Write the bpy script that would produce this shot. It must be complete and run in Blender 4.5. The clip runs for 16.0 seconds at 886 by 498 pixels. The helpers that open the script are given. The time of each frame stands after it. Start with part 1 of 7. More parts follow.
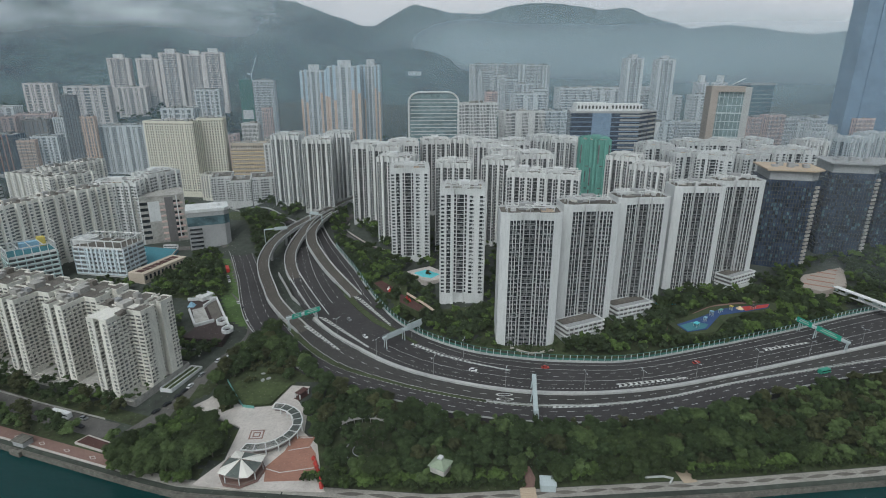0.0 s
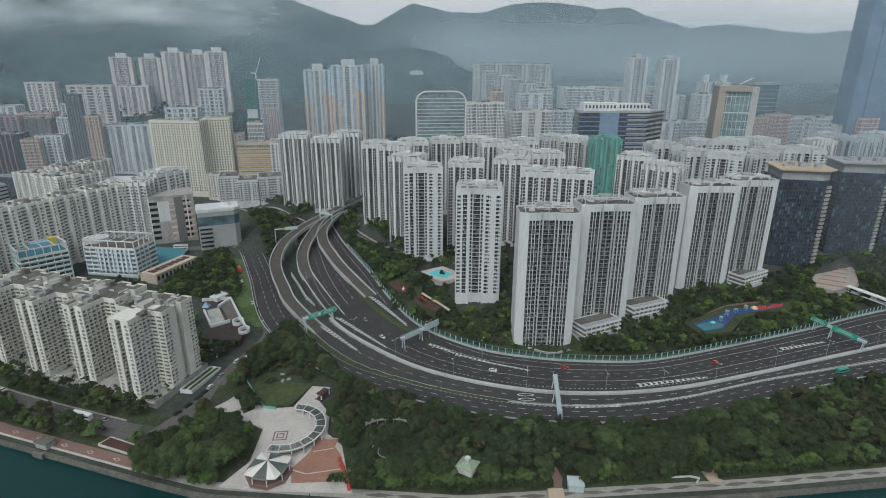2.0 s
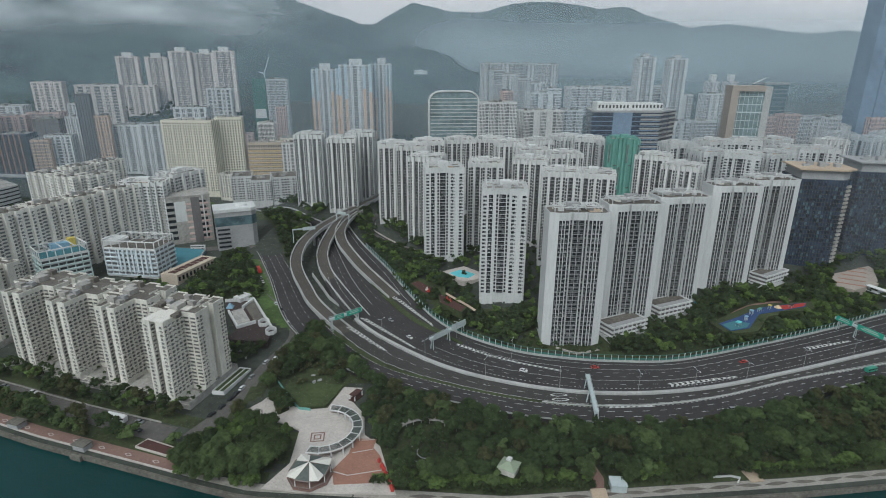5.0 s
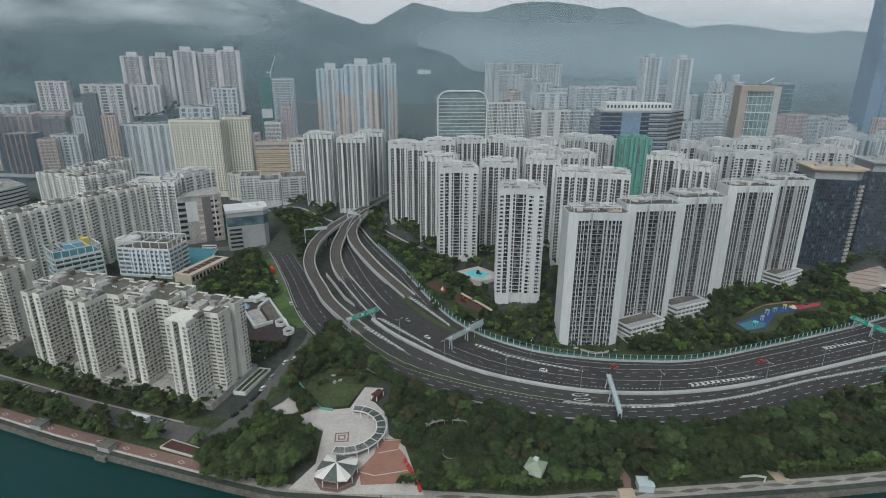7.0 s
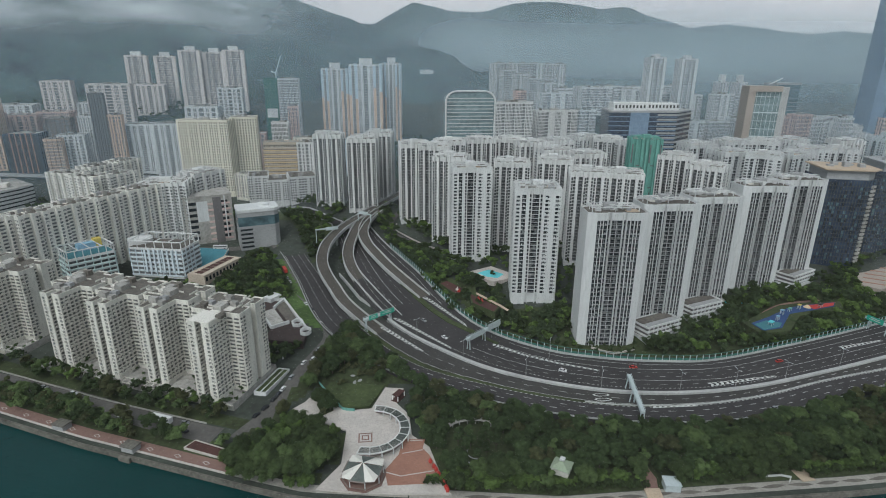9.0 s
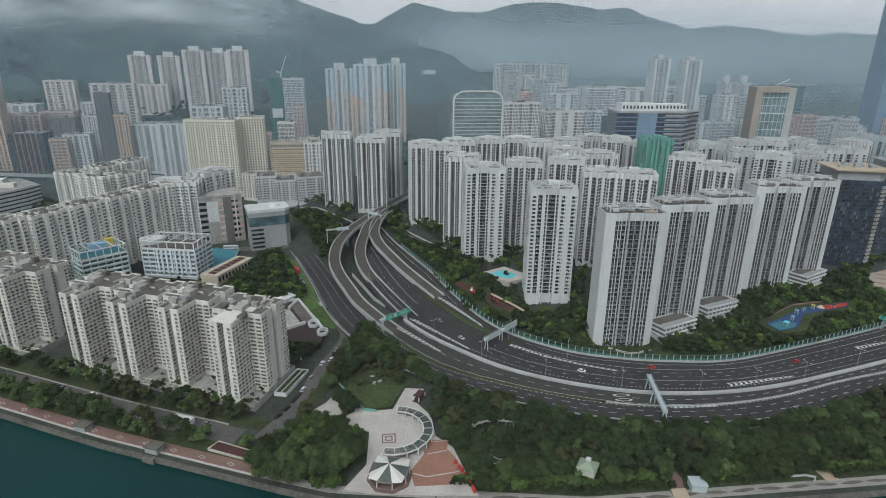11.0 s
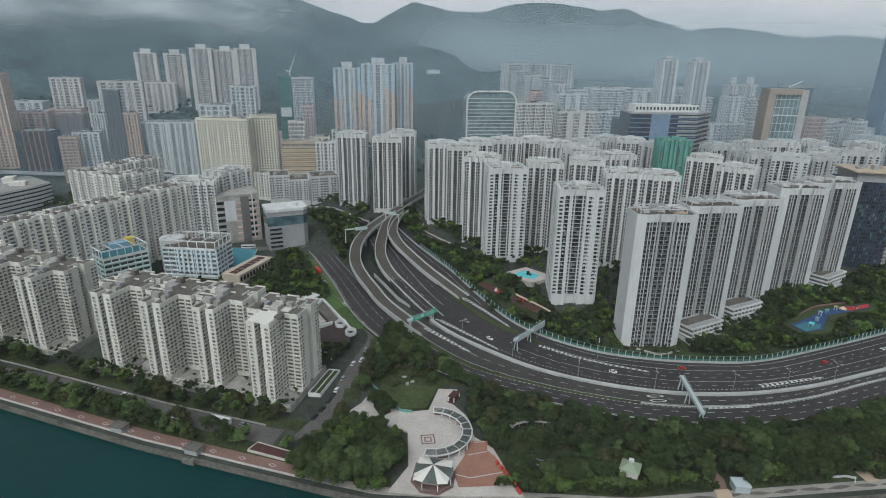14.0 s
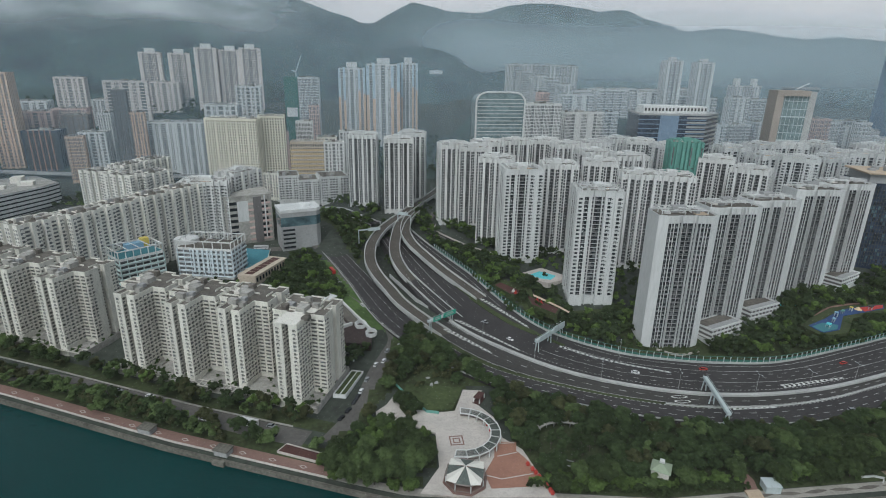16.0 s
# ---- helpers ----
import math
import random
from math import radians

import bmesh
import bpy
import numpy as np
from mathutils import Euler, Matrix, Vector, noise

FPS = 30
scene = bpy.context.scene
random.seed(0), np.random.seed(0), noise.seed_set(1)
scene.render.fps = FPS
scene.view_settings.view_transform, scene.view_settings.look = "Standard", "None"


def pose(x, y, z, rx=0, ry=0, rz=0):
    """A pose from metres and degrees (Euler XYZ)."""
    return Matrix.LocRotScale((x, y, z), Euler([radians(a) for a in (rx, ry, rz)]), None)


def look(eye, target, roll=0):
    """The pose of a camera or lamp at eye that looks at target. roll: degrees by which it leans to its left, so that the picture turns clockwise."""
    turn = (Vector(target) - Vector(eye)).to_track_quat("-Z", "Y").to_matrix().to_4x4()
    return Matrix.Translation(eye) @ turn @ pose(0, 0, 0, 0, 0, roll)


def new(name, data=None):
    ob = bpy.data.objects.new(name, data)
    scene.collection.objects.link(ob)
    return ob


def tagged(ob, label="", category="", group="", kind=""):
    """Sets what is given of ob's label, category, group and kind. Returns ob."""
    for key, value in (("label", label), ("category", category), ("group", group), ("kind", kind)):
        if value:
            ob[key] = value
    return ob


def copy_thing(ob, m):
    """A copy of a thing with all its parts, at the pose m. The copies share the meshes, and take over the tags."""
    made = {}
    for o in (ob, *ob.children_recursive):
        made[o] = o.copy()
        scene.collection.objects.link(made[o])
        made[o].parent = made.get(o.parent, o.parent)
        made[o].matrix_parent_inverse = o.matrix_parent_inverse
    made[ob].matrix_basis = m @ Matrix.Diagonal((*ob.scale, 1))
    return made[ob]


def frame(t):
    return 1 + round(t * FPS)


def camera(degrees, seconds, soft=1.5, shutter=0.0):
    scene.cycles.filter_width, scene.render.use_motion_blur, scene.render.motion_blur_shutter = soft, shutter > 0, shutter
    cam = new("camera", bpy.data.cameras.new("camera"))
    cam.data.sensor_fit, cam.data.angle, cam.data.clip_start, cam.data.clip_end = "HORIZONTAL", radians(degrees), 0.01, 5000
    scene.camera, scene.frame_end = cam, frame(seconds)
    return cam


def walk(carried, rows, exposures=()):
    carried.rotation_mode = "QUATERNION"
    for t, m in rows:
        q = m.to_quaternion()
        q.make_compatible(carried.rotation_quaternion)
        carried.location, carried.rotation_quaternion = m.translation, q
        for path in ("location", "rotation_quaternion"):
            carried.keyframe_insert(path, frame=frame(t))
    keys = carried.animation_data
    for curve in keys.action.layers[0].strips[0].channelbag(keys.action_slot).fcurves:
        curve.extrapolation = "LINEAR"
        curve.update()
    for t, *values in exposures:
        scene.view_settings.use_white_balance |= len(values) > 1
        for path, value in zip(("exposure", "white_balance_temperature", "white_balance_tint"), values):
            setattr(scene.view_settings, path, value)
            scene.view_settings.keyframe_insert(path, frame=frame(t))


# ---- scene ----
LENS = 78.47
cam = camera(LENS, 16.0, soft=1.0)
# seconds, x, y, z in metres, yaw, pitch, roll in degrees
ROWS = [
    (0.0, 2.63, -4.6, 167.1, -0.006, -18.018, -0.215),
    (0.5, -0.6, -4.42, 167.24, -0.118, -18.053, -0.229),
    (1.0, -3.86, -4.23, 167.32, -0.22, -18.076, -0.249),
    (1.5, -7.1, -4.07, 167.36, -0.301, -18.091, -0.265),
    (2.0, -10.22, -3.92, 167.4, -0.38, -18.104, -0.274),
    (2.5, -13.36, -3.82, 167.42, -0.452, -18.119, -0.273),
    (3.0, -16.5, -3.68, 167.48, -0.523, -18.121, -0.265),
    (3.5, -19.68, -3.54, 167.5, -0.587, -18.13, -0.262),
    (4.0, -22.83, -3.4, 167.52, -0.645, -18.138, -0.264),
    (6.5, -38.07, -2.94, 167.68, -0.88, -18.184, -0.316),
    (7.0, -41.07, -2.86, 167.69, -0.931, -18.188, -0.326),
    (7.5, -44.12, -2.75, 167.69, -0.984, -18.185, -0.334),
    (8.0, -47.16, -2.66, 167.61, -1.042, -18.185, -0.35),
    (8.5, -50.1, -2.55, 167.56, -1.112, -18.186, -0.372),
    (9.0, -53.13, -2.42, 167.56, -1.176, -18.186, -0.393),
    (11.5, -68.54, -1.79, 167.56, -1.53, -18.164, -0.539),
    (12.0, -71.83, -1.6, 167.5, -1.59, -18.165, -0.583),
    (12.5, -75.2, -1.4, 167.45, -1.673, -18.173, -0.647),
    (13.0, -78.69, -1.15, 167.43, -1.757, -18.178, -0.724),
    (13.5, -82.41, -0.89, 167.46, -1.834, -18.184, -0.798),
    (14.0, -86.08, -0.71, 167.52, -1.926, -18.192, -0.872),
    (14.5, -89.87, -0.51, 167.59, -2.015, -18.19, -0.928),
    (15.0, -93.72, -0.35, 167.64, -2.106, -18.186, -0.967),
    (15.5, -97.45, -0.23, 167.7, -2.211, -18.176, -1.007),
    (16.0, -101.17, -0.04, 167.65, -2.33, -18.159, -1.04),
]
walk(cam, [(t, pose(x, y, z, 90 + pitch, roll, yaw)) for t, x, y, z, yaw, pitch, roll in ROWS])

# ---- world, sun, exposure ----
world = bpy.data.worlds.new("overcast_sky")
scene.world = world
world.use_nodes = True
wn, wl = world.node_tree.nodes, world.node_tree.links
wn.clear()
w_out, w_bg, w_sky = wn.new("ShaderNodeOutputWorld"), wn.new("ShaderNodeBackground"), wn.new("ShaderNodeTexSky")
w_sky.sky_type, w_sky.sun_disc = "NISHITA", False
w_sky.sun_elevation, w_sky.sun_rotation = radians(52), radians(200)
w_sky.air_density, w_sky.dust_density, w_sky.ozone_density = 1.0, 4.0, 1.0
w_hsv, w_cloud, w_ramp, w_mix, w_co = (wn.new("ShaderNodeHueSaturation"), wn.new("ShaderNodeTexNoise"), wn.new("ShaderNodeValToRGB"),
                                       wn.new("ShaderNodeMixRGB"), wn.new("ShaderNodeTexCoord"))
w_hsv.inputs["Saturation"].default_value = 0.22
w_cloud.inputs["Scale"].default_value, w_cloud.inputs["Detail"].default_value = 2.2, 6
w_ramp.color_ramp.elements[0].position, w_ramp.color_ramp.elements[0].color = 0.35, (0.76, 0.86, 0.90, 1)
w_ramp.color_ramp.elements[1].position, w_ramp.color_ramp.elements[1].color = 0.7, (0.90, 0.98, 1.0, 1)
w_mix.blend_type, w_mix.inputs["Fac"].default_value = "MULTIPLY", 1.0
wl.new(w_co.outputs["Generated"], w_cloud.inputs["Vector"])
wl.new(w_cloud.outputs["Fac"], w_ramp.inputs["Fac"])
wl.new(w_sky.outputs["Color"], w_hsv.inputs["Color"])
wl.new(w_hsv.outputs["Color"], w_mix.inputs["Color1"])
wl.new(w_ramp.outputs["Color"], w_mix.inputs["Color2"])
wl.new(w_mix.outputs["Color"], w_bg.inputs["Color"])
wl.new(w_bg.outputs["Background"], w_out.inputs["Surface"])
w_bg.inputs["Strength"].default_value = 0.155

sun = new("sun", bpy.data.lights.new("sun", "SUN"))
sun.data.energy, sun.data.angle, sun.data.color = 0.5, radians(30), (0.97, 0.99, 1.0)
sun.matrix_world = look((0, 0, 500), (60, 170, 270))

# ---- materials ----
def material(name, color, rough=0.8, spread=0.12, grain=1.5, blotch=0.08, metal=0.0, bump=0.0, streak=1.0, vary=0.0, spec=0.4):
    """A weathered surface: fine grain and large blotches over one base colour."""
    m = bpy.data.materials.new(name)
    m.use_nodes = True
    n, l = m.node_tree.nodes, m.node_tree.links
    b = n["Principled BSDF"]
    co, mp = n.new("ShaderNodeTexCoord"), n.new("ShaderNodeMapping")
    mp.inputs["Scale"].default_value = (1, 1, streak)
    l.new(co.outputs["Object"], mp.inputs["Vector"])
    small, big = n.new("ShaderNodeTexNoise"), n.new("ShaderNodeTexNoise")
    small.inputs["Scale"].default_value, small.inputs["Detail"].default_value = grain, 5
    big.inputs["Scale"].default_value, big.inputs["Detail"].default_value = blotch, 4
    l.new(mp.outputs["Vector"], small.inputs["Vector"])
    l.new(mp.outputs["Vector"], big.inputs["Vector"])
    add = n.new("ShaderNodeMath")
    add.operation = "ADD"
    l.new(small.outputs["Fac"], add.inputs[0])
    l.new(big.outputs["Fac"], add.inputs[1])
    rng = n.new("ShaderNodeMapRange")
    rng.inputs["From Min"].default_value, rng.inputs["From Max"].default_value = 0.6, 1.4
    rng.inputs["To Min"].default_value, rng.inputs["To Max"].default_value = 1 - spread * 1.6, 1 + spread
    l.new(add.outputs[0], rng.inputs["Value"])
    last = rng.outputs[0]
    if vary:
        info, mul, sc = n.new("ShaderNodeObjectInfo"), n.new("ShaderNodeMath"), n.new("ShaderNodeMapRange")
        sc.inputs["To Min"].default_value, sc.inputs["To Max"].default_value = 1 - vary, 1 + vary
        l.new(info.outputs["Random"], sc.inputs["Value"])
        mul.operation = "MULTIPLY"
        l.new(last, mul.inputs[0])
        l.new(sc.outputs[0], mul.inputs[1])
        last = mul.outputs[0]
    mix = n.new("ShaderNodeVectorMath")
    mix.operation = "SCALE"
    mix.inputs[0].default_value = color
    l.new(last, mix.inputs["Scale"])
    l.new(mix.outputs[0], b.inputs["Base Color"])
    b.inputs["Roughness"].default_value, b.inputs["Metallic"].default_value = rough, metal
    b.inputs["Specular IOR Level"].default_value = spec
    if bump:
        bp = n.new("ShaderNodeBump")
        bp.inputs["Strength"].default_value, bp.inputs["Distance"].default_value = bump, 0.3
        l.new(small.outputs["Fac"], bp.inputs["Height"])
        l.new(bp.outputs["Normal"], b.inputs["Normal"])
    return m


M_WHITE = material("white_render", (0.64, 0.64, 0.63), 0.85, 0.14, 0.9, 0.06, streak=0.15, vary=0.06)
M_PALE = material("pale_grey_render", (0.60, 0.605, 0.60), 0.85, 0.13, 0.9, 0.06, streak=0.15, vary=0.06)
M_BEIGE = material("stained_beige_tile", (0.67, 0.645, 0.585), 0.8, 0.16, 0.8, 0.07, streak=0.25, vary=0.05)
M_SLAB = material("stained_cream_grey_render", (0.75, 0.73, 0.68), 0.85, 0.14, 0.8, 0.07, streak=0.2, vary=0.05)
M_CREAM = material("cream_yellow_render", (0.70, 0.665, 0.56), 0.85, 0.10, 0.8, 0.05, streak=0.2)
M_PINK = material("faded_pink_tile", (0.62, 0.45, 0.41), 0.8, 0.12, 0.8, 0.05, streak=0.2, vary=0.1)
M_ORANGE = material("orange_scaffold_net", (0.62, 0.47, 0.29), 0.85, 0.15, 0.8, 0.05)
M_BLUSH = material("pale_blush_tile", (0.65, 0.585, 0.55), 0.8, 0.12, 0.8, 0.05, streak=0.2, vary=0.05)
M_SALMON = material("salmon_tile", (0.68, 0.48, 0.37), 0.8, 0.08, 0.8, 0.05, streak=0.2)
M_SKYBLUE = material("sky_blue_tile", (0.48, 0.58, 0.64), 0.8, 0.08, 0.8, 0.05, streak=0.2)
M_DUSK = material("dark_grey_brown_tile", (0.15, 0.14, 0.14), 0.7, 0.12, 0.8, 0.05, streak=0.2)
M_BROWN = material("brown_tile", (0.20, 0.165, 0.15), 0.8, 0.12, 0.8, 0.05, streak=0.2)
M_DARKNET = material("dark_green_scaffold_net", (0.03, 0.13, 0.10), 0.85, 0.15, 0.7, 0.05, streak=0.3)
M_GREENNET = material("green_scaffold_net", (0.15, 0.36, 0.31), 0.85, 0.15, 0.7, 0.05, streak=0.3)
M_GREY = material("grey_concrete", (0.33, 0.33, 0.33), 0.9, 0.15, 0.8, 0.08)
M_ROOF = material("weathered_roof_deck", (0.36, 0.345, 0.32), 0.95, 0.28, 0.45, 0.09, vary=0.12)
M_ROOFDARK = material("dark_roof_deck", (0.135, 0.12, 0.105), 0.95, 0.28, 0.45, 0.09, vary=0.12)
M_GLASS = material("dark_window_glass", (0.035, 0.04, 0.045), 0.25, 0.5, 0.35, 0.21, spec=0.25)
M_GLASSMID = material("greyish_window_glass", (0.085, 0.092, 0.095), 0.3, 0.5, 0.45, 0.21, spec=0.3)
# paler than plain glass: distance haze is mixed into this colour
M_GLASSFAR = material("haze_tinted_window_glass", (0.20, 0.208, 0.214), 0.35, 0.4, 0.45, 0.21, spec=0.25)
M_GLASSWARM = material("window_glass_and_drapes", (0.165, 0.16, 0.15), 0.35, 0.5, 0.5, 0.21, spec=0.25)
M_GLASSLIT = material("curtained_window_glass", (0.16, 0.165, 0.17), 0.35, 0.5, 0.5, 0.21, spec=0.25)
M_NAVY = material("navy_curtain_glass", (0.046, 0.062, 0.094), 0.16, 0.35, 0.2, 0.05, spec=0.5)
M_PALEGLASS = material("pale_green_curtain_glass", (0.19, 0.26, 0.27), 0.2, 0.3, 0.2, 0.05, spec=0.5)
M_TEAL = material("blue_green_curtain_glass", (0.10, 0.16, 0.18), 0.15, 0.35, 0.2, 0.05, spec=0.5)
M_ASPHALT = material("worn_asphalt", (0.043, 0.039, 0.040), 0.92, 0.22, 0.8, 0.05, bump=0.1)
M_ASPHALT2 = material("brownish_asphalt", (0.050, 0.046, 0.044), 0.92, 0.2, 0.8, 0.05, bump=0.1)
M_RAMP = material("dusty_brown_asphalt", (0.082, 0.072, 0.062), 0.92, 0.2, 0.8, 0.05, bump=0.1)
M_STREET = material("dusty_street_asphalt", (0.115, 0.107, 0.10), 0.92, 0.22, 0.7, 0.06)
M_CLUB = material("dark_brown_red_roofing", (0.055, 0.038, 0.036), 0.9, 0.25, 0.8, 0.1)
M_PAVE = material("pale_plaza_paving", (0.49, 0.445, 0.41), 0.9, 0.16, 0.9, 0.12)
M_PROM = material("grey_promenade_paving", (0.31, 0.29, 0.26), 0.9, 0.2, 0.9, 0.12)
M_CONC = material("sea_wall_concrete", (0.15, 0.14, 0.12), 0.95, 0.4, 0.7, 0.1, bump=0.2)
M_TERRACE = material("orange_red_brick_paving", (0.33, 0.165, 0.12), 0.9, 0.16, 1.2, 0.1)
M_BRICK = material("red_brick_paving", (0.21, 0.125, 0.105), 0.9, 0.16, 1.2, 0.1)
M_MAROON = material("dark_maroon_paving", (0.08, 0.035, 0.03), 0.9, 0.2, 1.2, 0.1)
M_LINE = material("road_marking_paint", (0.58, 0.58, 0.56), 0.8, 0.2, 1.5, 0.2)
M_BARRIER = material("barrier_concrete", (0.42, 0.42, 0.41), 0.9, 0.15, 0.8, 0.1)
M_FENCE = material("green_noise_barrier", (0.045, 0.15, 0.125), 0.6, 0.12, 0.8, 0.1)
M_SIGN = material("green_sign_face", (0.02, 0.34, 0.24), 0.5, 0.05, 0.8, 0.1)
M_STEEL = material("pale_painted_steel", (0.50, 0.56, 0.57), 0.5, 0.08, 0.8, 0.1, metal=0.2)
M_DARK = material("dark_metal", (0.05, 0.05, 0.05), 0.6, 0.1)
M_SOIL = material("bare_soil_and_grass", (0.048, 0.062, 0.024), 0.97, 0.4, 0.5, 0.04)
M_CITY = material("city_ground", (0.050, 0.058, 0.047), 0.95, 0.35, 0.25, 0.03)
M_LAWN = material("mown_lawn", (0.058, 0.078, 0.028), 0.97, 0.3, 0.6, 0.08)
M_LEAF = material("leaves_mid_green", (0.082, 0.118, 0.044), 0.75, 0.35, 0.35, 0.12, vary=0.45, spec=0.2)
M_LEAF2 = material("leaves_dark_green", (0.057, 0.086, 0.034), 0.75, 0.35, 0.35, 0.12, vary=0.3, spec=0.2)
M_LEAF5 = material("leaves_pale_grey_green", (0.088, 0.124, 0.058), 0.75, 0.35, 0.35, 0.12, vary=0.3, spec=0.2)
M_LEAF4 = material("leaves_brownish_green", (0.082, 0.090, 0.040), 0.75, 0.35, 0.35, 0.12, vary=0.3, spec=0.2)
M_LEAF3 = material("leaves_yellow_green", (0.102, 0.156, 0.044), 0.75, 0.5, 0.5, 0.15, vary=0.3, spec=0.2)
def leafy(m, share=0.38):
    """Leaves let part of the light through."""
    n, l = m.node_tree.nodes, m.node_tree.links
    b = n["Principled BSDF"]
    out = n["Material Output"]
    tr, mix = n.new("ShaderNodeBsdfTranslucent"), n.new("ShaderNodeMixShader")
    mix.inputs["Fac"].default_value = share
    l.new(b.inputs["Base Color"].links[0].from_socket, tr.inputs["Color"])
    l.new(b.outputs[0], mix.inputs[1])
    l.new(tr.outputs[0], mix.inputs[2])
    l.new(mix.outputs[0], out.inputs["Surface"])


for leaf_m in (M_LEAF, M_LEAF2, M_LEAF3, M_LEAF4, M_LEAF5):
    leafy(leaf_m)
M_GRASS = material("fresh_grass", (0.070, 0.118, 0.034), 0.97, 0.35, 0.5, 0.06)
M_BARK = material("grey_bark", (0.09, 0.075, 0.06), 0.95, 0.2)
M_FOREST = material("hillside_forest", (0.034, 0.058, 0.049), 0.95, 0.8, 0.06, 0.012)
M_POOL = material("turquoise_pool_water", (0.15, 0.62, 0.68), 0.1, 0.08, 0.8, 0.2)
M_COURT = material("teal_sports_court", (0.05, 0.17, 0.20), 0.85, 0.08)
M_BLUEPLAY = material("blue_play_surface", (0.03, 0.065, 0.17), 0.85, 0.12)
M_STONE = material("brown_stone_cladding", (0.35, 0.30, 0.262), 0.8, 0.1)
M_TAN = material("tan_tile", (0.46, 0.36, 0.27), 0.85, 0.12)
M_TANPALE = material("pale_tan_render", (0.50, 0.42, 0.34), 0.85, 0.14)
M_BLUECOURT = material("blue_sports_court", (0.065, 0.22, 0.27), 0.85, 0.1)
M_ICE = material("ice_blue_paint", (0.62, 0.69, 0.73), 0.8, 0.08)
M_MINT = material("pale_mint_paint", (0.56, 0.68, 0.67), 0.8, 0.08)
M_RED = material("red_paint", (0.42, 0.04, 0.03), 0.5, 0.06)
M_CARWHITE = material("white_car_paint", (0.70, 0.70, 0.70), 0.25, 0.03, vary=0.08)
M_CARDARK = material("dark_car_paint", (0.03, 0.03, 0.035), 0.25, 0.03)
M_CARSILVER = material("silver_car_paint", (0.33, 0.34, 0.35), 0.3, 0.03, metal=0.4)
M_CARGREEN = material("green_minibus_paint", (0.03, 0.26, 0.18), 0.3, 0.03)
M_RUBBER = material("tyre_rubber", (0.02, 0.02, 0.02), 0.9, 0.05)
M_BLUECANVAS = material("pale_blue_paint", (0.25, 0.42, 0.55), 0.7, 0.1)
M_YELLOW = material("yellow_paint", (0.62, 0.48, 0.12), 0.7, 0.1)
M_CANVAS = material("white_canvas", (0.66, 0.63, 0.58), 0.8, 0.05)


def water_material():
    m = material("green_harbour_water", (0.002, 0.034, 0.034), 0.14, 0.2, 0.02, 0.004, spec=0.18)
    n, l = m.node_tree.nodes, m.node_tree.links
    co, mp, nz, bp = n.new("ShaderNodeTexCoord"), n.new("ShaderNodeMapping"), n.new("ShaderNodeTexNoise"), n.new("ShaderNodeBump")
    mp.inputs["Scale"].default_value = (0.22, 0.45, 1)
    mp.inputs["Rotation"].default_value = (0, 0, 0.5)
    nz.inputs["Scale"].default_value, nz.inputs["Detail"].default_value = 1.0, 6
    bp.inputs["Strength"].default_value, bp.inputs["Distance"].default_value = 0.6, 0.5
    l.new(co.outputs["Object"], mp.inputs["Vector"])
    l.new(mp.outputs["Vector"], nz.inputs["Vector"])
    l.new(nz.outputs["Fac"], bp.inputs["Height"])
    l.new(bp.outputs["Normal"], n["Principled BSDF"].inputs["Normal"])
    return m


# pale blue of the skyscraper: distance haze is put into the glass colour
M_HAZEGLASS = material("haze_blue_tower_glass", (0.19, 0.265, 0.36), 0.2, 0.2, 0.2, 0.03, spec=0.4)
M_WATER = water_material()


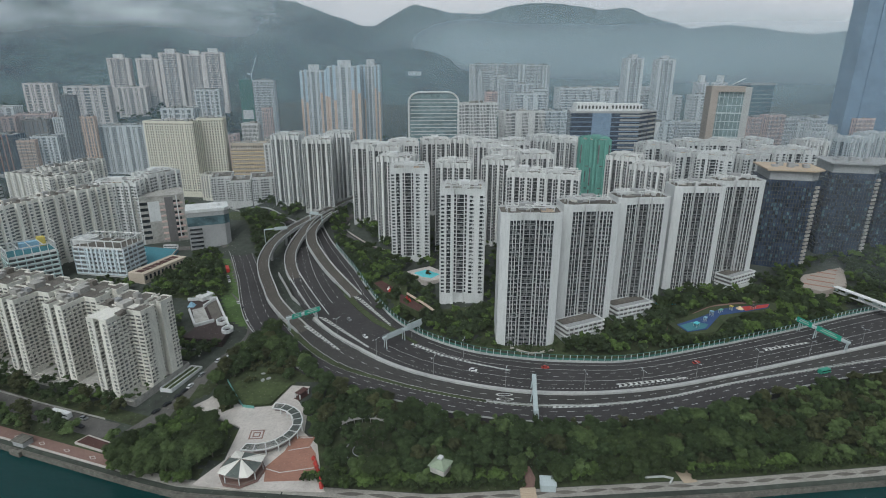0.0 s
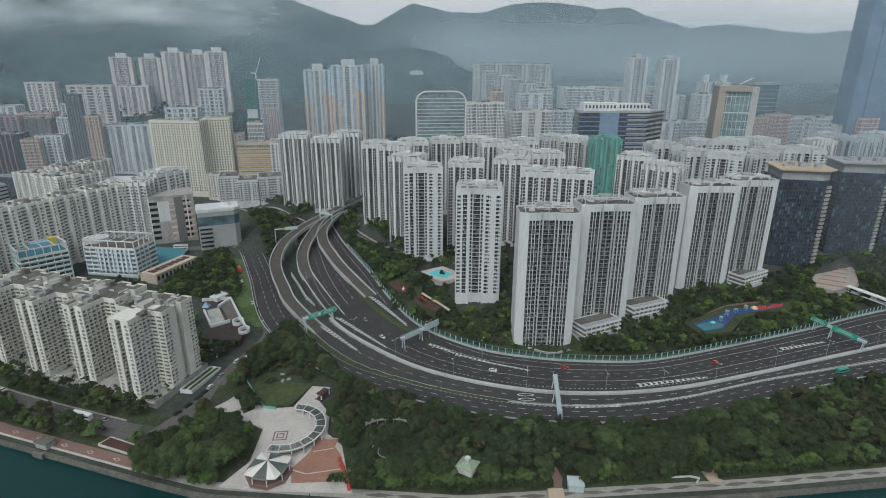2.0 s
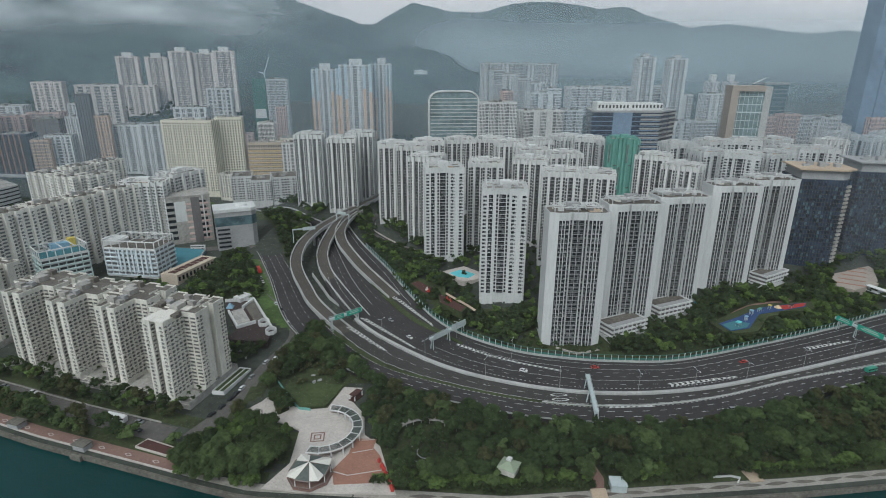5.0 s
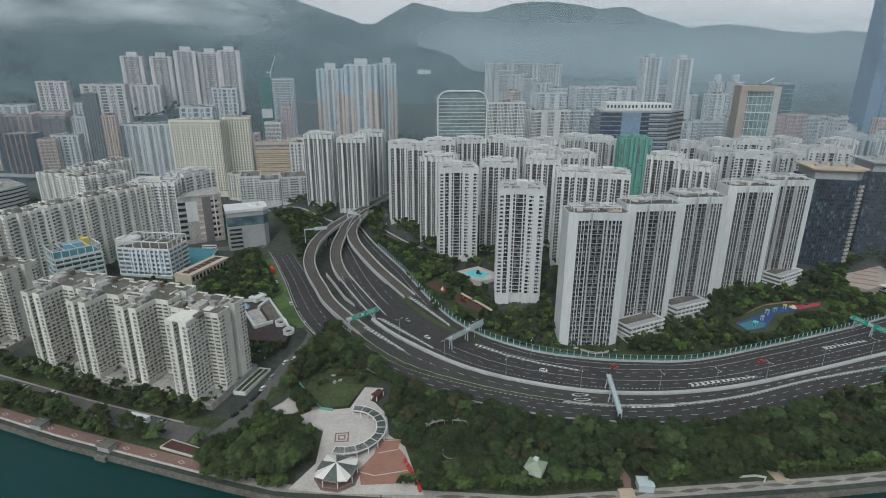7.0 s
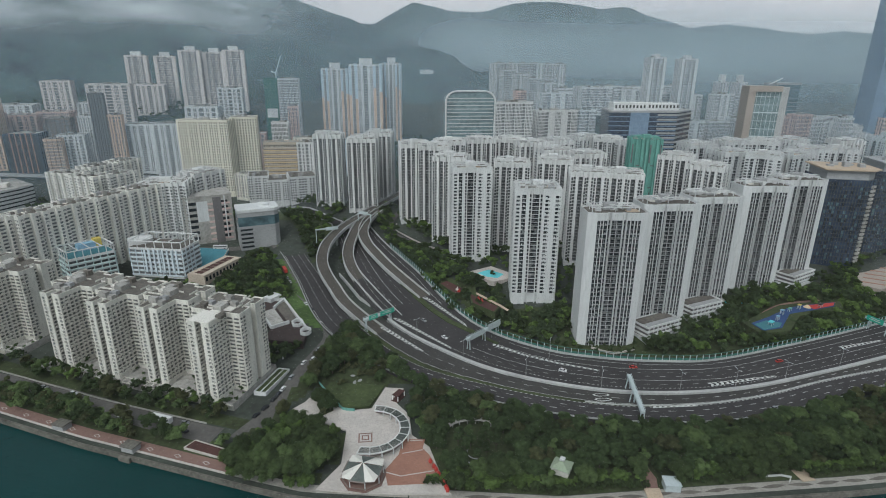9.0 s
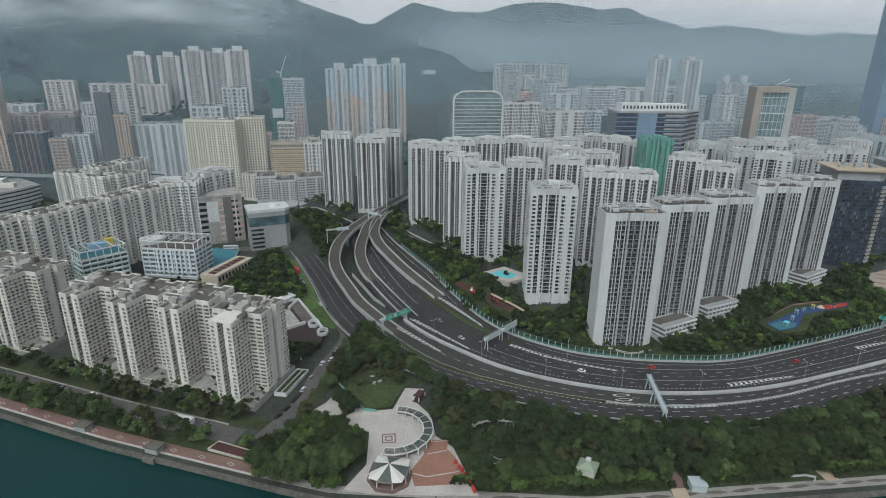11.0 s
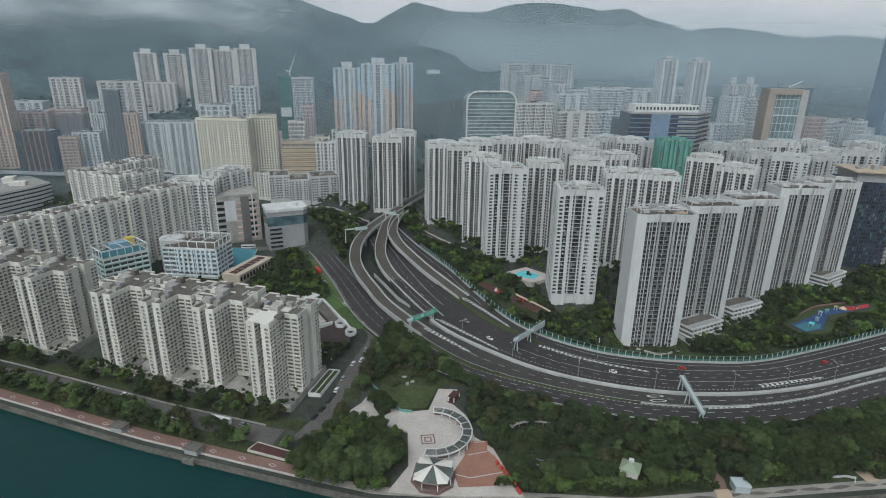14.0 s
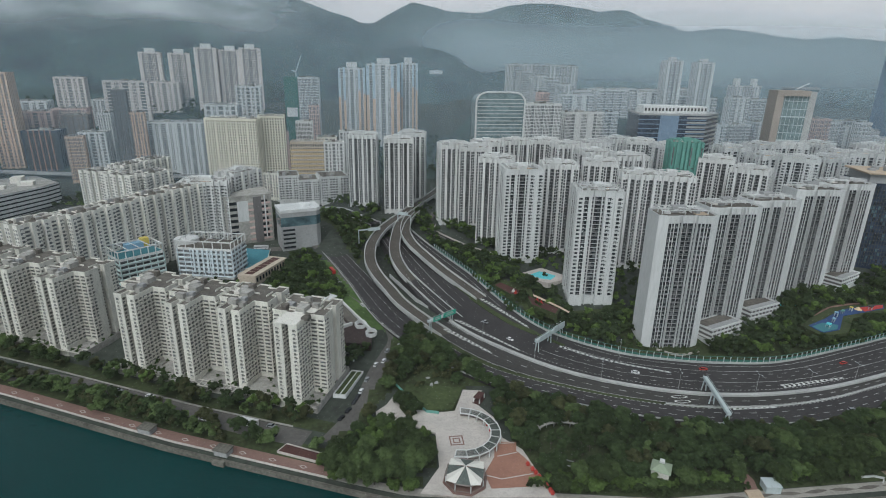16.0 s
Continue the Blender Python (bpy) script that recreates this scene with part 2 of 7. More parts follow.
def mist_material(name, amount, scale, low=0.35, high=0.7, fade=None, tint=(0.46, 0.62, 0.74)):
    """A flat scattering sheet in place of haze, mist or cloud: ragged density, lit by the sky."""
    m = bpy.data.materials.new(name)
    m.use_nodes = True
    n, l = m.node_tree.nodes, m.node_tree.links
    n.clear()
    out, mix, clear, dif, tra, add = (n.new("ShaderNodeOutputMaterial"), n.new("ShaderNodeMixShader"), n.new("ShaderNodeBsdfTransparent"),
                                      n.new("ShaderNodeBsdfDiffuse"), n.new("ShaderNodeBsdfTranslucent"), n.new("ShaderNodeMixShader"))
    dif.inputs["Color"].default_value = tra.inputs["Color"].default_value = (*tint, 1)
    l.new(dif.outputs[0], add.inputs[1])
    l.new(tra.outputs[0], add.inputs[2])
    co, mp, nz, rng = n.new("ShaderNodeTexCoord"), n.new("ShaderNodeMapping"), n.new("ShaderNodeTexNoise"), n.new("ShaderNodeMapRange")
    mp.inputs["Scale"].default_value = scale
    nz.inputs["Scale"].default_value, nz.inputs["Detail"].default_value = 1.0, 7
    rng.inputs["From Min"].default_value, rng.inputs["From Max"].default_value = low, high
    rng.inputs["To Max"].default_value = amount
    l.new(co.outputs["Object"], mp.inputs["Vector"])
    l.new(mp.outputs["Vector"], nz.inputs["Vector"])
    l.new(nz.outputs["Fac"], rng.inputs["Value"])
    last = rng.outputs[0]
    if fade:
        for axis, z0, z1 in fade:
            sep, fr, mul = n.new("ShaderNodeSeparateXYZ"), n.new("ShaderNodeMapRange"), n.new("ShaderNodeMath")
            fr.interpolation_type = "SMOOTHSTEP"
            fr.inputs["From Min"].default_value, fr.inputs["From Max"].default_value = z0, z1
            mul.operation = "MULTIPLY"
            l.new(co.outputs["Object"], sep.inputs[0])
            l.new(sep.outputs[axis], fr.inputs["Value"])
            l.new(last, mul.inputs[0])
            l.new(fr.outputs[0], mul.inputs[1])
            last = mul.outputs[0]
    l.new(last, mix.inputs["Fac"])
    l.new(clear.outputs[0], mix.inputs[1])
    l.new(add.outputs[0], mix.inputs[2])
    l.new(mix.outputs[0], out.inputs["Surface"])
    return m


# ---- mesh helpers ----
class Geo:
    """Collects corners and faces for one mesh."""

    def __init__(self):
        self.v, self.f = [], []

    def face(self, *pts):
        k = len(self.v)
        self.v.extend(pts)
        self.f.append(tuple(range(k, k + len(pts))))

    def box(self, x, y, z, sx, sy, sz, turn=0.0, bottom=True):
        """A box with its base centre at x, y, z."""
        c, s = math.cos(radians(turn)), math.sin(radians(turn))
        k = len(self.v)
        for dz in (0, sz):
            for dx, dy in ((-1, -1), (1, -1), (1, 1), (-1, 1)):
                px, py = dx * sx / 2, dy * sy / 2
                self.v.append((x + px * c - py * s, y + px * s + py * c, z + dz))
        self.f += [(k + 4, k + 5, k + 6, k + 7), (k, k + 1, k + 5, k + 4), (k + 1, k + 2, k + 6, k + 5), (k + 2, k + 3, k + 7, k + 6), (k + 3, k, k + 4, k + 7)]
        if bottom:
            self.f.append((k + 3, k + 2, k + 1, k))

    def prism(self, poly, z0, z1, cap=True):
        k, n = len(self.v), len(poly)
        self.v += [(p[0], p[1], z0) for p in poly] + [(p[0], p[1], z1) for p in poly]
        self.f += [(k + i, k + (i + 1) % n, k + n + (i + 1) % n, k + n + i) for i in range(n)]
        if cap:
            self.f += [tuple(range(k + n, k + 2 * n)), tuple(reversed(range(k, k + n)))]

    def rod(self, a, b, r, r2=None, sides=6):
        a, b = Vector(a), Vector(b)
        d = (b - a).normalized()
        u = d.orthogonal().normalized()
        w = d.cross(u)
        r2 = r if r2 is None else r2
        k = len(self.v)
        for p, q in ((a, r), (b, r2)):
            for i in range(sides):
                t = 2 * math.pi * i / sides
                self.v.append(tuple(p + q * (math.cos(t) * u + math.sin(t) * w)))
        self.f += [(k + i, k + (i + 1) % sides, k + sides + (i + 1) % sides, k + sides + i) for i in range(sides)]
        self.f += [tuple(range(k + sides, k + 2 * sides)), tuple(reversed(range(k, k + sides)))]

    def strip(self, left, right):
        """A sheet between two rows of points."""
        k, n = len(self.v), len(left)
        self.v += [tuple(p) for p in left] + [tuple(p) for p in right]
        self.f += [(k + i, k + n + i, k + n + i + 1, k + i + 1) for i in range(n - 1)]

    def wall(self, path, width, height, drop=0.0):
        """A wall of this width along a path of x, y, z."""
        n, k = len(path), len(self.v)
        for i, p in enumerate(path):
            a, b = path[max(i - 1, 0)], path[min(i + 1, n - 1)]
            dx, dy = b[0] - a[0], b[1] - a[1]
            q = math.hypot(dx, dy) or 1
            nx, ny = -dy / q * width / 2, dx / q * width / 2
            self.v += [(p[0] - nx, p[1] - ny, p[2] - drop), (p[0] + nx, p[1] + ny, p[2] - drop), (p[0] + nx, p[1] + ny, p[2] + height), (p[0] - nx, p[1] - ny, p[2] + height)]
        for i in range(n - 1):
            j = k + 4 * i
            self.f += [(j + e, j + 4 + e, j + 4 + (e + 1) % 4, j + (e + 1) % 4) for e in range(4)]
        self.f += [(k, k + 1, k + 2, k + 3), tuple(k + 4 * (n - 1) + e for e in (3, 2, 1, 0))]

    def mesh(self, name, mat):
        me = bpy.data.meshes.new(name)
        me.from_pydata(self.v, [], self.f)
        me.materials.append(mat)
        me.update()
        return me


def part(name, geo, mat, parent=None, label="", kind=""):
    ob = new(name, geo.mesh(name, mat) if isinstance(geo, Geo) else geo)
    ob.parent = parent
    return tagged(ob, label, kind=kind)


def thing(name, label, category, m=None, group="", kind=""):
    ob = tagged(new(name), label, category, group, kind)
    ob.empty_display_size = 1.0
    if m is not None:
        ob.matrix_basis = m
    return ob


def solid(name, geo, mat, label, category, group="", kind=""):
    return tagged(part(name, geo, mat), label, category, group, kind)


def smooth(points, per=8):
    """A smooth path through the points (Catmull-Rom)."""
    p = [Vector((*q, 0)) if len(q) == 2 else Vector(q) for q in points]
    p = [2 * p[0] - p[1]] + p + [2 * p[-1] - p[-2]]
    out = []
    for i in range(1, len(p) - 2):
        a, b, c, d = p[i - 1:i + 3]
        for k in range(per):
            t = k / per
            out.append(0.5 * (2 * b + (c - a) * t + (2 * a - 5 * b + 4 * c - d) * t * t + (3 * b - a - 3 * c + d) * t ** 3))
    return out + [p[-2]]


def ease(a, b, x):
    t = min(max((x - a) / (b - a), 0), 1)
    return t * t * (3 - 2 * t)


def table(rows, x):
    if x <= rows[0][0]:
        return rows[0][1]
    for (a, p), (b, q) in zip(rows, rows[1:]):
        if x <= b:
            return p + (q - p) * (x - a) / (b - a)
    return rows[-1][1]

# ---- land and water ----
SHORE = [(-3000, 1130), (-700, 370), (-306, 240), (-212, 206), (-127, 180), (-105, 174), (0, 167), (53, 172), (125, 178.5), (195, 187), (420, 220), (3000, 600)]


def shore(x):
    return table(SHORE, x)


EDGE = [(-119, 530), (-90, 449), (-67, 393.5), (-45.5, 340), (-20, 307), (14.6, 284.6), (47, 275.3), (79, 272.5), (112.5, 274.6), (165, 291.5), (230, 315.5), (330, 355), (620, 450)]


def rise(x, y):
    """How far the main carriageway has climbed towards the fly-overs."""
    return 8.5 * ease(295, 390, y) * ease(40, -20, x)


def terrace(x, y):
    """The estate behind the highway stands on higher ground."""
    d = y - table(EDGE, x)
    start = 0.8 * rise(x, y if d < 0 else table(EDGE, x)) * ease(-118, -85, x)
    return start + (12 * ease(-119, -95, x) - start) * (ease(0, 45, d) if x < -20 else ease(6, 90, d)) if d > 0 else start


def land(x, y):
    """The height of the ground."""
    s = y - shore(x)
    z = 4.5 + 1.3 * ease(58, 92, s) + 1.5 * ease(95, 190, s)
    z += max(terrace(x, y), 12 * ease(440, 500, y) * ease(-230, -170, x))
    dip = 270 * ease(-430, -250, x) * (1 - ease(-60, 30, x))
    z += 66 * ease(640 + dip, 1000 + dip, y)
    return z


water = Geo()
water.face((-4000, -3000, 1.5), (4000, -3000, 1.5), (4000, 1200, 1.5), (-4000, 1200, 1.5))
solid("water", water, M_WATER, "calm dark green harbour water", "water", kind="structure")

xs = sorted(set([-2500 + 125 * i for i in range(41)] + [-640 + 10 * i for i in range(129)]))
ss = [0, 3, 6, 10, 14, 20, 26, 32, 38, 45, 55, 65, 75, 85, 95, 105, 115, 125, 140, 155, 170, 185, 200, 230, 260, 300, 350, 400, 460, 520, 580, 640, 700, 760, 830, 900, 1000]
g = Geo()
for s in ss:
    for x in xs:
        y = shore(x) + s
        g.v.append((x, y, land(x, y)))
n = len(xs)
g.f = [(j * n + i, j * n + i + 1, (j + 1) * n + i + 1, (j + 1) * n + i) for j in range(len(ss) - 1) for i in range(n - 1)]
solid("ground", g, M_CITY, "grey city ground between the estates", "ground", kind="structure")

# hills: skyline height in degrees by bearing, seen from over the water
RIDGE = [(-60, 4.5), (-35, 5.4), (-28, 5.3), (-18, 4.6), (-13, 4.4), (-10.7, 3.7), (-7, 2.6), (-5.8, 2.5), (-4.2, 3.4), (-1.8, 4.6), (1.8, 3.9), (4.5, 3.9), (7.2, 4.5), (9.8, 4.8),
         (12.5, 4.7), (15.7, 4.2), (18.2, 4.4), (20.2, 3.7), (23.8, 2.7), (26.9, 3.1), (29.6, 2.7), (33, 2.2), (35.6, 2.5), (38.2, 2.2), (60, 2.0)]
FRONT = [(-60, 1.0), (-36, 1.0), (-31, 0.9), (-24.5, 1.5), (-18, 2.3), (-13.7, 1.9), (-9.5, 0.9), (-4, 0.0), (1.6, -1.0), (7.3, -3.0), (13, -4.2), (25, -4.2), (60, -3.5)]
g = Geo()
bearings = [-62 + 0.5 * i for i in range(249)]
reach = [640 + 24 * i for i in range(36)] + [1510 + 45 * i for i in range(14)] + [2140 + 90 * i for i in range(22)]
for r in reach:
    for a in bearings:
        x, y = -50 + r * math.sin(radians(a)), r * math.cos(radians(a))
        peak = 172 + 2900 * math.tan(radians(table(RIDGE, a)))
        front = 172 + 1500 * math.tan(radians(table(FRONT, a)))
        low = land(x, min(y, 1000)) - 3 + 4.5 * ease(800, 870, r) + 1.6 * noise.noise(Vector((x / 14, y / 14, 2))) * ease(860, 900, r)
        near = low + (front - low) * ease(1120, 1520, r)
        z = near + (peak - near) * ease(1600, 2900, r) if r < 2900 else peak - (r - 2900) * 0.25
        k = ease(1150, 1500, r)
        z += k * (26 * noise.fractal(Vector((x / 330, y / 330, 0.3)), 1.0, 2.1, 5)) * (0.3 if r > 2300 else 0.8) + k * 7 * noise.noise(Vector((x / 60, y / 60, 5))) + 34 * ease(1560, 1800, r) * (1 - ease(2350, 2750, r)) * (0.5 - abs(noise.noise(Vector((x / 210, y / 420, 8)))) * 2)
        g.v.append((x, y, z))
n = len(bearings)
g.f = [(j * n + i, j * n + i + 1, (j + 1) * n + i + 1, (j + 1) * n + i) for j in range(len(reach) - 1) for i in range(n - 1)]
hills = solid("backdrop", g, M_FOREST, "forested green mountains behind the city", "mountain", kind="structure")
for p in hills.data.polygons:
    p.use_smooth = True


sky = bpy.data.materials.new("distant_overcast_sky")
sky.use_nodes = True
sn, sl = sky.node_tree.nodes, sky.node_tree.links
sn.clear()
s_out, s_em, s_nz, s_rp, s_co, s_mp = (sn.new("ShaderNodeOutputMaterial"), sn.new("ShaderNodeEmission"), sn.new("ShaderNodeTexNoise"), sn.new("ShaderNodeValToRGB"), sn.new("ShaderNodeTexCoord"), sn.new("ShaderNodeMapping"))
s_mp.inputs["Scale"].default_value = (0.0007, 0.0007, 0.003)
s_nz.inputs["Scale"].default_value, s_nz.inputs["Detail"].default_value = 1.0, 5
s_rp.color_ramp.elements[0].position, s_rp.color_ramp.elements[0].color = 0.3, (0.61, 0.63, 0.67, 1)
s_rp.color_ramp.elements[1].position, s_rp.color_ramp.elements[1].color = 0.7, (0.79, 0.79, 0.81, 1)
sl.new(s_co.outputs["Object"], s_mp.inputs["Vector"])
sl.new(s_mp.outputs["Vector"], s_nz.inputs["Vector"])
sl.new(s_nz.outputs["Fac"], s_rp.inputs["Fac"])
sl.new(s_rp.outputs["Color"], s_em.inputs["Color"])
sl.new(s_em.outputs[0], s_out.inputs["Surface"])
g = Geo()
b = [-64 + 4 * i for i in range(33)]
g.strip([(-50 + 4500 * math.sin(radians(a)), 4500 * math.cos(radians(a)), -50) for a in b], [(-50 + 4500 * math.sin(radians(a)), 4500 * math.cos(radians(a)), 1100) for a in b])
solid("backdrop", g, sky, "pale overcast sky beyond the mountains", "sky", kind="structure")


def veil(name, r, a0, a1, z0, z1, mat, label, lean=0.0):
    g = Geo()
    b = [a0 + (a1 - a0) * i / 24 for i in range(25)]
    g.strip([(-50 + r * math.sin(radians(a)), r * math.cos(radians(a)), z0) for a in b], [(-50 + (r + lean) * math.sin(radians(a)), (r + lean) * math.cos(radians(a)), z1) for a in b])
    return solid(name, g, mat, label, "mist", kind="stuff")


# tinted translucent sheets stand in for air haze; the nearest lifts the dark tones
veil("mist", 150, -75, 75, -5, 420, mist_material("air_haze", 0.027, (0.004, 0.004, 0.004), -0.6, 0.5, None, (0.60, 0.61, 0.60)), "faint grey translucent sheet standing in for haze over the harbour")
veil("mist", 760, -60, 60, 0, 460, mist_material("grey_haze", 0.24, (0.002, 0.002, 0.004), -0.4, 0.6, [("Z", 420, 200)]), "blue-grey translucent sheet standing in for haze before the far blocks", 80)
veil("mist", 545, -60, 60, 0, 460, mist_material("near_haze", 0.075, (0.002, 0.002, 0.004), -0.4, 0.6, [("Z", 420, 200)], (0.60, 0.68, 0.74)), "faint blue-grey translucent sheet standing in for haze over the white estate", 60)
veil("mist", 1180, -60, 60, 0, 620, mist_material("hill_haze", 0.18, (0.0015, 0.0015, 0.004), -0.2, 0.65, [("Z", 520, 180)]), "blue-grey translucent sheet standing in for haze before the mountains", 300)
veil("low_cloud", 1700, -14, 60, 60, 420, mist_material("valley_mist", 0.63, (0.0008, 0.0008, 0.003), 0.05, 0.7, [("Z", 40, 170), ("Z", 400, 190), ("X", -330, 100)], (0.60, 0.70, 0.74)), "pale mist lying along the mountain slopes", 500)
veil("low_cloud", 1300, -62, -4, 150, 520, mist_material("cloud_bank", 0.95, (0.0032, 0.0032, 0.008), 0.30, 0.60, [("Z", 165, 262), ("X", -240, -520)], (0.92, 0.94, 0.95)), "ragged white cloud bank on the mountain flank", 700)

# ---- buildings ----
# low pale house among the trees on the hillside
q = Geo()
for k, (w, h) in enumerate(((11, 3), (8, 4), (10, 3))):
    q.box(-10 + 10 * k, 2 * k, -6, w, 7, 6 + h)
solid("hillside_house", q, M_PALE, "long low white house among hillside trees", "house").matrix_basis = pose(-65, 1331, 134, 0, 0, 8)


def outline(w, d, sides, step=None):
    """Corners of a plan w by d with stepped sides, and its edges with their styles. sides: front, right, back, left; each a list of (width, inset, style)."""
    pts, edges = [], []
    starts = (((-w / 2, -d / 2), (1, 0), w), ((w / 2, -d / 2), (0, 1), d), ((w / 2, d / 2), (-1, 0), w), ((-w / 2, d / 2), (0, -1), d))
    for (o, u, length), side in zip(starts, sides):
        n = (-u[1], u[0])
        k = length / sum(q[0] for q in side)
        s, before = 0, None
        for wide, inset, style in side:
            if style is None:
                s, before = s + wide * k, None
                continue
            if step and before is not None and abs(before - inset) > 3:
                p = (o[0] + u[0] * s + n[0] * before, o[1] + u[1] * s + n[1] * before)
                q = (o[0] + u[0] * s + n[0] * inset, o[1] + u[1] * s + n[1] * inset)
                t = 1 if inset > before else -1
                edges.append((p, q, (n[0] * t, n[1] * t), step))
            before = inset
            a = (o[0] + u[0] * s + n[0] * inset, o[1] + u[1] * s + n[1] * inset)
            s += wide * k
            b = (o[0] + u[0] * s + n[0] * inset, o[1] + u[1] * s + n[1] * inset)
            pts += [a, b]
            edges.append((a, b, u, style))
    clean = []
    for p in pts:
        if not clean or math.dist(p, clean[-1]) > 0.01:
            clean.append(p)
    if math.dist(clean[0], clean[-1]) < 0.01:
        clean.pop()
    return clean, edges


def panel(g, a, u, s, w, z, h, out):
    """An upright pane on a wall: s along it, w wide, out proud."""
    n = (u[1], -u[0])
    x0, y0 = a[0] + u[0] * s + n[0] * out, a[1] + u[1] * s + n[1] * out
    g.face((x0, y0, z), (x0 + u[0] * w, y0 + u[1] * w, z), (x0 + u[0] * w, y0 + u[1] * w, z + h), (x0, y0, z + h))


def ledge(g, a, u, s, w, z, h, out):
    """A slab or parapet standing out from a wall."""
    n = (u[1], -u[0])
    p = [(a[0] + u[0] * q + n[0] * o, a[1] + u[1] * q + n[1] * o) for q, o in ((s, -0.05), (s, out), (s + w, out), (s + w, -0.05))]
    k = len(g.v)
    g.v += [(*q, z) for q in p] + [(*q, z + h) for q in p]
    g.f += [(k + 4, k + 5, k + 6, k + 7), (k + 1, k, k + 4, k + 5), (k + 2, k + 1, k + 5, k + 6), (k + 3, k + 2, k + 6, k + 7)]


def tower(name, label, w, d, h, sides, floors, wall, trim=None, glass=None, roof=None, base=4.0, seed=1, category="apartment building", group="", frames=True, top=3.0, step=None, plan=None, plant=4):
    """A high-rise with its foot at the origin."""
    rnd = random.Random(seed)
    trim, glass, roof = trim or wall, glass or M_GLASS, roof or M_ROOF
    ob = thing(name, label, category, group=group)
    pts, edges = plan or outline(w, d, sides, step)
    body = Geo()
    body.prism(pts, -8.0, h)
    panes, lit, ledges, rails = Geo(), Geo(), Geo(), Geo()
    fh = (h - base - top) / floors
    for a, b, u, style in edges:
        length = math.dist(a, b)
        if style == "b" or length < 1.0:
            continue
        for f in range(floors):
            z = base + f * fh
            if style == "w":
                n = max(1, round(length / 2.3))
                bay = length / n
                for i in range(n):
                    dest = panes if rnd.random() < 0.75 else lit
                    panel(dest, a, u, i * bay + bay * 0.15, bay * 0.7, z + fh * 0.26, fh * 0.58, 0.05)
                ledge(ledges, a, u, length * 0.04, length * 0.92, z + fh * 0.10, 0.18, 0.5)
            elif style == "v":
                n = max(1, round(length / 1.9))
                bay = length / n
                for i in range(n):
                    panel(panes if rnd.random() < 0.7 else lit, a, u, i * bay + bay * 0.2, bay * 0.6, z + fh * 0.17, fh * 0.72, 0.05)
            elif style == "c":
                panel(panes if rnd.random() < 0.7 else lit, a, u, length * 0.12, length * 0.76, z + fh * 0.16, fh * 0.82, 0.05)
                ledge(ledges, a, u, length * 0.08, length * 0.84, z, 0.35, 0.3)
            elif style == "e":
                n = max(1, round(length / 2.7))
                bay = length / n
                for i in range(n):
                    panel(panes if rnd.random() < 0.65 else lit, a, u, i * bay + bay * 0.2, bay * 0.54, z + fh * 0.2, fh * 0.66, 0.05)
                    ledge(ledges, a, u, i * bay + bay * 0.14, bay * 0.66, z + fh * 0.12, 0.3, 0.35)
                    panel(panes, a, u, i * bay + bay * 0.82, bay * 0.14, z + fh * 0.4, fh * 0.3, 0.05)
                    if rnd.random() < 0.45:
                        ledge(ledges, a, u, i * bay + bay * rnd.uniform(0.1, 0.6), 0.9, z + fh * 0.3, 0.6, 0.6)
            elif style == "k":
                n = max(1, round(length / 3.4))
                bay = length / n
                for i in range(n):
                    panel(panes, a, u, i * bay + bay * 0.1, bay * 0.74, z + fh * 0.34, fh * 0.48, 0.05)
                    ledge(ledges, a, u, i * bay + bay * 0.06, bay * 0.84, z + fh * 0.02, fh * 0.3, rnd.choice((0.5, 0.9)))
                    if rnd.random() < 0.4:
                        panel(lit, a, u, i * bay + bay * 0.2, bay * 0.4, z + fh * 0.36, fh * 0.42, 0.09)
            elif style == "q":
                n = max(1, round(length / 2.6))
                bay = length / n
                for i in range(n):
                    panel(panes if rnd.random() < 0.8 else lit, a, u, i * bay + bay * 0.2, bay * 0.6, z + fh * 0.22, fh * 0.6, 0.05)
            elif style == "n":
                dest = panes if rnd.random() < 0.8 else lit
                panel(dest, a, u, length * 0.22, length * 0.56, z + fh * 0.28, fh * 0.5, 0.05)
                ledge(ledges, a, u, length * 0.2, length * 0.3, z + fh * 0.02, 0.55, 0.55)
            elif style == "g":
                panel(panes, a, u, length * 0.03, length * 0.94, z + fh * 0.12, fh * 0.84, 0.05)
                ledge(ledges, a, u, length * 0.03, length * 0.94, z, 0.22, 0.16)
            elif style == "y":
                # dark panel fills the bay, standing in for shade inside the balcony
                panel(panes, a, u, length * 0.04, length * 0.92, z + fh * 0.12, fh * 0.86, 0.05)
                ledge(ledges, a, u, 0, length, z - 0.1, 0.2, 0.9)
                panel(rails, a, u, length * 0.02, length * 0.96, z + 0.1, 0.85, 0.92)
                if rnd.random() < 0.5:
                    panel(lit, a, u, length * rnd.choice((0.08, 0.55)), length * 0.3, z + fh * 0.3, fh * 0.5, 0.12)
            elif style == "z":
                # bay-wide dark panel in place of the balcony's shaded depth
                panel(panes, a, u, length * 0.02, length * 0.96, z + 0.1, fh - 0.15, 0.05)
                ledge(ledges, a, u, 0, length, z - 0.1, 0.26, 0.8)
                ledge(rails, a, u, 0, length, z + 0.95, 0.10, 0.8)
                if rnd.random() < 0.6:
                    panel(lit, a, u, length * rnd.choice((0.06, 0.5)), length * rnd.uniform(0.2, 0.42), z + fh * 0.12, fh * 0.7, 0.12)
            elif style == "j":
                panel(lit, a, u, length * 0.1, length * 0.8, z + fh * 0.24, fh * 0.52, 0.04)
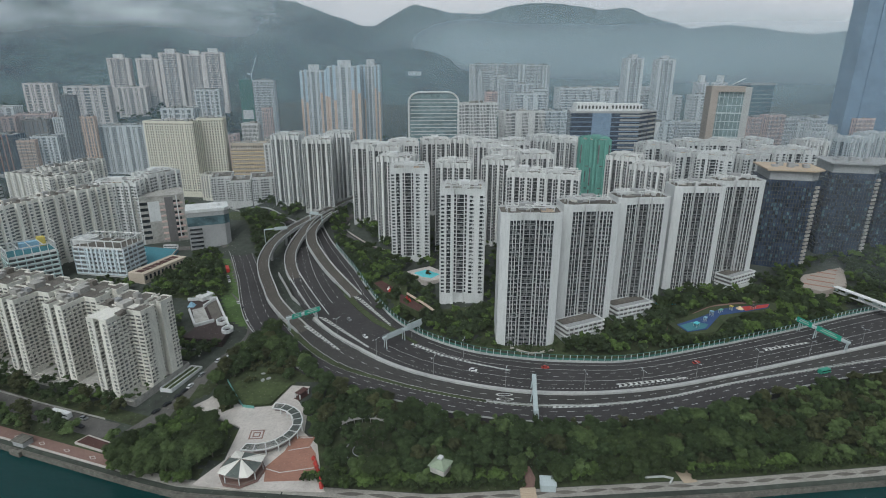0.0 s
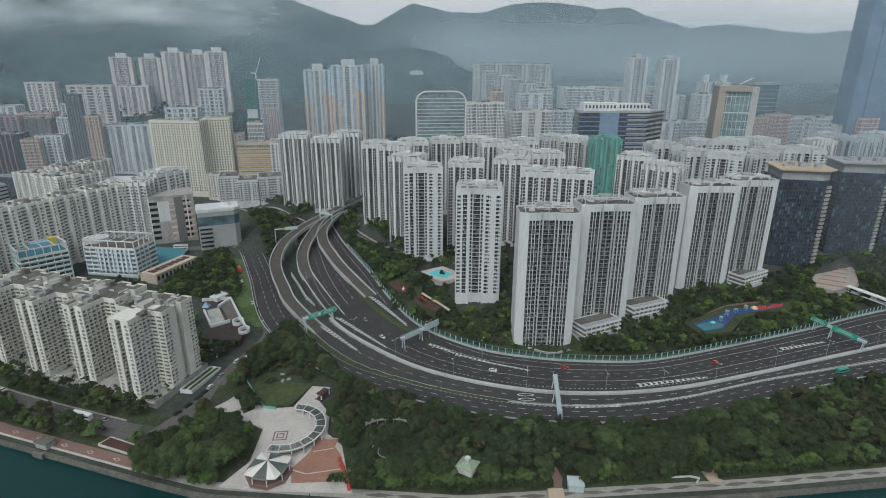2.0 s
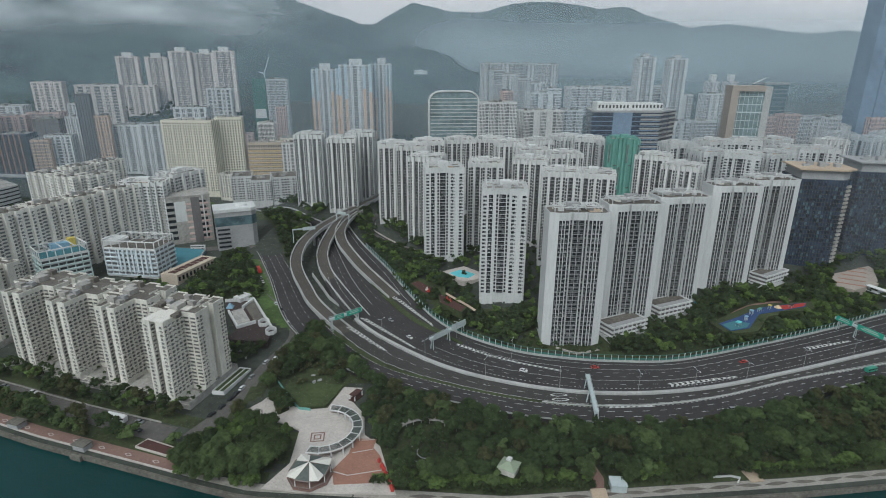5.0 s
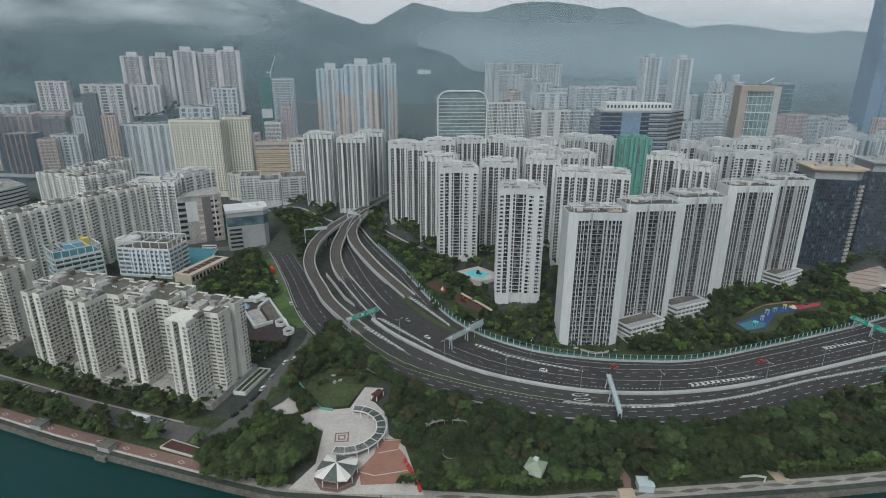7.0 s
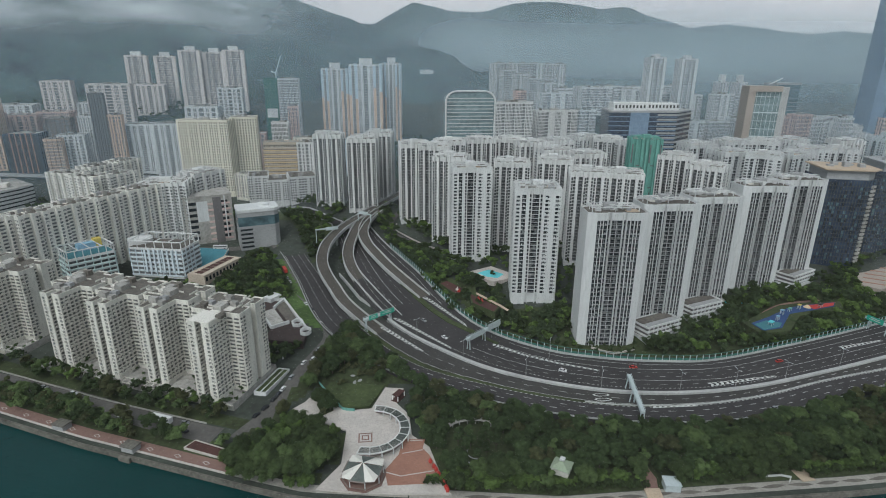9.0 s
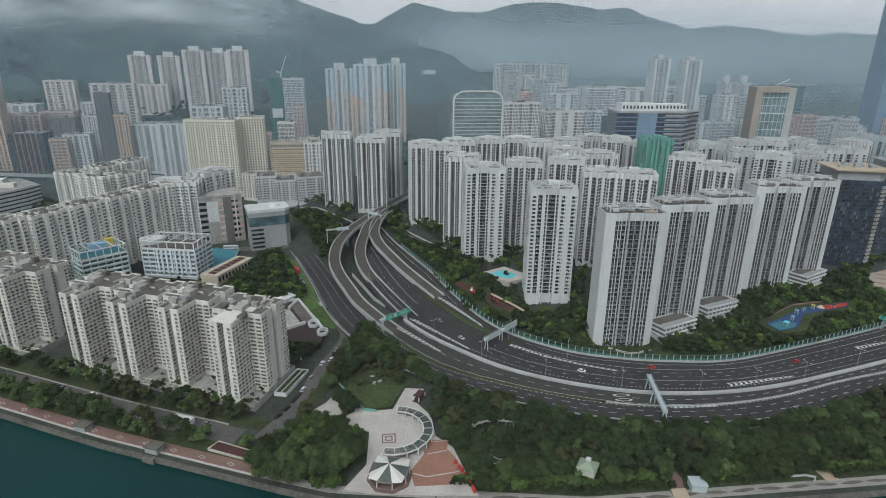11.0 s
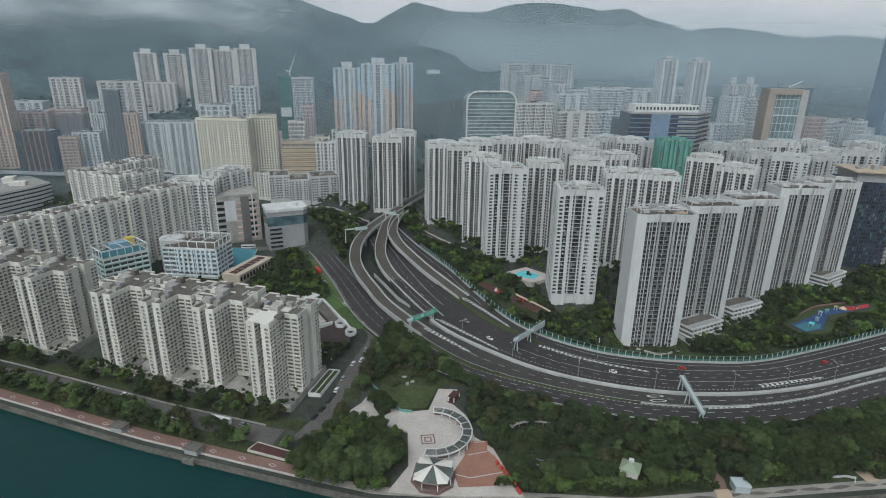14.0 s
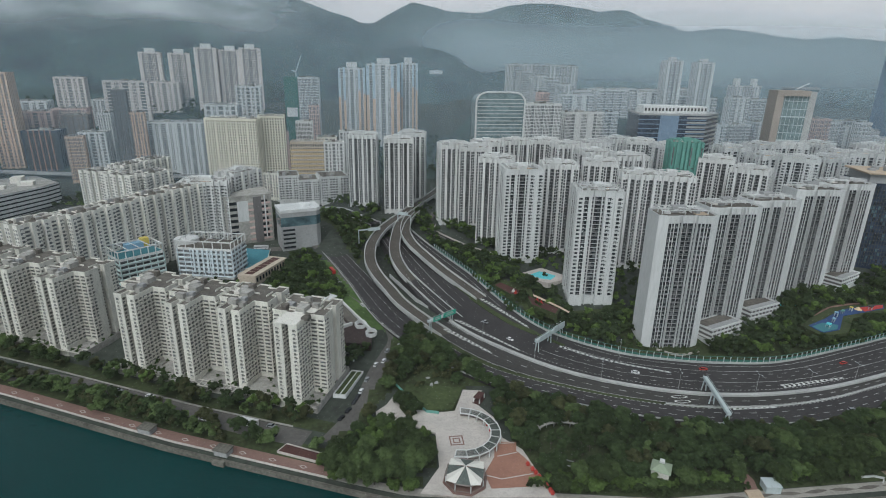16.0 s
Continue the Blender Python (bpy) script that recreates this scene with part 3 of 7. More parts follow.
                if rnd.random() < 0.85:
                    panel(panes, a, u, length * rnd.choice((0.12, 0.4)), length * 0.44, z + fh * 0.27, fh * 0.46, 0.08)
                ledge(ledges, a, u, length * 0.06, length * 0.88, z + fh * 0.13, 0.2, 0.35)
            elif style == "s":
                panel(panes, a, u, length * 0.06, length * 0.88, z + fh * 0.22, fh * 0.74, 0.05)
                ledge(ledges, a, u, 0, length, z - 0.05, 0.45, 0.5)
            elif style == "d":
                panel(panes, a, u, length * 0.05, length * 0.9, z + fh * 0.1, fh * 0.88, 0.05)
                ledge(ledges, a, u, 0, length, z - 0.05, 0.3, 0.25)
                if rnd.random() < 0.55:
                    panel(lit, a, u, length * rnd.uniform(0.08, 0.4), length * rnd.uniform(0.25, 0.5), z + fh * 0.2, fh * rnd.uniform(0.3, 0.6), 0.09)
                if rnd.random() < 0.4:
                    ledge(ledges, a, u, length * rnd.uniform(0.1, 0.6), 0.8, z + fh * 0.1, 0.6, 0.6)
            elif style == "r":
                panel(panes, a, u, 0, length, z + fh * 0.42, fh * 0.5, 0.05)
    part("wall", body, wall, ob)
    if panes.f:
        part("window_panes", panes, glass, ob, kind="stuff")
    if lit.f:
        part("curtained_panes", lit, M_GLASSLIT, ob, kind="stuff")
    if rails.f:
        part("balustrade_work", rails, M_GLASSLIT, ob, kind="stuff")
    if ledges.f:
        part("ledge_work", ledges, trim, ob, kind="stuff")
    deck = Geo()
    deck.prism([(p[0] * 0.985, p[1] * 0.985) for p in pts], h + 0.005, h + 0.06)
    part("roof", deck, roof, ob)
    rim = Geo()
    rim.wall([(*p, h - 0.02) for p in pts] + [(*pts[0], h - 0.02)], 0.35, 1.2 if frames else 0.75)
    part("parapet", rim, wall, ob)
    house = Geo()
    house.box(rnd.uniform(-2, 2), rnd.uniform(-1, 2), h, w * (0.24 if frames else 0.17), d * (0.3 if frames else 0.18), 4.2 if frames else 2.8)
    part("lift_house", house, trim if frames else M_ROOF, ob)
    for _ in range(plant):
        tanks = Geo()
        tanks.box(rnd.uniform(-0.36, 0.36) * w, rnd.uniform(-0.33, 0.33) * d, h, rnd.uniform(2, 4.5), rnd.uniform(2, 4), rnd.uniform(1.4, 3.0))
        part("water_tank", tanks, rnd.choice((M_PALE, M_ROOF, M_GREY) if frames else (M_ROOF, M_GREY, M_ROOFDARK)), ob)
    if not frames and plant > 6:
        low = Geo()
        for k in range(9):
            turn = 90 * (k % 2)
            low.box(rnd.uniform(-0.4, 0.4) * w, rnd.uniform(-0.36, 0.42) * d, h, rnd.uniform(4, 11), 0.3, 0.9, turn)
        part("roof_wall", low, wall, ob)
        for k in range(3):
            slab_ = Geo()
            slab_.box(rnd.uniform(-0.34, 0.34) * w, rnd.uniform(-0.2, 0.36) * d, h + 0.05, rnd.uniform(3, 6), rnd.uniform(2.5, 5), rnd.uniform(0.12, 2.6))
            part("roof_shed", slab_, (M_CANVAS, M_ROOFDARK, M_ROOF)[k], ob)
    if frames:
        for _ in range(3):
            pad = Geo()
            pad.box(rnd.uniform(-0.3, 0.3) * w, rnd.uniform(-0.3, 0.3) * d, h + 0.06, rnd.uniform(4, 9), rnd.uniform(3, 7), rnd.uniform(0.1, 0.5))
            part("roof_pad", pad, rnd.choice((M_ROOF, M_TAN, M_CANVAS, M_ROOFDARK)), ob)
        beams = Geo()
        for i in range(3):
            y = (-0.40 + 0.40 * i) * d
            beams.box(0, y, h + 2.2, w * 0.84, 0.45, 0.45)
        for x in (-0.4, 0.0, 0.4):
            beams.box(x * w, 0, h + 2.2, 0.45, d * 0.8, 0.45)
            for y in (-0.4, 0, 0.4):
                beams.box(x * w, y * d, h, 0.45, 0.45, 2.3)
        for k in range(18):
            beams.box(rnd.uniform(-0.3, 0.3) * w, rnd.uniform(-0.3, 0.3) * d, h + rnd.uniform(1.4, 3.4), rnd.uniform(5, 13), rnd.uniform(0.3, 0.8), 0.4, rnd.choice((0, 90, 35, -35, 50)))
        for k in range(4):
            beams.box(rnd.uniform(-0.36, 0.36) * w, rnd.uniform(-0.36, 0.36) * d, h, rnd.uniform(1.5, 3.5), rnd.uniform(1.5, 3), rnd.uniform(1, 2.6))
        part("roof_frame", beams, wall, ob)
    return ob


def at(x, y, yaw=0.0, z=None):
    return pose(x, y, land(x, y) if z is None else z, 0, 0, yaw)


def put(ob, x, y, yaw=0.0, z=None):
    ob.matrix_basis = at(x, y, yaw, z)
    return ob


SLOT = [(3.2, 0.5, "n"), (3.4, 0, "w"), (2.4, 0, "b"), (1.3, 2.2, "s"), (4.2, 1.2, "y"), (1.3, 2.2, "s"), (2.4, 0, "b"), (3.4, 0, "w"), (3.2, 0.6, "n")]
SLOT2 = [(0.7, 0.6, "b"), (1.5, 0.7, "c"), (1.6, 2.4, "s"), (1.7, 0, "b"), (3.0, 3.0, "y"), (0.6, 0, "b"), (1.5, 0.1, "c"), (1.4, 2.4, "s"), (1.7, 0.3, "b"), (1.4, 2.4, "s"), (1.5, 0.1, "c"), (0.6, 0, "b"), (3.0, 3.0, "y"), (1.7, 0, "b"), (1.6, 2.4, "s"), (1.5, 0.7, "c"), (0.7, 0.6, "b")]
HARB = [(1.6, 0, "d"), (0.25, -0.2, "b"), (1.3, 0.2, "d"), (0.25, -0.3, "b"), (2.0, 0.3, "d"), (0.3, -0.4, "b"), (1.4, 1.4, "d"), (0.35, -0.5, "b"), (2.9, 0.9, "z"), (0.12, 0.4, "b"), (2.9, 0.9, "z"), (0.35, -0.5, "b"), (1.5, 1.4, "d"), (0.3, -0.5, "b"), (1.8, 0.6, "d"), (0.25, -0.3, "b"), (1.8, 0.4, "d"), (0.25, -0.3, "b"), (1.3, 0.2, "d"), (0.25, -0.2, "b"), (1.5, 0, "d")]


def harbour_plan():
    """Busy fronts between blank walls that splay outwards and back."""
    pts, edges = outline(25, 20, [HARB, [(1, 0, "b")], HARB, [(1, 0, "b")]])
    half = [p for p in pts]
    out = []
    for i, p in enumerate(half):
        out.append(p)
        q = half[(i + 1) % len(half)]
        if abs(p[1] - q[1]) > 15:
            k = 1 if p[0] > 0 else -1
            out += [(p[0] + 5.2 * k, p[1] + 2.2 * k), (q[0] + 5.2 * k, q[1] - 2.2 * k)]
    low = lambda p: (p[0], p[1] - 3.5)
    return [low(p) for p in out], [(low(a), low(b), u, s) for a, b, u, s in edges if s != "b"]


FIN_F = [(0.5, 0.3, "b"), (2.6, 0.3, "j"), (0.8, 0.0, "b"), (2.6, 0.5, "d"), (1.8, 0.0, "b"), (1.2, 2.0, "s"), (0.5, 0.6, "b"), (4.0, 1.8, "z"), (0.5, 0.6, "b"), (1.2, 2.0, "s"), (0.9, 0.0, "b"), (3.4, 0.2, "e"), (1.4, 0.9, "b"), (1.0, 0.0, "b"), (3.4, 0.2, "e"), (0.9, 0.0, "b")]


def build(kind, h, floors, seed):
    if kind == "harbour":
        # dark roof deck puts the shade of the gaps between beams into colour
        return tower("apartment_tower", "tall pale grey apartment tower with balcony columns and blank side walls", 34, 15, h, [], floors + 2, M_PALE, M_GREY, seed=seed, top=3.4, base=-3.0, roof=M_ROOFDARK, plan=harbour_plan(), group="towers along the highway")
    if kind == "slot":
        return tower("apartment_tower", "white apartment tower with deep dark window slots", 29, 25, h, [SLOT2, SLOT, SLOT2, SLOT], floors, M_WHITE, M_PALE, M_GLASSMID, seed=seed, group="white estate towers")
    if kind == "fins":
        return tower("apartment_tower", "white apartment tower with grey window columns and stepped corners", 30, 25, h, [FIN_F, SLOT2, FIN_F, SLOT2], floors, M_PALE, M_PALE, M_GLASS, seed=seed, group="white estate towers")


made = {}


def estate(kind, x, y, yaw, roof_z, floors=27, dx=1.0):
    z = land(x, y)
    h = roof_z - z
    key = (kind, round(h))
    if key in made:
        return copy_thing(made[key], at(x, y, yaw, z))
    made[key] = put(build(kind, h, floors, len(made) + 3), x, y, yaw, z)
    return made[key]


# five towers standing in a row beside the highway
for x, y, yaw in ((53.5, 306.5, 0), (92.5, 328, 5), (131, 348, 7), (178.5, 372, 1), (216, 391, 2)):
    estate("harbour", x, y, yaw, 89 if x < 160 else 91.5)
# white estate towers behind them
for kind, x, y, yaw in (("fins", 16.4, 349.2, -4), ("fins", -23, 413, 4), ("slot", 12, 436, -6), ("slot", -36, 455, -14), ("slot", -50, 500, -4), ("slot", -69, 511, 8), ("slot", -122, 545, 2), ("slot", -109, 590, -4),
                        ("slot", -159, 568, 0), ("slot", -36, 531, 6), ("slot", -5, 546, 6), ("slot", 26, 555, -10), ("slot", 44, 533, 10), ("slot", 51, 452, -14), ("slot", 66, 404, -10), ("slot", 59, 492, 10),
                        ("slot", 83, 475, 6), ("slot", 91, 400, -16), ("slot", 110, 582, 20), ("slot", 132, 571, -18)) + (("slot", 152, 549, 16), ("slot", 73, 549, 6), ("slot", 163, 473, -30), ("slot", 173, 436, -40),
                        ("fins", 214, 544, 7), ("fins", 261, 571, 20), ("fins", 298, 575, -16), ("fins", 225, 501, 12), ("fins", 250, 488, -30), ("fins", 281, 496, 20), ("fins", 317, 530, 6), ("fins", 347, 530, -6),
                        ("slot", 452, 647, 8), ("slot", 468, 618, 7), ("slot", 513, 733, 28), ("slot", 577, 773, 22), ("fins", 340, 592, 26), ("slot", 400, 590, 6), ("slot", 520, 660, 8), ("slot", 560, 640, 8)):
    estate(kind, x, y, yaw, 92 if y < 470 or x < -100 else 93.5, 26)

# ---- beige waterfront estate ----
WING = [(8.5, 13, "k"), (0.5, 0, "b"), (2.6, 0.02, "e"), (1.6, 0, "b"), (3.6, 5.5, "k"), (1.6, 0, "b"), (2.7, 0.02, "e"), (0.5, 0, "b"), (8, 13, "k")]
BACK = [(6, 0, "e"), (5, 3, "k"), (7, 0, "e"), (5, 3, "k"), (6, 0, "e")]
SIDE = [(13, 0, None), (4.5, 0, "e"), (4.5, 0.02, "b"), (4, 3, "k"), (3.5, 0, "b"), (4.5, 0.02, "e")]
SIDE2 = [(8, 0, "e"), (4, 3, "k"), (9, 0, "e"), (13, 0, None)]


def shore_block(h, floors, seed, roof=None, wall=M_BEIGE, label="stained beige apartment block with projecting wings and balconies"):
    return tower("apartment_block", label, 28, 34, h, [WING, SIDE, BACK, SIDE2], floors, wall, M_BEIGE, seed=seed, roof=roof or M_ROOFDARK, step="e", top=1.5, base=5, group="beige waterfront blocks", glass=M_GLASSWARM, frames=False, plant=7)


first = put(shore_block(45.5, 19, 41, label="beige apartment block with a pale repaired roof"), -159.0, 249.0, -17)
for x, y, w, d in ((-0.2, -10.5, 11.4, 12.0), (3.5, 2, 8, 7)):
    q = Geo()
    q.box(x, y, 45.56, w, d, 0.5)
    part("pale_roof_cover", q, M_CANVAS, first)
second = put(shore_block(45.5, 19, 42), -189.6, 263.0, -17)
for x, y in ((-217.6, 268.6), (-247, 278.5), (-299, 298), (-331, 310), (-362, 321)):
    copy_thing(second, at(x, y, -17, land(-189.6, 263)))
ROWF = [(0.8, 0, "b"), (3.2, 0.02, "e"), (5, 2.2, "k"), (1.4, 0, "b"), (3.0, 0.02, "e"), (3, 2.6, "k"), (3.0, 0.02, "e"), (1.4, 0, "b"), (5, 2.2, "k"), (3.2, 0.02, "e"), (0.8, 0, "b")]
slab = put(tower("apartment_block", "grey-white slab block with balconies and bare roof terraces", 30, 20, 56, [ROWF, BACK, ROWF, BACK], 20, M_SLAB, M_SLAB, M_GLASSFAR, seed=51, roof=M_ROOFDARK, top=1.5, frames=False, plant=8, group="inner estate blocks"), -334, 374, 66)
for x, y, yaw in ((-322, 400, 66), (-310, 425, 66), (-299, 449, 66), (-396, 512, -20), (-367, 500, -20), (-350, 512, 66), (-388, 546, 72), (-378, 575, 72), (-352, 350, 66)):
    copy_thing(slab, at(x, y, yaw, land(-334, 374) - (2 if y > 490 else 0)))
put(tower("apartment_block", "white slab block with tall framed window columns", 40, 26, 55, [ROWF + ROWF, BACK, ROWF, BACK], 18, M_WHITE, M_PALE, M_GLASSMID, seed=52, roof=M_ROOF, top=2), -286, 472, 8)
put(tower("apartment_block", "white slab block with green netting on its roof", 34, 24, 57, [ROWF, BACK, ROWF, BACK], 18, M_WHITE, M_PALE, M_GLASSMID, seed=53, roof=M_ROOF, top=2), -268, 505, 62)

# podium under the waterfront blocks
g = Geo()
c, s = math.cos(radians(-17)), math.sin(radians(-17))
for x, y, w, d in ((-203, 265, 122, 38), (-330, 310, 100, 38)):
    g.box(x, y, 3.0, w, d, 4.6, -17)
for x, y, w, d in ((-203, 265, 122, 38), (-330, 310, 100, 38)):
    for i in range(int(w / 7)):
        for k, wide in ((0.86, 3.2), (0.3, 5.0)):
            p, q = -w / 2 + 4 + 7 * i, -d * k / 2 - 2
            g.box(x + p * c - q * s, y + p * s + q * c, 7.6, wide, 0.35, 0.9, -17 + 90 * ((i + int(k * 2)) % 2))
    g.wall([(x + p * c - q * s, y + p * s + q * c, 7.58) for p, q in ((-w / 2 + .2, -d / 2 + .2), (w / 2 - .2, -d / 2 + .2), (w / 2 - .2, d / 2 - .2), (-w / 2 + .2, d / 2 - .2))], 0.35, 1.1)
lattice = Geo()
for x, y, w, d in ((-203, 265, 122, 38), (-330, 310, 100, 38)):
    for k in (-1.2, 3.2):
        q = -d / 2 + k
        lattice.box(x - q * s, y + q * c, 8.3, w, 0.35, 0.35, -17)
    for i in range(int(w / 3.4)):
        p, q = -w / 2 + 1.2 + 3.4 * i, -d / 2 + 1.0
        lattice.box(x + p * c - q * s, y + p * s + q * c, 8.35, 0.4, 5.0, 0.3, -17)
        lattice.box(x + p * c - (q + 1.6) * s, y + p * s + (q + 1.6) * c, 7.5, 0.3, 0.3, 0.95, -17)
solid("podium_trellis", lattice, M_BEIGE, "weathered pale beam trellis along the podium edge", "trellis", kind="structure")
podium = solid("podium", g, M_ROOF, "grey concrete podium with planted terraces under the blocks", "podium", kind="structure")

g, bed = Geo(), Geo()
edge = [(-144.6, 242.5), (-138.4, 241.7), (-131.6, 263.8), (-137.8, 264.8)]
g.wall([(x, y, 6.0) for x, y in edge + edge[:1]], 0.4, 0.9, 3)
g.wall([(-141.5, 242.1, 6.0), (-134.7, 264.3, 6.0)], 0.35, 0.7)
bed.prism(edge, 3, 6.15)
solid("planter_frame", g, M_PALE, "pale concrete garden planters at the foot of the beige block", "planter", kind="structure")
solid("planter_soil", bed, M_SOIL, "planted soil inside the garden planters", "soil", kind="structure")

# school with blue and yellow roof structures
def school(label, w, d, h, x, y, yaw, court, rail=M_WHITE):
    ob = thing("school", label, "school", at(x, y, yaw))
    b = Geo()
    b.box(0, 0, -3, w, d, h + 3)
    part("wall", b, M_WHITE, ob)
    pan, led = Geo(), Geo()
    for a, u, length in (((-w / 2, -d / 2), (1, 0), w), ((w / 2, -d / 2), (0, 1), d), ((-w / 2, d / 2), (0, -1), d)):
        for f in range(6):
            z = 1.2 + f * (h - 2) / 6
            panel(pan, a, u, 0.4, length - 0.8, z + 0.9, 1.7, 0.04)
            ledge(led, a, u, 0, length, z - 0.2, 0.9, 0.8)
            for i in range(int(length / 5)):
                ledge(led, a, u, i * 5.0, 0.5, z, (h - 2) / 6, 0.7)
    part("window_band", pan, M_GLASSFAR if rail is M_ICE else M_GLASSMID, ob, kind="stuff")
    part("gallery_parapet", led, rail, ob, kind="stuff")
    r = Geo()
    r.box(0, 0, h + 0.01, w - 1, d - 1, 0.08)
    part("roof_court", r, court, ob)
    fr = Geo()
    for sx in (-1, 1):
        fr.box(sx * w / 2, 0, h + 4.8, 0.7, d, 0.7)
        for k in range(5):
            fr.box(sx * w / 2, -d / 2 + d * k / 4, h, 0.55, 0.55, 5.0)
    for sy in (-1, 1):
        fr.box(0, sy * d / 2, h + 4.8, w, 0.7, 0.7)
        for k in range(6):
            fr.box(-w / 2 + w * k / 6, sy * d / 2, h, 0.5, 0.5, 5.0)
    for k in range(3):
        fr.box(-w / 2 + w * (k + 1) / 4, 0, h + 4.8, 0.5, d, 0.5)
    part("roof_frame", fr, M_WHITE, ob)
    return ob


sch = school("white school with open galleries and a framed roof court", 30, 22, 24, -306, 380, 48, M_COURT, M_MINT)
for dx, dy, sx, sy, sz, m, nm in ((2, 6, 12, 6, 5, M_BLUECANVAS, "blue_roof_room"), (10, 7, 5, 5, 7, M_YELLOW, "yellow_stair_tower")):
    b = Geo()
    b.box(dx, dy, 24, sx, sy, sz)
    part(nm, b, m, sch)
sch2 = school("white and pale blue school with lattice front", 42, 24, 23, -259, 401, -8, M_ROOFDARK, M_ICE)
b = Geo()
b.prism([(-21 + 9 * math.cos(t), 2 + 9 * math.sin(t)) for t in (2 * math.pi * i / 20 for i in range(20))], -3, 26)
part("round_hall", b, M_WHITE, sch2)
b = Geo()
for i in range(8):
    b.box(-8 + 3.6 * i, -13.2, 4, 1.4, 0.5, 18)
part("pale_blue_fin", b, M_ICE, sch2, "pale blue painted fins", kind="stuff")
g = Geo()
g.prism([(-238, 399), (-222, 408), (-228, 446), (-262, 452), (-250, 412)], 4, 9.5)
solid("sports_court", g, M_BLUECOURT, "blue sports court on a low deck beside the school", "sports court", kind="structure")
g = Geo()
g.wall([(-250, 412, 9.5), (-238, 399, 9.5), (-222, 408, 9.5), (-228, 446, 9.5)], 0.4, 1.4)
solid("court_wall", g, M_PALE, "low white wall round the sports court", "wall", kind="structure")
# low tan hall with skylight wells
hall = thing("community_hall", "low pale tan hall with sunken dark roof wells", "hall", at(-221, 398, 73))
b = Geo()
b.box(0, 0, -3, 44, 15, 10)
part("wall", b, M_TANPALE, hall)
for i in range(7):
    q = Geo()
    q.box(-17 + 5.6 * i, 0, 7.02, 4.4, 6.0, 0.3)
    part("roof_well", q, M_MAROON, hall)
b = Geo()
for k in range(11):
    b.box(-20 + 4.0 * k, -7.55, 2, 2.0, 0.25, 3.2)
part("window_row", b, M_GLASS, hall, kind="stuff")

# car park building with ramps and a round-cornered stair tower
gar = thing("car_park", "grey multi-storey car park with glazed band and pale roof", "car park", at(-258, 484, 28))
b = Geo()
b.box(0, 0, -3, 40, 32, 45)
part("wall", b, M_ROOF, gar)
for f in range(7):
    q = Geo()
    q.box(9, -16.3, 2 + f * 5.4, 19, 0.9, 1.6)
    part("deck_front", q, M_PINK, gar)
q = Geo()
q.box(-5, -16.2, 20, 9, 0.5, 18)
part("blank_panel", q, M_PALE, gar, "large pale grey blank panel")
# dark brown box set proud of the wall stands in for a recess
q = Geo()
q.box(7.5, -16.3, -2, 7, 1.0, 43)
part("stair_shaft", q, M_DUSK, gar, "dark brown strip in place of a stair recess")
for f in range(7):
    for x in (-13, 13):
        q = Geo()
        q.box(x, -16.15, 4 + f * 5.2, 6.5, 0.5, 2.6)
        part("opening_band", q, M_GLASS, gar)
q = Geo()
q.box(0, 0, 42.05, 41, 33, 0.8)
part("roof", q, M_ROOF, gar)
q = Geo()
q.box(13.8, -16.6, 3, 1.0, 1.2, 39)
part("corner_column", q, M_WHITE, gar)
hall2 = thing("office_block", "pale grey office block with glazed crown and roof dome frame", "office building", at(-207, 466, 24))
b = Geo()
b.prism([(-17, -12), (13, -12), (17, -8), (17, 12), (-17, 12)], -3, 32)
part("wall", b, M_GREY, hall2)
q = Geo()
q.prism([(-17.2, -12.2), (13.1, -12.2), (17.2, -8.1), (17.2, 12.2), (-17.2, 12.2)], 20, 28, False)
part("glazed_band", q, M_TEAL, hall2)
q = Geo()
q.prism([(-17.6, -12.6), (13.3, -12.6), (17.6, -8.3), (17.6, 12.6), (-17.6, 12.6)], 32, 34.5)
part("roof_rim", q, M_PALE, hall2)
q = Geo()
q.rod((6, 0, 34.5), (6, 0, 36.5), 5, 4.6, 18)
part("roof_drum", q, M_PALE, hall2)
for f in range(5):
    q = Geo()
    q.box(-11, -12.4, 1 + 3.8 * f, 10, 0.7, 1.5)
    part("window_strip", q, M_GLASS, hall2)

# ---- middle and far buildings ----
GRID = [(1, 0, "w")]
RIB2 = [(1.3, 0, "b"), (2.4, 0.9, "s"), (1.3, 0, "b"), (1.8, 0.5, "v"), (1.3, 0, "b"), (2.8, 1.0, "s"), (1.3, 0, "b"), (1.8, 0.5, "v"), (1.3, 0, "b"), (2.4, 0.9, "s"), (1.3, 0, "b")]
COLS = [(2.6, 0, "v"), (1.2, 1.4, "s"), (2.6, 0.3, "v"), (0.9, 1.2, "s"), (2.6, 0.3, "v"), (1.2, 1.4, "s"), (2.6, 0, "v")]
SLIM = [(2.0, 0, "b"), (1.4, 1.2, "s"), (1.6, 0, "v"), (2.4, 1.6, "s"), (1.6, 0, "v"), (1.4, 1.2, "s"), (2.0, 0, "b")]
RIBS = [(2, 0, "v"), (1.2, 1.0, "s"), (2, 0, "b"), (2, 0.8, "v"), (2, 0, "b"), (1.2, 1.0, "s"), (2, 0, "v")]


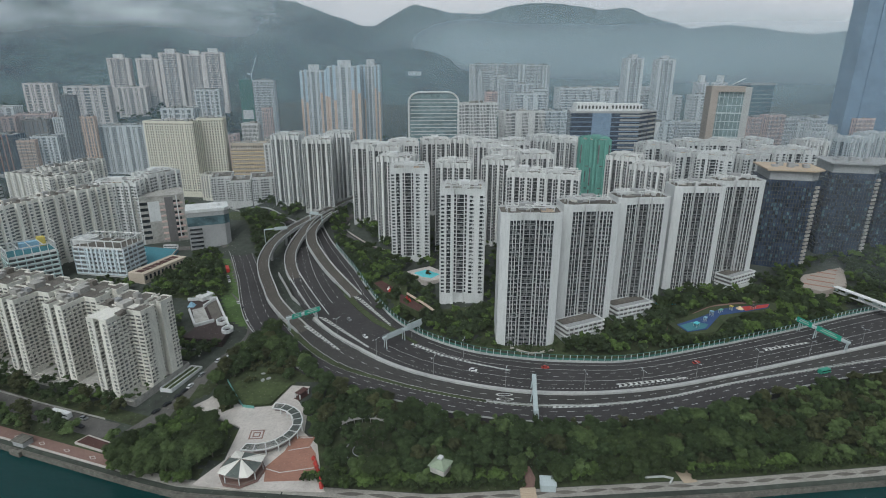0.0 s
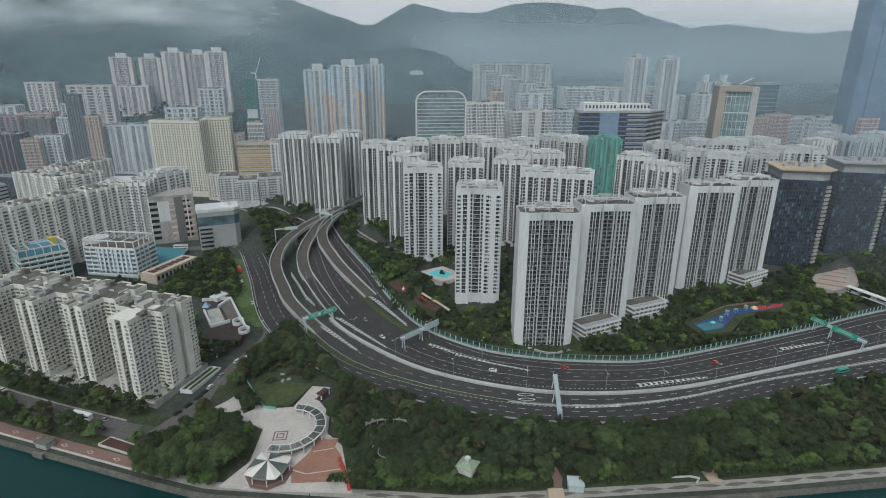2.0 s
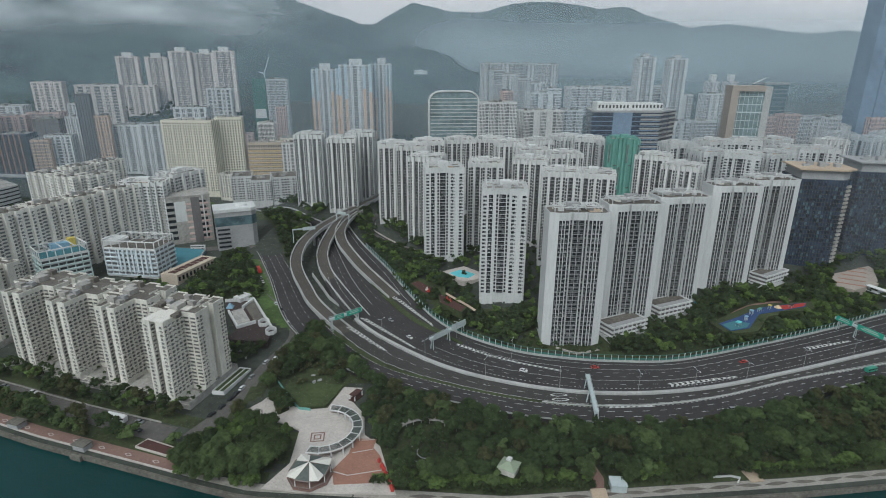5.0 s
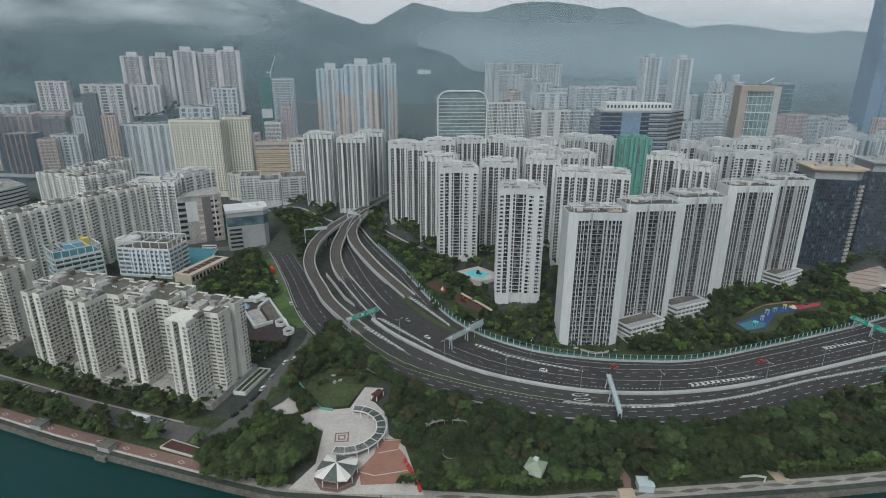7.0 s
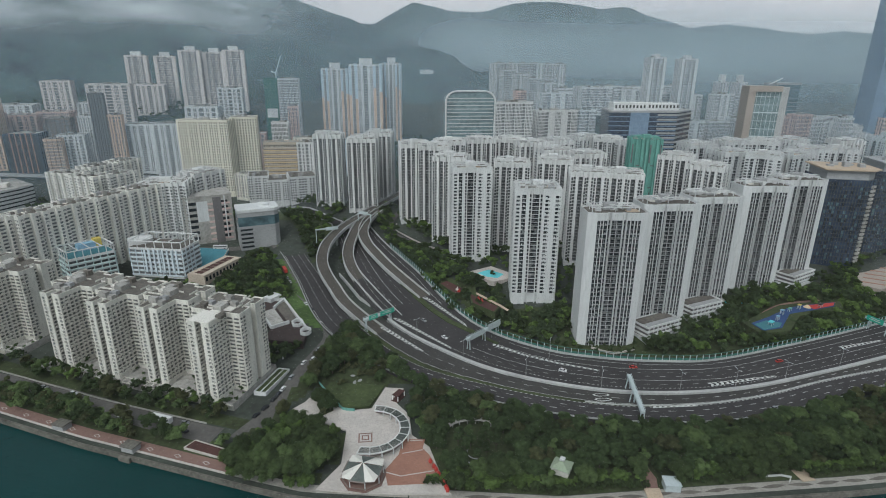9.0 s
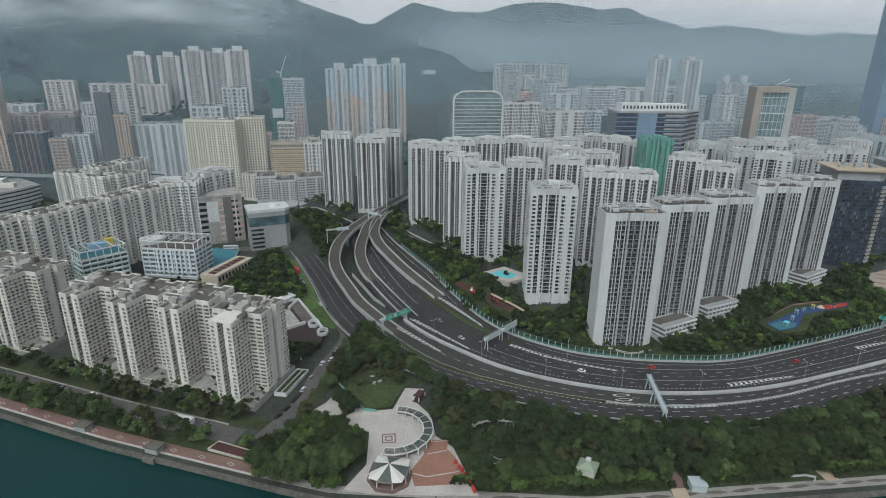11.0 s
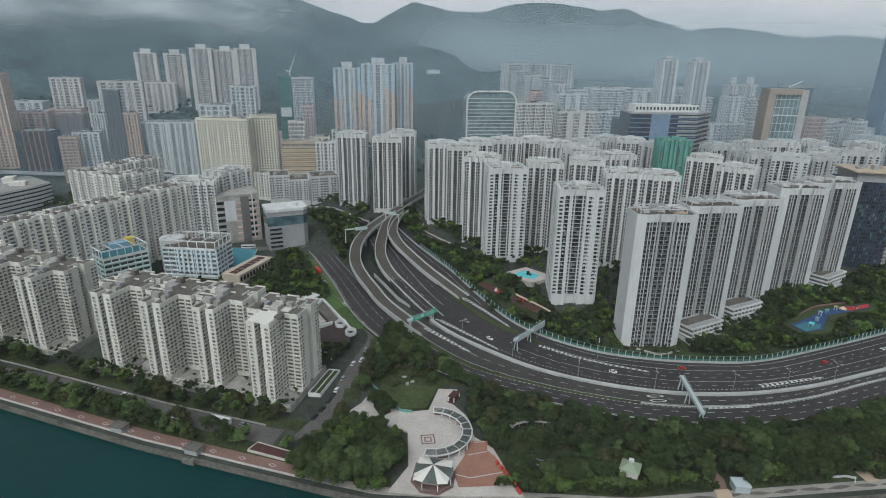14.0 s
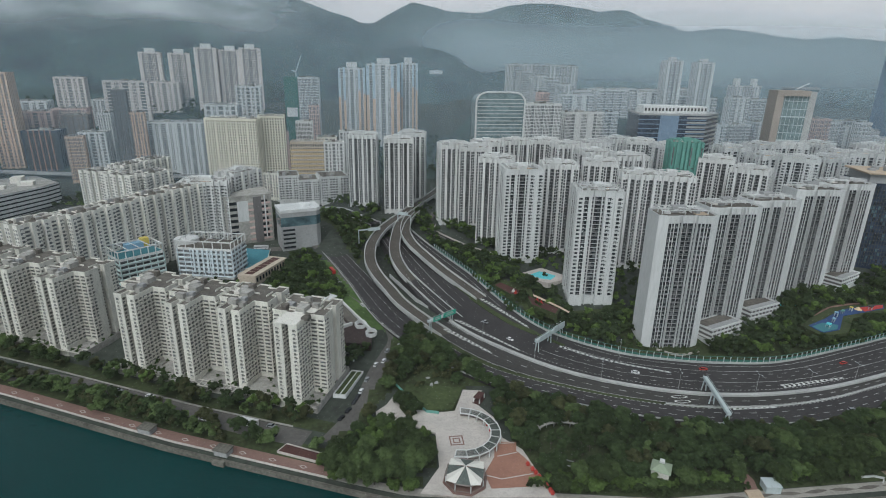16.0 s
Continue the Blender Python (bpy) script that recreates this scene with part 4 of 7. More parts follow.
def block(label, x, y, w, top, floors, wall, d=None, yaw=0.0, front=None, foot=None, seed=7, trim=None, glass=None, roof=None, frames=False, name="apartment_tower", category="apartment building"):
    """A far tower whose front stands at y."""
    d = d or w * 0.75
    z = land(x, y) if foot is None else foot
    f = front or (COLS if seed % 5 == 0 else RIB2)
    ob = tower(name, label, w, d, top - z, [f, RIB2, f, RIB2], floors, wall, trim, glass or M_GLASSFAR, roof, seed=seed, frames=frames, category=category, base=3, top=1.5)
    c, s = math.cos(radians(yaw)), math.sin(radians(yaw))
    return put(ob, x - s * d / 2, y + c * d / 2, yaw, z)


# slender white towers on the slope
tall = block("slender white tower high on the slope", -541, 955, 33, 158, 30, M_BLUSH, 26, 18, SLIM, 70, 61)
q = Geo()
q.box(0, 0, 88, 15, 12, 7)
part("roof_block", q, M_WHITE, tall)
for x, y, top, yaw in ((-500, 965, 158, 20), (-442, 930, 168, 12), (-409, 945, 166, 10), (-374, 935, 170, 14)):
    copy_thing(tall, at(x - 4, y + 15, yaw, 70 + top - 158))
for x, y, w, top, fl, yaw, mat, lab in ((-511, 925, 44, 114, 14, 16, M_BLUSH, "grey slab tower below the slope towers"), (-518, 820, 56, 120, 18, 22, M_BLUSH, "pale slab tower with close window columns"), (-634, 885, 40, 119, 14, 20, M_BLUSH, "grey-beige tower standing alone in the trees"),
                                    (-360, 862, 36, 116, 16, 10, M_WHITE, "white tower with open roof frame"), (-383, 805, 45, 93, 10, 8, M_WHITE, "low white block in the trees"), (-426, 716, 43, 78, 24, 6, M_WHITE, "white slab tower with curved window bays"), (-390, 712, 38, 80, 24, 10, M_WHITE, "white slab tower with curved window bays"),
                                    (-250, 720, 21, 84, 14, 6, M_WHITE, "narrow white tenement block"), (-251, 800, 14, 97, 16, 6, M_PINK, "narrow faded pink block"), (-205, 668, 24, 67, 12, 8, M_WHITE, "white tenement with cluttered roof"), (-508, 735, 16, 85, 16, 10, M_WHITE, "narrow white ribbed tower"),
                                    (-501, 690, 30, 67, 14, 14, M_WHITE, "pale ribbed apartment tower"), (-464, 694, 16, 117, 26, 18, M_DUSK, "dark grey-brown narrow tower"), (-450, 700, 18, 91, 18, 16, M_SALMON, "narrow salmon-coloured tiled tower"), (-512, 672, 19, 64, 13, 20, M_SALMON, "salmon tenement with white window bands")) + ((-617, 770, 40, 80, 14, 20, M_PINK, "stained pink-grey tenement block"), (-640, 735, 36, 84, 14, 14, M_PINK, "stained pink-grey tenement block"), (-590, 800, 42, 82, 14, 16, M_PINK, "stained pink-grey tenement block"), (-560, 760, 30, 78, 13, 16, M_BROWN, "dark brown tenement block"), (-618, 712, 27, 132, 30, 10, M_SALMON, "tall pink tower with white balconies"),
                                    (-640, 660, 34, 62, 12, 10, M_PINK, "low stained pink-grey tower"), (-660, 820, 50, 88, 14, 18, M_PALE, "plain grey tenement block"), (-270, 618, 20, 38, 8, -20, M_BEIGE, "low beige factory block"), (-540, 850, 34, 92, 12, 14, M_PALE, "grey tenement on the slope"), (-575, 860, 30, 90, 12, 14, M_WHITE, "white tenement on the slope"), (-330, 730, 30, 60, 10, 10, M_PALE, "grey tenement behind the slabs"), (-290, 740, 28, 66, 11, 10, M_PINK, "pink tenement behind the slabs"), (-225, 740, 26, 62, 10, 8, M_BEIGE, "beige tenement behind the slabs"), (-195, 730, 24, 72, 12, 8, M_PALE, "grey tenement behind the slabs"), (-170, 700, 26, 66, 11, 8, M_SKYBLUE, "pale blue tenement block")):
    block(lab, x, y, w, top, fl, mat, None, yaw, None, None, 63 + int(abs(x)) % 17)
# wide cream slab
slabF = [(0.9, 0, "b"), (2.6, 0.3, "q"), (0.5, -0.1, "b"), (2.6, 0.3, "q")] * 5
block("large cream-yellow slab block with a close grid of windows", -315, 636, 60, 95, 27, M_CREAM, 22, -4, slabF, 10, 71, glass=M_GLASSMID)
block("cream-yellow slab block set back beside its twin", -274, 655, 30, 97, 27, M_CREAM, 22, 12, slabF, 10, 72, glass=M_GLASSMID)
# tenements by the elevated road
nett = block("cream tenement with orange netting round its top floors", -236, 665, 40, 67, 11, M_TANPALE, 20, 6, [(1, 0, "e"), (1, 0.3, "e")], None, 73, M_CANVAS, M_GLASSMID, M_ROOF)
for k in range(7):
    q = Geo()
    z0 = 21 + 4.75 * k
    q.wall([(-20.6, 10.4, z0), (-20.6, -10.6, z0), (20.4, -10.6, z0)], 0.3, 1.6)
    part("orange_net", q, M_ORANGE, nett, "orange scaffold net")
for x, y, w, top, yaw, mat, seed in ((-243, 592, 22, 41, -24, M_WHITE, 74), (-221, 588, 22, 38, -24, M_WHITE, 75), (-193, 590, 30, 42, -20, M_PALE, 76)):
    block("old white industrial tenement with stained roof", x, y, w, top, 9, mat, 34, yaw + 40, [(3, 0, "e"), (1, 0, "b"), (4, 0.4, "k"), (1, 0, "b"), (4, 0, "e")], 12, seed, roof=M_ROOFDARK, glass=M_GLASSMID)
# blue and salmon towers
def banded(x, y, w, top, yaw, seed):
    ob = block("tall residential tower with sky-blue upper and salmon lower stripes", x, y, w, top, 34, M_PALE, w * 0.7, yaw, RIB2, 12, seed)
    h = top - 12
    for k, (sx, cut) in enumerate(((-0.5, 0.66), (-0.3, 0.62), (0.3, 0.74), (0.5, 0.7))):
        for z0, z1, m, nm in ((-8, h * cut, M_SALMON, "salmon_stripe"), (h * cut, h + (2 if k % 2 else -2), M_SKYBLUE, "blue_stripe")):
            q = Geo()
            q.box(sx * w * 0.96, -w * 0.35 + abs(sx) * 4, z0, w * 0.085, 4.4, z1 - z0)
            part(nm, q, m, ob)
    q = Geo()
    q.box(0, 0, h + 1, w * 0.4, 10, 9)
    part("roof_tower", q, M_PALE, ob)


banded(-213, 940, 42, 145, 4, 81)
banded(-161, 930, 52, 153, 2, 82)
banded(-122, 965, 32, 155, -4, 83)
# tower under construction with green netting and crane
block("pale tower nearly finished beside a netted core", -264, 835, 30, 133, 26, M_PALE, 22, 6, COLS, 35, 84)
q = Geo()
q.box(0, 0, 0, 19, 18, 104, 6)
solid("netted_core", q, M_DARKNET, "concrete core wrapped in dark green scaffold netting", "building site").matrix_basis = pose(-290, 842, 30)
q = Geo()
q.box(0, 0, 0, 15, 0.6, 13, 6)
solid("site_banner", q, M_WHITE, "plain white banner hung on the green netting", "banner").matrix_basis = pose(-289, 831.4, 78)
crane = thing("tower_crane", "thin tower crane with raised jib", "crane", pose(-284, 845, 134))
q = Geo()
q.rod((0, 0, 0), (0, 0, 7), 0.9, 0.9, 4)
part("mast", q, M_STEEL, crane)
q = Geo()
q.rod((0, 0, 7), (9, 0, 30), 0.8, 0.4, 4)
part("jib", q, M_STEEL, crane)
q = Geo()
q.rod((0, 0, 7), (-6, 0, 8.5), 0.9, 1.1, 4)
part("counter_jib", q, M_STEEL, crane)

# office buildings
arch = thing("office_tower", "arched glass office tower with white rounded frame", "office building", at(-10, 656, 8, 15))
q = Geo()
prof = [(-28, -10), (28, -10), (28, 106)] + [(28 - 13 * (1 - math.cos(t)), 106 + 11 * math.sin(t)) for t in (math.pi / 2 * i / 6 for i in range(1, 7))] + [(-28 + 13 * (1 - math.cos(t)), 106 + 11 * math.sin(t)) for t in (math.pi / 2 * i / 6 for i in range(6, 0, -1))] + [(-28, 106)]
k = len(prof)
q.v = [(x, -14, z) for x, z in prof] + [(x, 14, z) for x, z in prof]
q.f = [tuple(range(k)), tuple(reversed(range(k, 2 * k)))] + [(i, k + i, k + (i + 1) % k, (i + 1) % k) for i in range(k)]
part("wall", q, M_PALEGLASS, arch)
q = Geo()
rim = [(x * 1.03, z + (1.2 if z > 100 else 0)) for x, z in prof[1:]] + [(-28.8, -10)]
for (x0, z0), (x1, z1) in zip(rim, rim[1:]):
    q.rod((x0, -14.6, z0), (x1, -14.6, z1), 1.05, 1.05, 6)
part("rounded_frame", q, M_WHITE, arch)
for f in range(28):
    z = 2 + f * 4.0
    half = 27.6 if z < 106 else 15 + 13 * math.sqrt(max(0, 1 - ((z - 106) / 11) ** 2))
    q = Geo()
    q.box(0, -14.2, z, 2 * half - 1, 0.6, 0.7)
    part("floor_band", q, M_PALE, arch)
block("white apartment slab with pale pink top", 44, 652, 48, 121, 28, M_WHITE, 24, 14, COLS, 12, 91)
block("pink lift tower above the white slabs", 70, 770, 15, 127, 30, M_PINK, 14, 10, GRID, 40, 92)
block("white slab tower with window columns", 106, 692, 54, 109, 22, M_WHITE, 24, 16, RIBS, 20, 93)
block("white slab tower stepped behind another", 128, 800, 46, 124, 22, M_WHITE, 24, 12, RIBS, 40, 94)
navy = thing("office_block", "dark blue glass office block with pale banded end", "office building", pose(145, 614, 10, 0, 0, -1))
foot = [(0, 0), (76, 0), (106, 34), (96, 62), (8, 60)]
q = Geo()
q.prism(foot, -4, 106)
part("wall", q, M_NAVY, navy)
for f in range(20):
    q = Geo()
    q.wall([(-0.4, -0.3, 6 + 5 * f), (76, -0.4, 6 + 5 * f)], 0.5, 0.9)
    part("floor_line", q, M_HAZEGLASS, navy)
    q = Geo()
    q.wall([(54, -0.6, 7.6 + 5 * f), (76.2, -0.6, 7.6 + 5 * f), (90, 15.4, 7.6 + 5 * f)], 0.9, 1.9)
    part("pale_band", q, M_GREY, navy)
    q = Geo()
    q.wall([(92, 17.6, 7.6 + 5 * f), (106.4, 33.6, 7.6 + 5 * f)], 0.9, 1.9)
    part("pale_band", q, M_ROOF, navy)
q = Geo()
q.box(34, -0.35, 4, 21, 0.9, 102)
part("blue_panel", q, M_HAZEGLASS, navy, "deeper blue glass strip without bands")
q = Geo()
q.prism([(x * 1.01 - 0.4, y * 1.01 - 0.6) for x, y in foot], 106, 107.6)
part("roof_rim", q, M_GREY, navy)
for x0, x1, y0, z1 in ((8, 46, 12, 116), (48, 84, 18, 115)):
    q = Geo()
    q.box((x0 + x1) / 2, y0 + 11, 107.6, x1 - x0, 22, z1 - 107.6)
    part("roof_plant", q, M_WHITE, navy)
    for i in range(int((x1 - x0) / 4)):
        q = Geo()
        q.box(x0 + 2.4 + 4 * i, y0 - 0.2, 110, 2.0, 0.5, 3.4)
        part("plant_louvre", q, M_DARK, navy)
# framed office tower
off = thing("office_tower", "tall office tower with brown stone frame and glass face", "office building", pose(294, 607, 15, 0, 0, -12))
q = Geo()
q.box(18, 14, -10, 31, 25, 138)
part("wall", q, M_PALEGLASS, off)
for x, y, sx, sy, z1, m in ((3.0, 12, 7.5, 26, 130, M_STONE), (36.5, 14, 7, 26, 132, M_BARRIER)):
    q = Geo()
    q.box(x, y, -10, sx, sy, z1 + 10)
    part("stone_pier", q, m, off)
q = Geo()
q.box(16.2, 12, 127, 33.4, 26.4, 6.0)
part("top_beam", q, M_STONE, off)
for f in range(15):
    q = Geo()
    q.box(19.8, 1.6, 1 + 8.6 * f, 26.2, 0.8, 0.6 if f % 3 else 1.3)
    part("floor_band", q, M_STEEL, off)
q = Geo()
for k in range(6):
    q.box(9 + 4.4 * k, 1.7, 2, 0.4, 0.5, 125)
part("mullion_work", q, M_STEEL, off, kind="stuff")
q = Geo()
q.rod((22, 10, 134.5), (34, 10, 141), 0.5, 0.4, 5)
part("roof_crane", q, M_WHITE, off, "white roof crane boom")
back = thing("office_tower", "grey-blue glass slab tower with pale cap", "office building", pose(432, 757, 20, 0, 0, 8))
q = Geo()
q.box(0, 12, -10, 36, 24, 134)
part("wall", q, M_TEAL, back)
q = Geo()
q.box(0, 12, 124, 38, 25, 3)
part("roof_rim", q, M_GREY, back)
for f in range(22):
    q = Geo()
    q.box(0, -0.1, 2 + 5.5 * f, 35.6, 0.4, 0.6)
    part("floor_line", q, M_GREY, back)
# slabs at the foot of the hills
for i, (x, y, w, top, fl, yaw, foot) in enumerate(((70, 985, 26, 160, 26, 30, 70), (95, 1020, 34, 160, 26, 38, 80), (122, 1048, 36, 160, 26, 40, 84), (150, 1076, 36, 160, 26, 40, 88), (178, 1102, 36, 159, 26, 40, 90), (203, 1124, 30, 159, 26, 40, 90), (76, 940, 20, 150, 24, 14, 60), (96, 925, 22, 144, 24, 14, 60), (112, 905, 22, 139, 22, 14, 60), (132, 892, 24, 133, 22, 14, 60), (156, 880, 26, 126, 22, 14, 60), (225, 1000, 40, 124, 18, 6, 70), (268, 1004, 40, 125, 18, 6, 70), (312, 1000, 40, 125, 18, 6, 70),
                                                  (222, 930, 52, 126, 22, 2, 30), (276, 932, 50, 124, 22, 0, 30), (328, 925, 48, 120, 21, -2, 30), (376, 922, 40, 118, 20, -2, 30)) + ((380, 1000, 40, 128, 18, 4, 70), (402, 860, 30, 124, 22, 6, 30), (434, 862, 32, 122, 22, 6, 30), (282, 702, 34, 98, 20, 8, 12), (327, 722, 30, 97, 20, 8, 12),
                                                  (363, 732, 22, 100, 20, 8, 12), (400, 742, 30, 96, 18, 8, 12), (500, 760, 40, 96, 18, 14, 14), (560, 820, 60, 98, 18, 18, 14), (640, 800, 60, 100, 18, 18, 14), (150, 760, 50, 104, 20, 8, 14), (40, 760, 40, 104, 20, 8, 14))):
    block("pale apartment slab at the foot of the hills", x, y, w, top, fl, (M_PALE, M_WHITE, M_PALE)[i % 3], 22, yaw, RIBS if i % 2 else COLS, foot, 100 + i)
twin = block("very slender tall white tower with small roof block", 305, 898, 27, 175, 40, M_PALE, 22, 8, SLIM, 70, 131)
q = Geo()
q.box(0, 0, 105, 10, 10, 6)
part("roof_block", q, M_PALE, twin)
copy_thing(twin, at(348, 895, 6, 69))
slim = block("slender grey-white tower with stepped top", 423, 910, 16, 140, 28, M_PALE, 20, 6, RIBS, 60, 132)
q = Geo()
q.box(0, 0, 80, 8, 8, 12)
part("roof_block", q, M_PALE, slim)
copy_thing(slim, at(457, 930, 8, 60))
for x, y, w, top, mat in ((440, 722, 24, 108, M_PINK), (462, 726, 20, 104, M_WHITE), (482, 700, 18, 107, M_WHITE), (420, 730, 20, 104, M_PINK), (540, 700, 26, 108, M_PINK)):
    block("pink and white tenement tower", x, y, w, top, 18, mat, None, 10, COLS, 14, 140 + int(x) % 9)
# very tall glass tower
giant = thing("skyscraper", "very tall blue glass skyscraper with slanted fin edges", "skyscraper", at(563, 724, -10, 14))
q = Geo()
k = 4
q.prism([(-40, -22), (40, -22), (40, 22), (-40, 22)], -10, 286)
part("wall", q, M_HAZEGLASS, giant)
for x in (-42.5, -26, 26, 42.5):
    q = Geo()
    q.box(x, -22.5, -10, 2.4, 3.0, 300)
    part("edge_fin", q, M_HAZEGLASS, giant)
for f in range(48):
    q = Geo()
    q.box(0, -22.2, 4 + f * 5.9, 79, 0.6, 0.7)
    part("floor_line", q, M_HAZEGLASS, giant)
# steel mullions on the dark towers are built with them
def mullions(ob, h):
    q = Geo()
    for i in range(16):
        q.box(-19 + 2.0 * i, -19.15, 0, 0.25, 0.2, h - 10)
    for i in range(14):
        q.box(20.15, -10 + 2.0 * i, 0, 0.2, 0.25, h - 10)
    part("mullion_work", q, M_DARK, ob, kind="stuff")


# dark glass towers by the park
def dark_tower(x, y, yaw, top, label, seed, crown):
    z = land(x, y)
    h = top - z
    ob = thing("office_tower", label, "office building", at(x, y, yaw))
    q = Geo()
    q.prism([(-20, -19), (12, -19), (20, -11), (20, 19), (-20, 19)], -4, h - 9)
    part("wall", q, M_NAVY, ob)
    for f in range(20):
        q = Geo()
        q.prism([(-20.1, -19.1), (12, -19.1), (20.1, -11), (20.1, 19.1), (-20.1, 19.1)], 3 + f * (h - 14) / 20, 3.35 + f * (h - 14) / 20, False)
        part("floor_line", q, M_DARK, ob)
        q = Geo()
        q.box(16.6, -15.4, 2 + f * (h - 14) / 20, 5, 1.6, 1.9, 45)
        part("corner_balcony", q, M_ROOF, ob)
    q = Geo()
    q.prism([(-18, -17), (11, -17), (18, -10), (18, 17), (-18, 17)], h - 9, h - 2)
    part("glazed_crown", q, M_GREY, ob)
    q = Geo()
    q.prism([(-21, -20), (13, -20), (21, -12), (21, 20), (-21, 20)], h - 2, h - 0.9)
    part("roof_brim", q, crown, ob)
    mullions(ob, h)
    # paler panes at random stand in for reflections on the dark glass
    shine, dim, pick = Geo(), Geo(), random.Random(seed)
    for a, u, length in (((-20.15, -19.15), (1, 0), 32), ((20.15, -11), (0, 1), 30)):
        for f in range(20):
            for i in range(int(length / 2)):
                if pick.random() < 0.4:
                    panel(shine if pick.random() < 0.3 else dim, a, u, 2 * i + 0.3, 1.5, 3.5 + f * (h - 14) / 20, (h - 14) / 20 - 0.7, 0.06)
    part("pale_pane", shine, M_TEAL, ob, kind="stuff")
    part("dark_pane", dim, M_GLASS, ob, kind="stuff")
    for _ in range(5):
        q = Geo()
        q.box(-12 + 5.5 * _, -4 + 7 * (_ % 2), h - 0.9, 4, 5, 1.5 + _ % 3)
        part("roof_plant", q, M_GREY, ob)
    return ob


dark_tower(277, 424, -14, 97, "dark blue glass office tower with tan brimmed roof", 1, M_TAN)
dark_tower(345, 452, -14, 98, "dark blue glass office tower with grey brimmed roof", 2, M_GREY)
dark_tower(405, 470, -14, 95, "dark blue glass office tower with grey brimmed roof", 3, M_GREY)
# netted tower in the white estate
net = tower("apartment_tower", "apartment tower wrapped in green scaffold netting", 27, 24, 86, [SLOT2, SLOT, SLOT2, SLOT], 4, M_GREENNET, M_GREENNET, M_GREENNET, M_ROOF, seed=9)
put(net, 138, 486, -10)
# white industrial building and glass blocks at the far shore side
wb = thing("depot", "white banded depot building with flat roof structures", "depot", pose(-500, 560, 0))
plan = [(0, -45), (14, 7), (15.5, 27), (-30, 62), (-60, 40), (-45, -40)]
q = Geo()
q.prism(plan, 0, 30)
part("wall", q, M_WHITE, wb)
for f in range(7):
    q = Geo()
    q.prism([(x * 1.004 + 0.1, y * 1.004) for x, y in plan], 3.4 + f * 4.0, 4.7 + f * 4.0, False)
    part("dark_band", q, M_GLASS, wb)
q = Geo()
q.prism([(x * 0.97, y * 0.97) for x, y in plan], 30.01, 30.4)
part("roof", q, M_ROOF, wb)
for x, y, sx, sy, sz in ((-6, 10, 14, 10, 4), (-24, 24, 10, 14, 6), (-20, -10, 12, 8, 3)):
    q = Geo()
    q.box(x, y, 30.4, sx, sy, sz, 20)
    part("roof_house", q, M_CANVAS, wb)
for x, y, w, h, m in ((-575, 708, 40, 54, M_NAVY),):
    blk = block("dark glass block with maroon ribs by the railway", x, y, w, h + 10, 16, m, None, 12, [(1, 0, "g")], None, 150, M_DUSK, M_GLASS)
    for k in range(5):
        q = Geo()
        q.box(-12 + 6 * k, -15.2, 0, 1.4, 0.8, 52)
        part("maroon_rib", q, M_TERRACE, blk)
# elevated railway
g = Geo()
g.wall([(-900, 690, 17), (-620, 688, 17), (-530, 684, 17), (-430, 688, 17), (-330, 690, 17)], 10, 1.2, 1.0)
rail = solid("viaduct", g, M_GREY, "long grey elevated railway deck", "viaduct", kind="structure")

# ---- highway ----
DECK = 8.0
FAR = [(-114.5, 502.8), (-94.6, 450.6), (-69, 394.6), (-45.1, 344.4), (-20.1, 309.1), (14.6, 284.6), (47, 275.3), (79, 272.5), (112.5, 274.6), (165, 291.5), (230, 315.5), (330, 355), (620, 450)]
MID = [(-144.8, 493.3), (-125.9, 426.9), (-105.8, 358), (-81.1, 319.3), (-53, 289), (-18, 262), (27, 245.5), (70.6, 241.3), (117.7, 247.5), (173, 264.3), (237, 286.3), (330, 317), (630, 412)]
GRN = [(-206, 521), (-172, 462), (-142, 400), (-106, 325), (-67, 273), (-25, 249), (25, 233.4), (68, 230.6), (114, 238), (168, 255.7), (240, 275.5), (340, 303), (640, 398)]
NEAR = [(-226, 512), (-187, 452), (-158, 392), (-124, 315), (-80, 264), (-32, 238), (20, 221.5), (72, 218), (118, 225), (175, 244), (243, 265.5), (343, 292), (645, 386)]
PER = 12
far, mid, grn, near = (smooth(c, PER) for c in (FAR, MID, GRN, NEAR))


def between(a, b, k, z, climb=1.0):
    pts = [(p.x + (q.x - p.x) * k, p.y + (q.y - p.y) * k) for p, q in zip(a, b)]
    return [(x, y, z + climb * rise(x, y)) for x, y in pts]


def deck(left, right, z, drop=5.0, climb=1.0):
    g = Geo()
    a, b = between(left, right, 0, z, climb), between(left, right, 1, z, climb)
    g.strip(a, b)
    g.strip([(p[0], p[1], z - drop) for p in a], a)
    g.strip(b, [(p[0], p[1], z - drop) for p in b])
    return g


road = thing("road", "wide curving urban highway with worn dark asphalt", "road", kind="structure")
part("main_carriageway", deck(far, mid, DECK), M_ASPHALT, road)
g = Geo()
a = between(mid, grn, 0.001, DECK - 0.02, 0.35)[3 * PER:]
b = between(mid, grn, 1, DECK - 0.02, 0.0)[3 * PER:]
g.strip(a, b)
g.strip([(p[0], p[1], 3) for p in a[:2]], a[:2])
part("inner_carriageway", g, M_ASPHALT2, road)
part("slip_road", deck(grn, near, DECK - 0.05, climb=0.0), M_ASPHALT, road)
g = Geo()
g.strip(between(mid, grn, 0.86, DECK + 0.02, 0.05)[3 * PER:7 * PER], between(mid, grn, 1.02, DECK + 0.02, 0.0)[3 * PER:7 * PER])
part("verge", g, M_SOIL, road)
g = Geo()
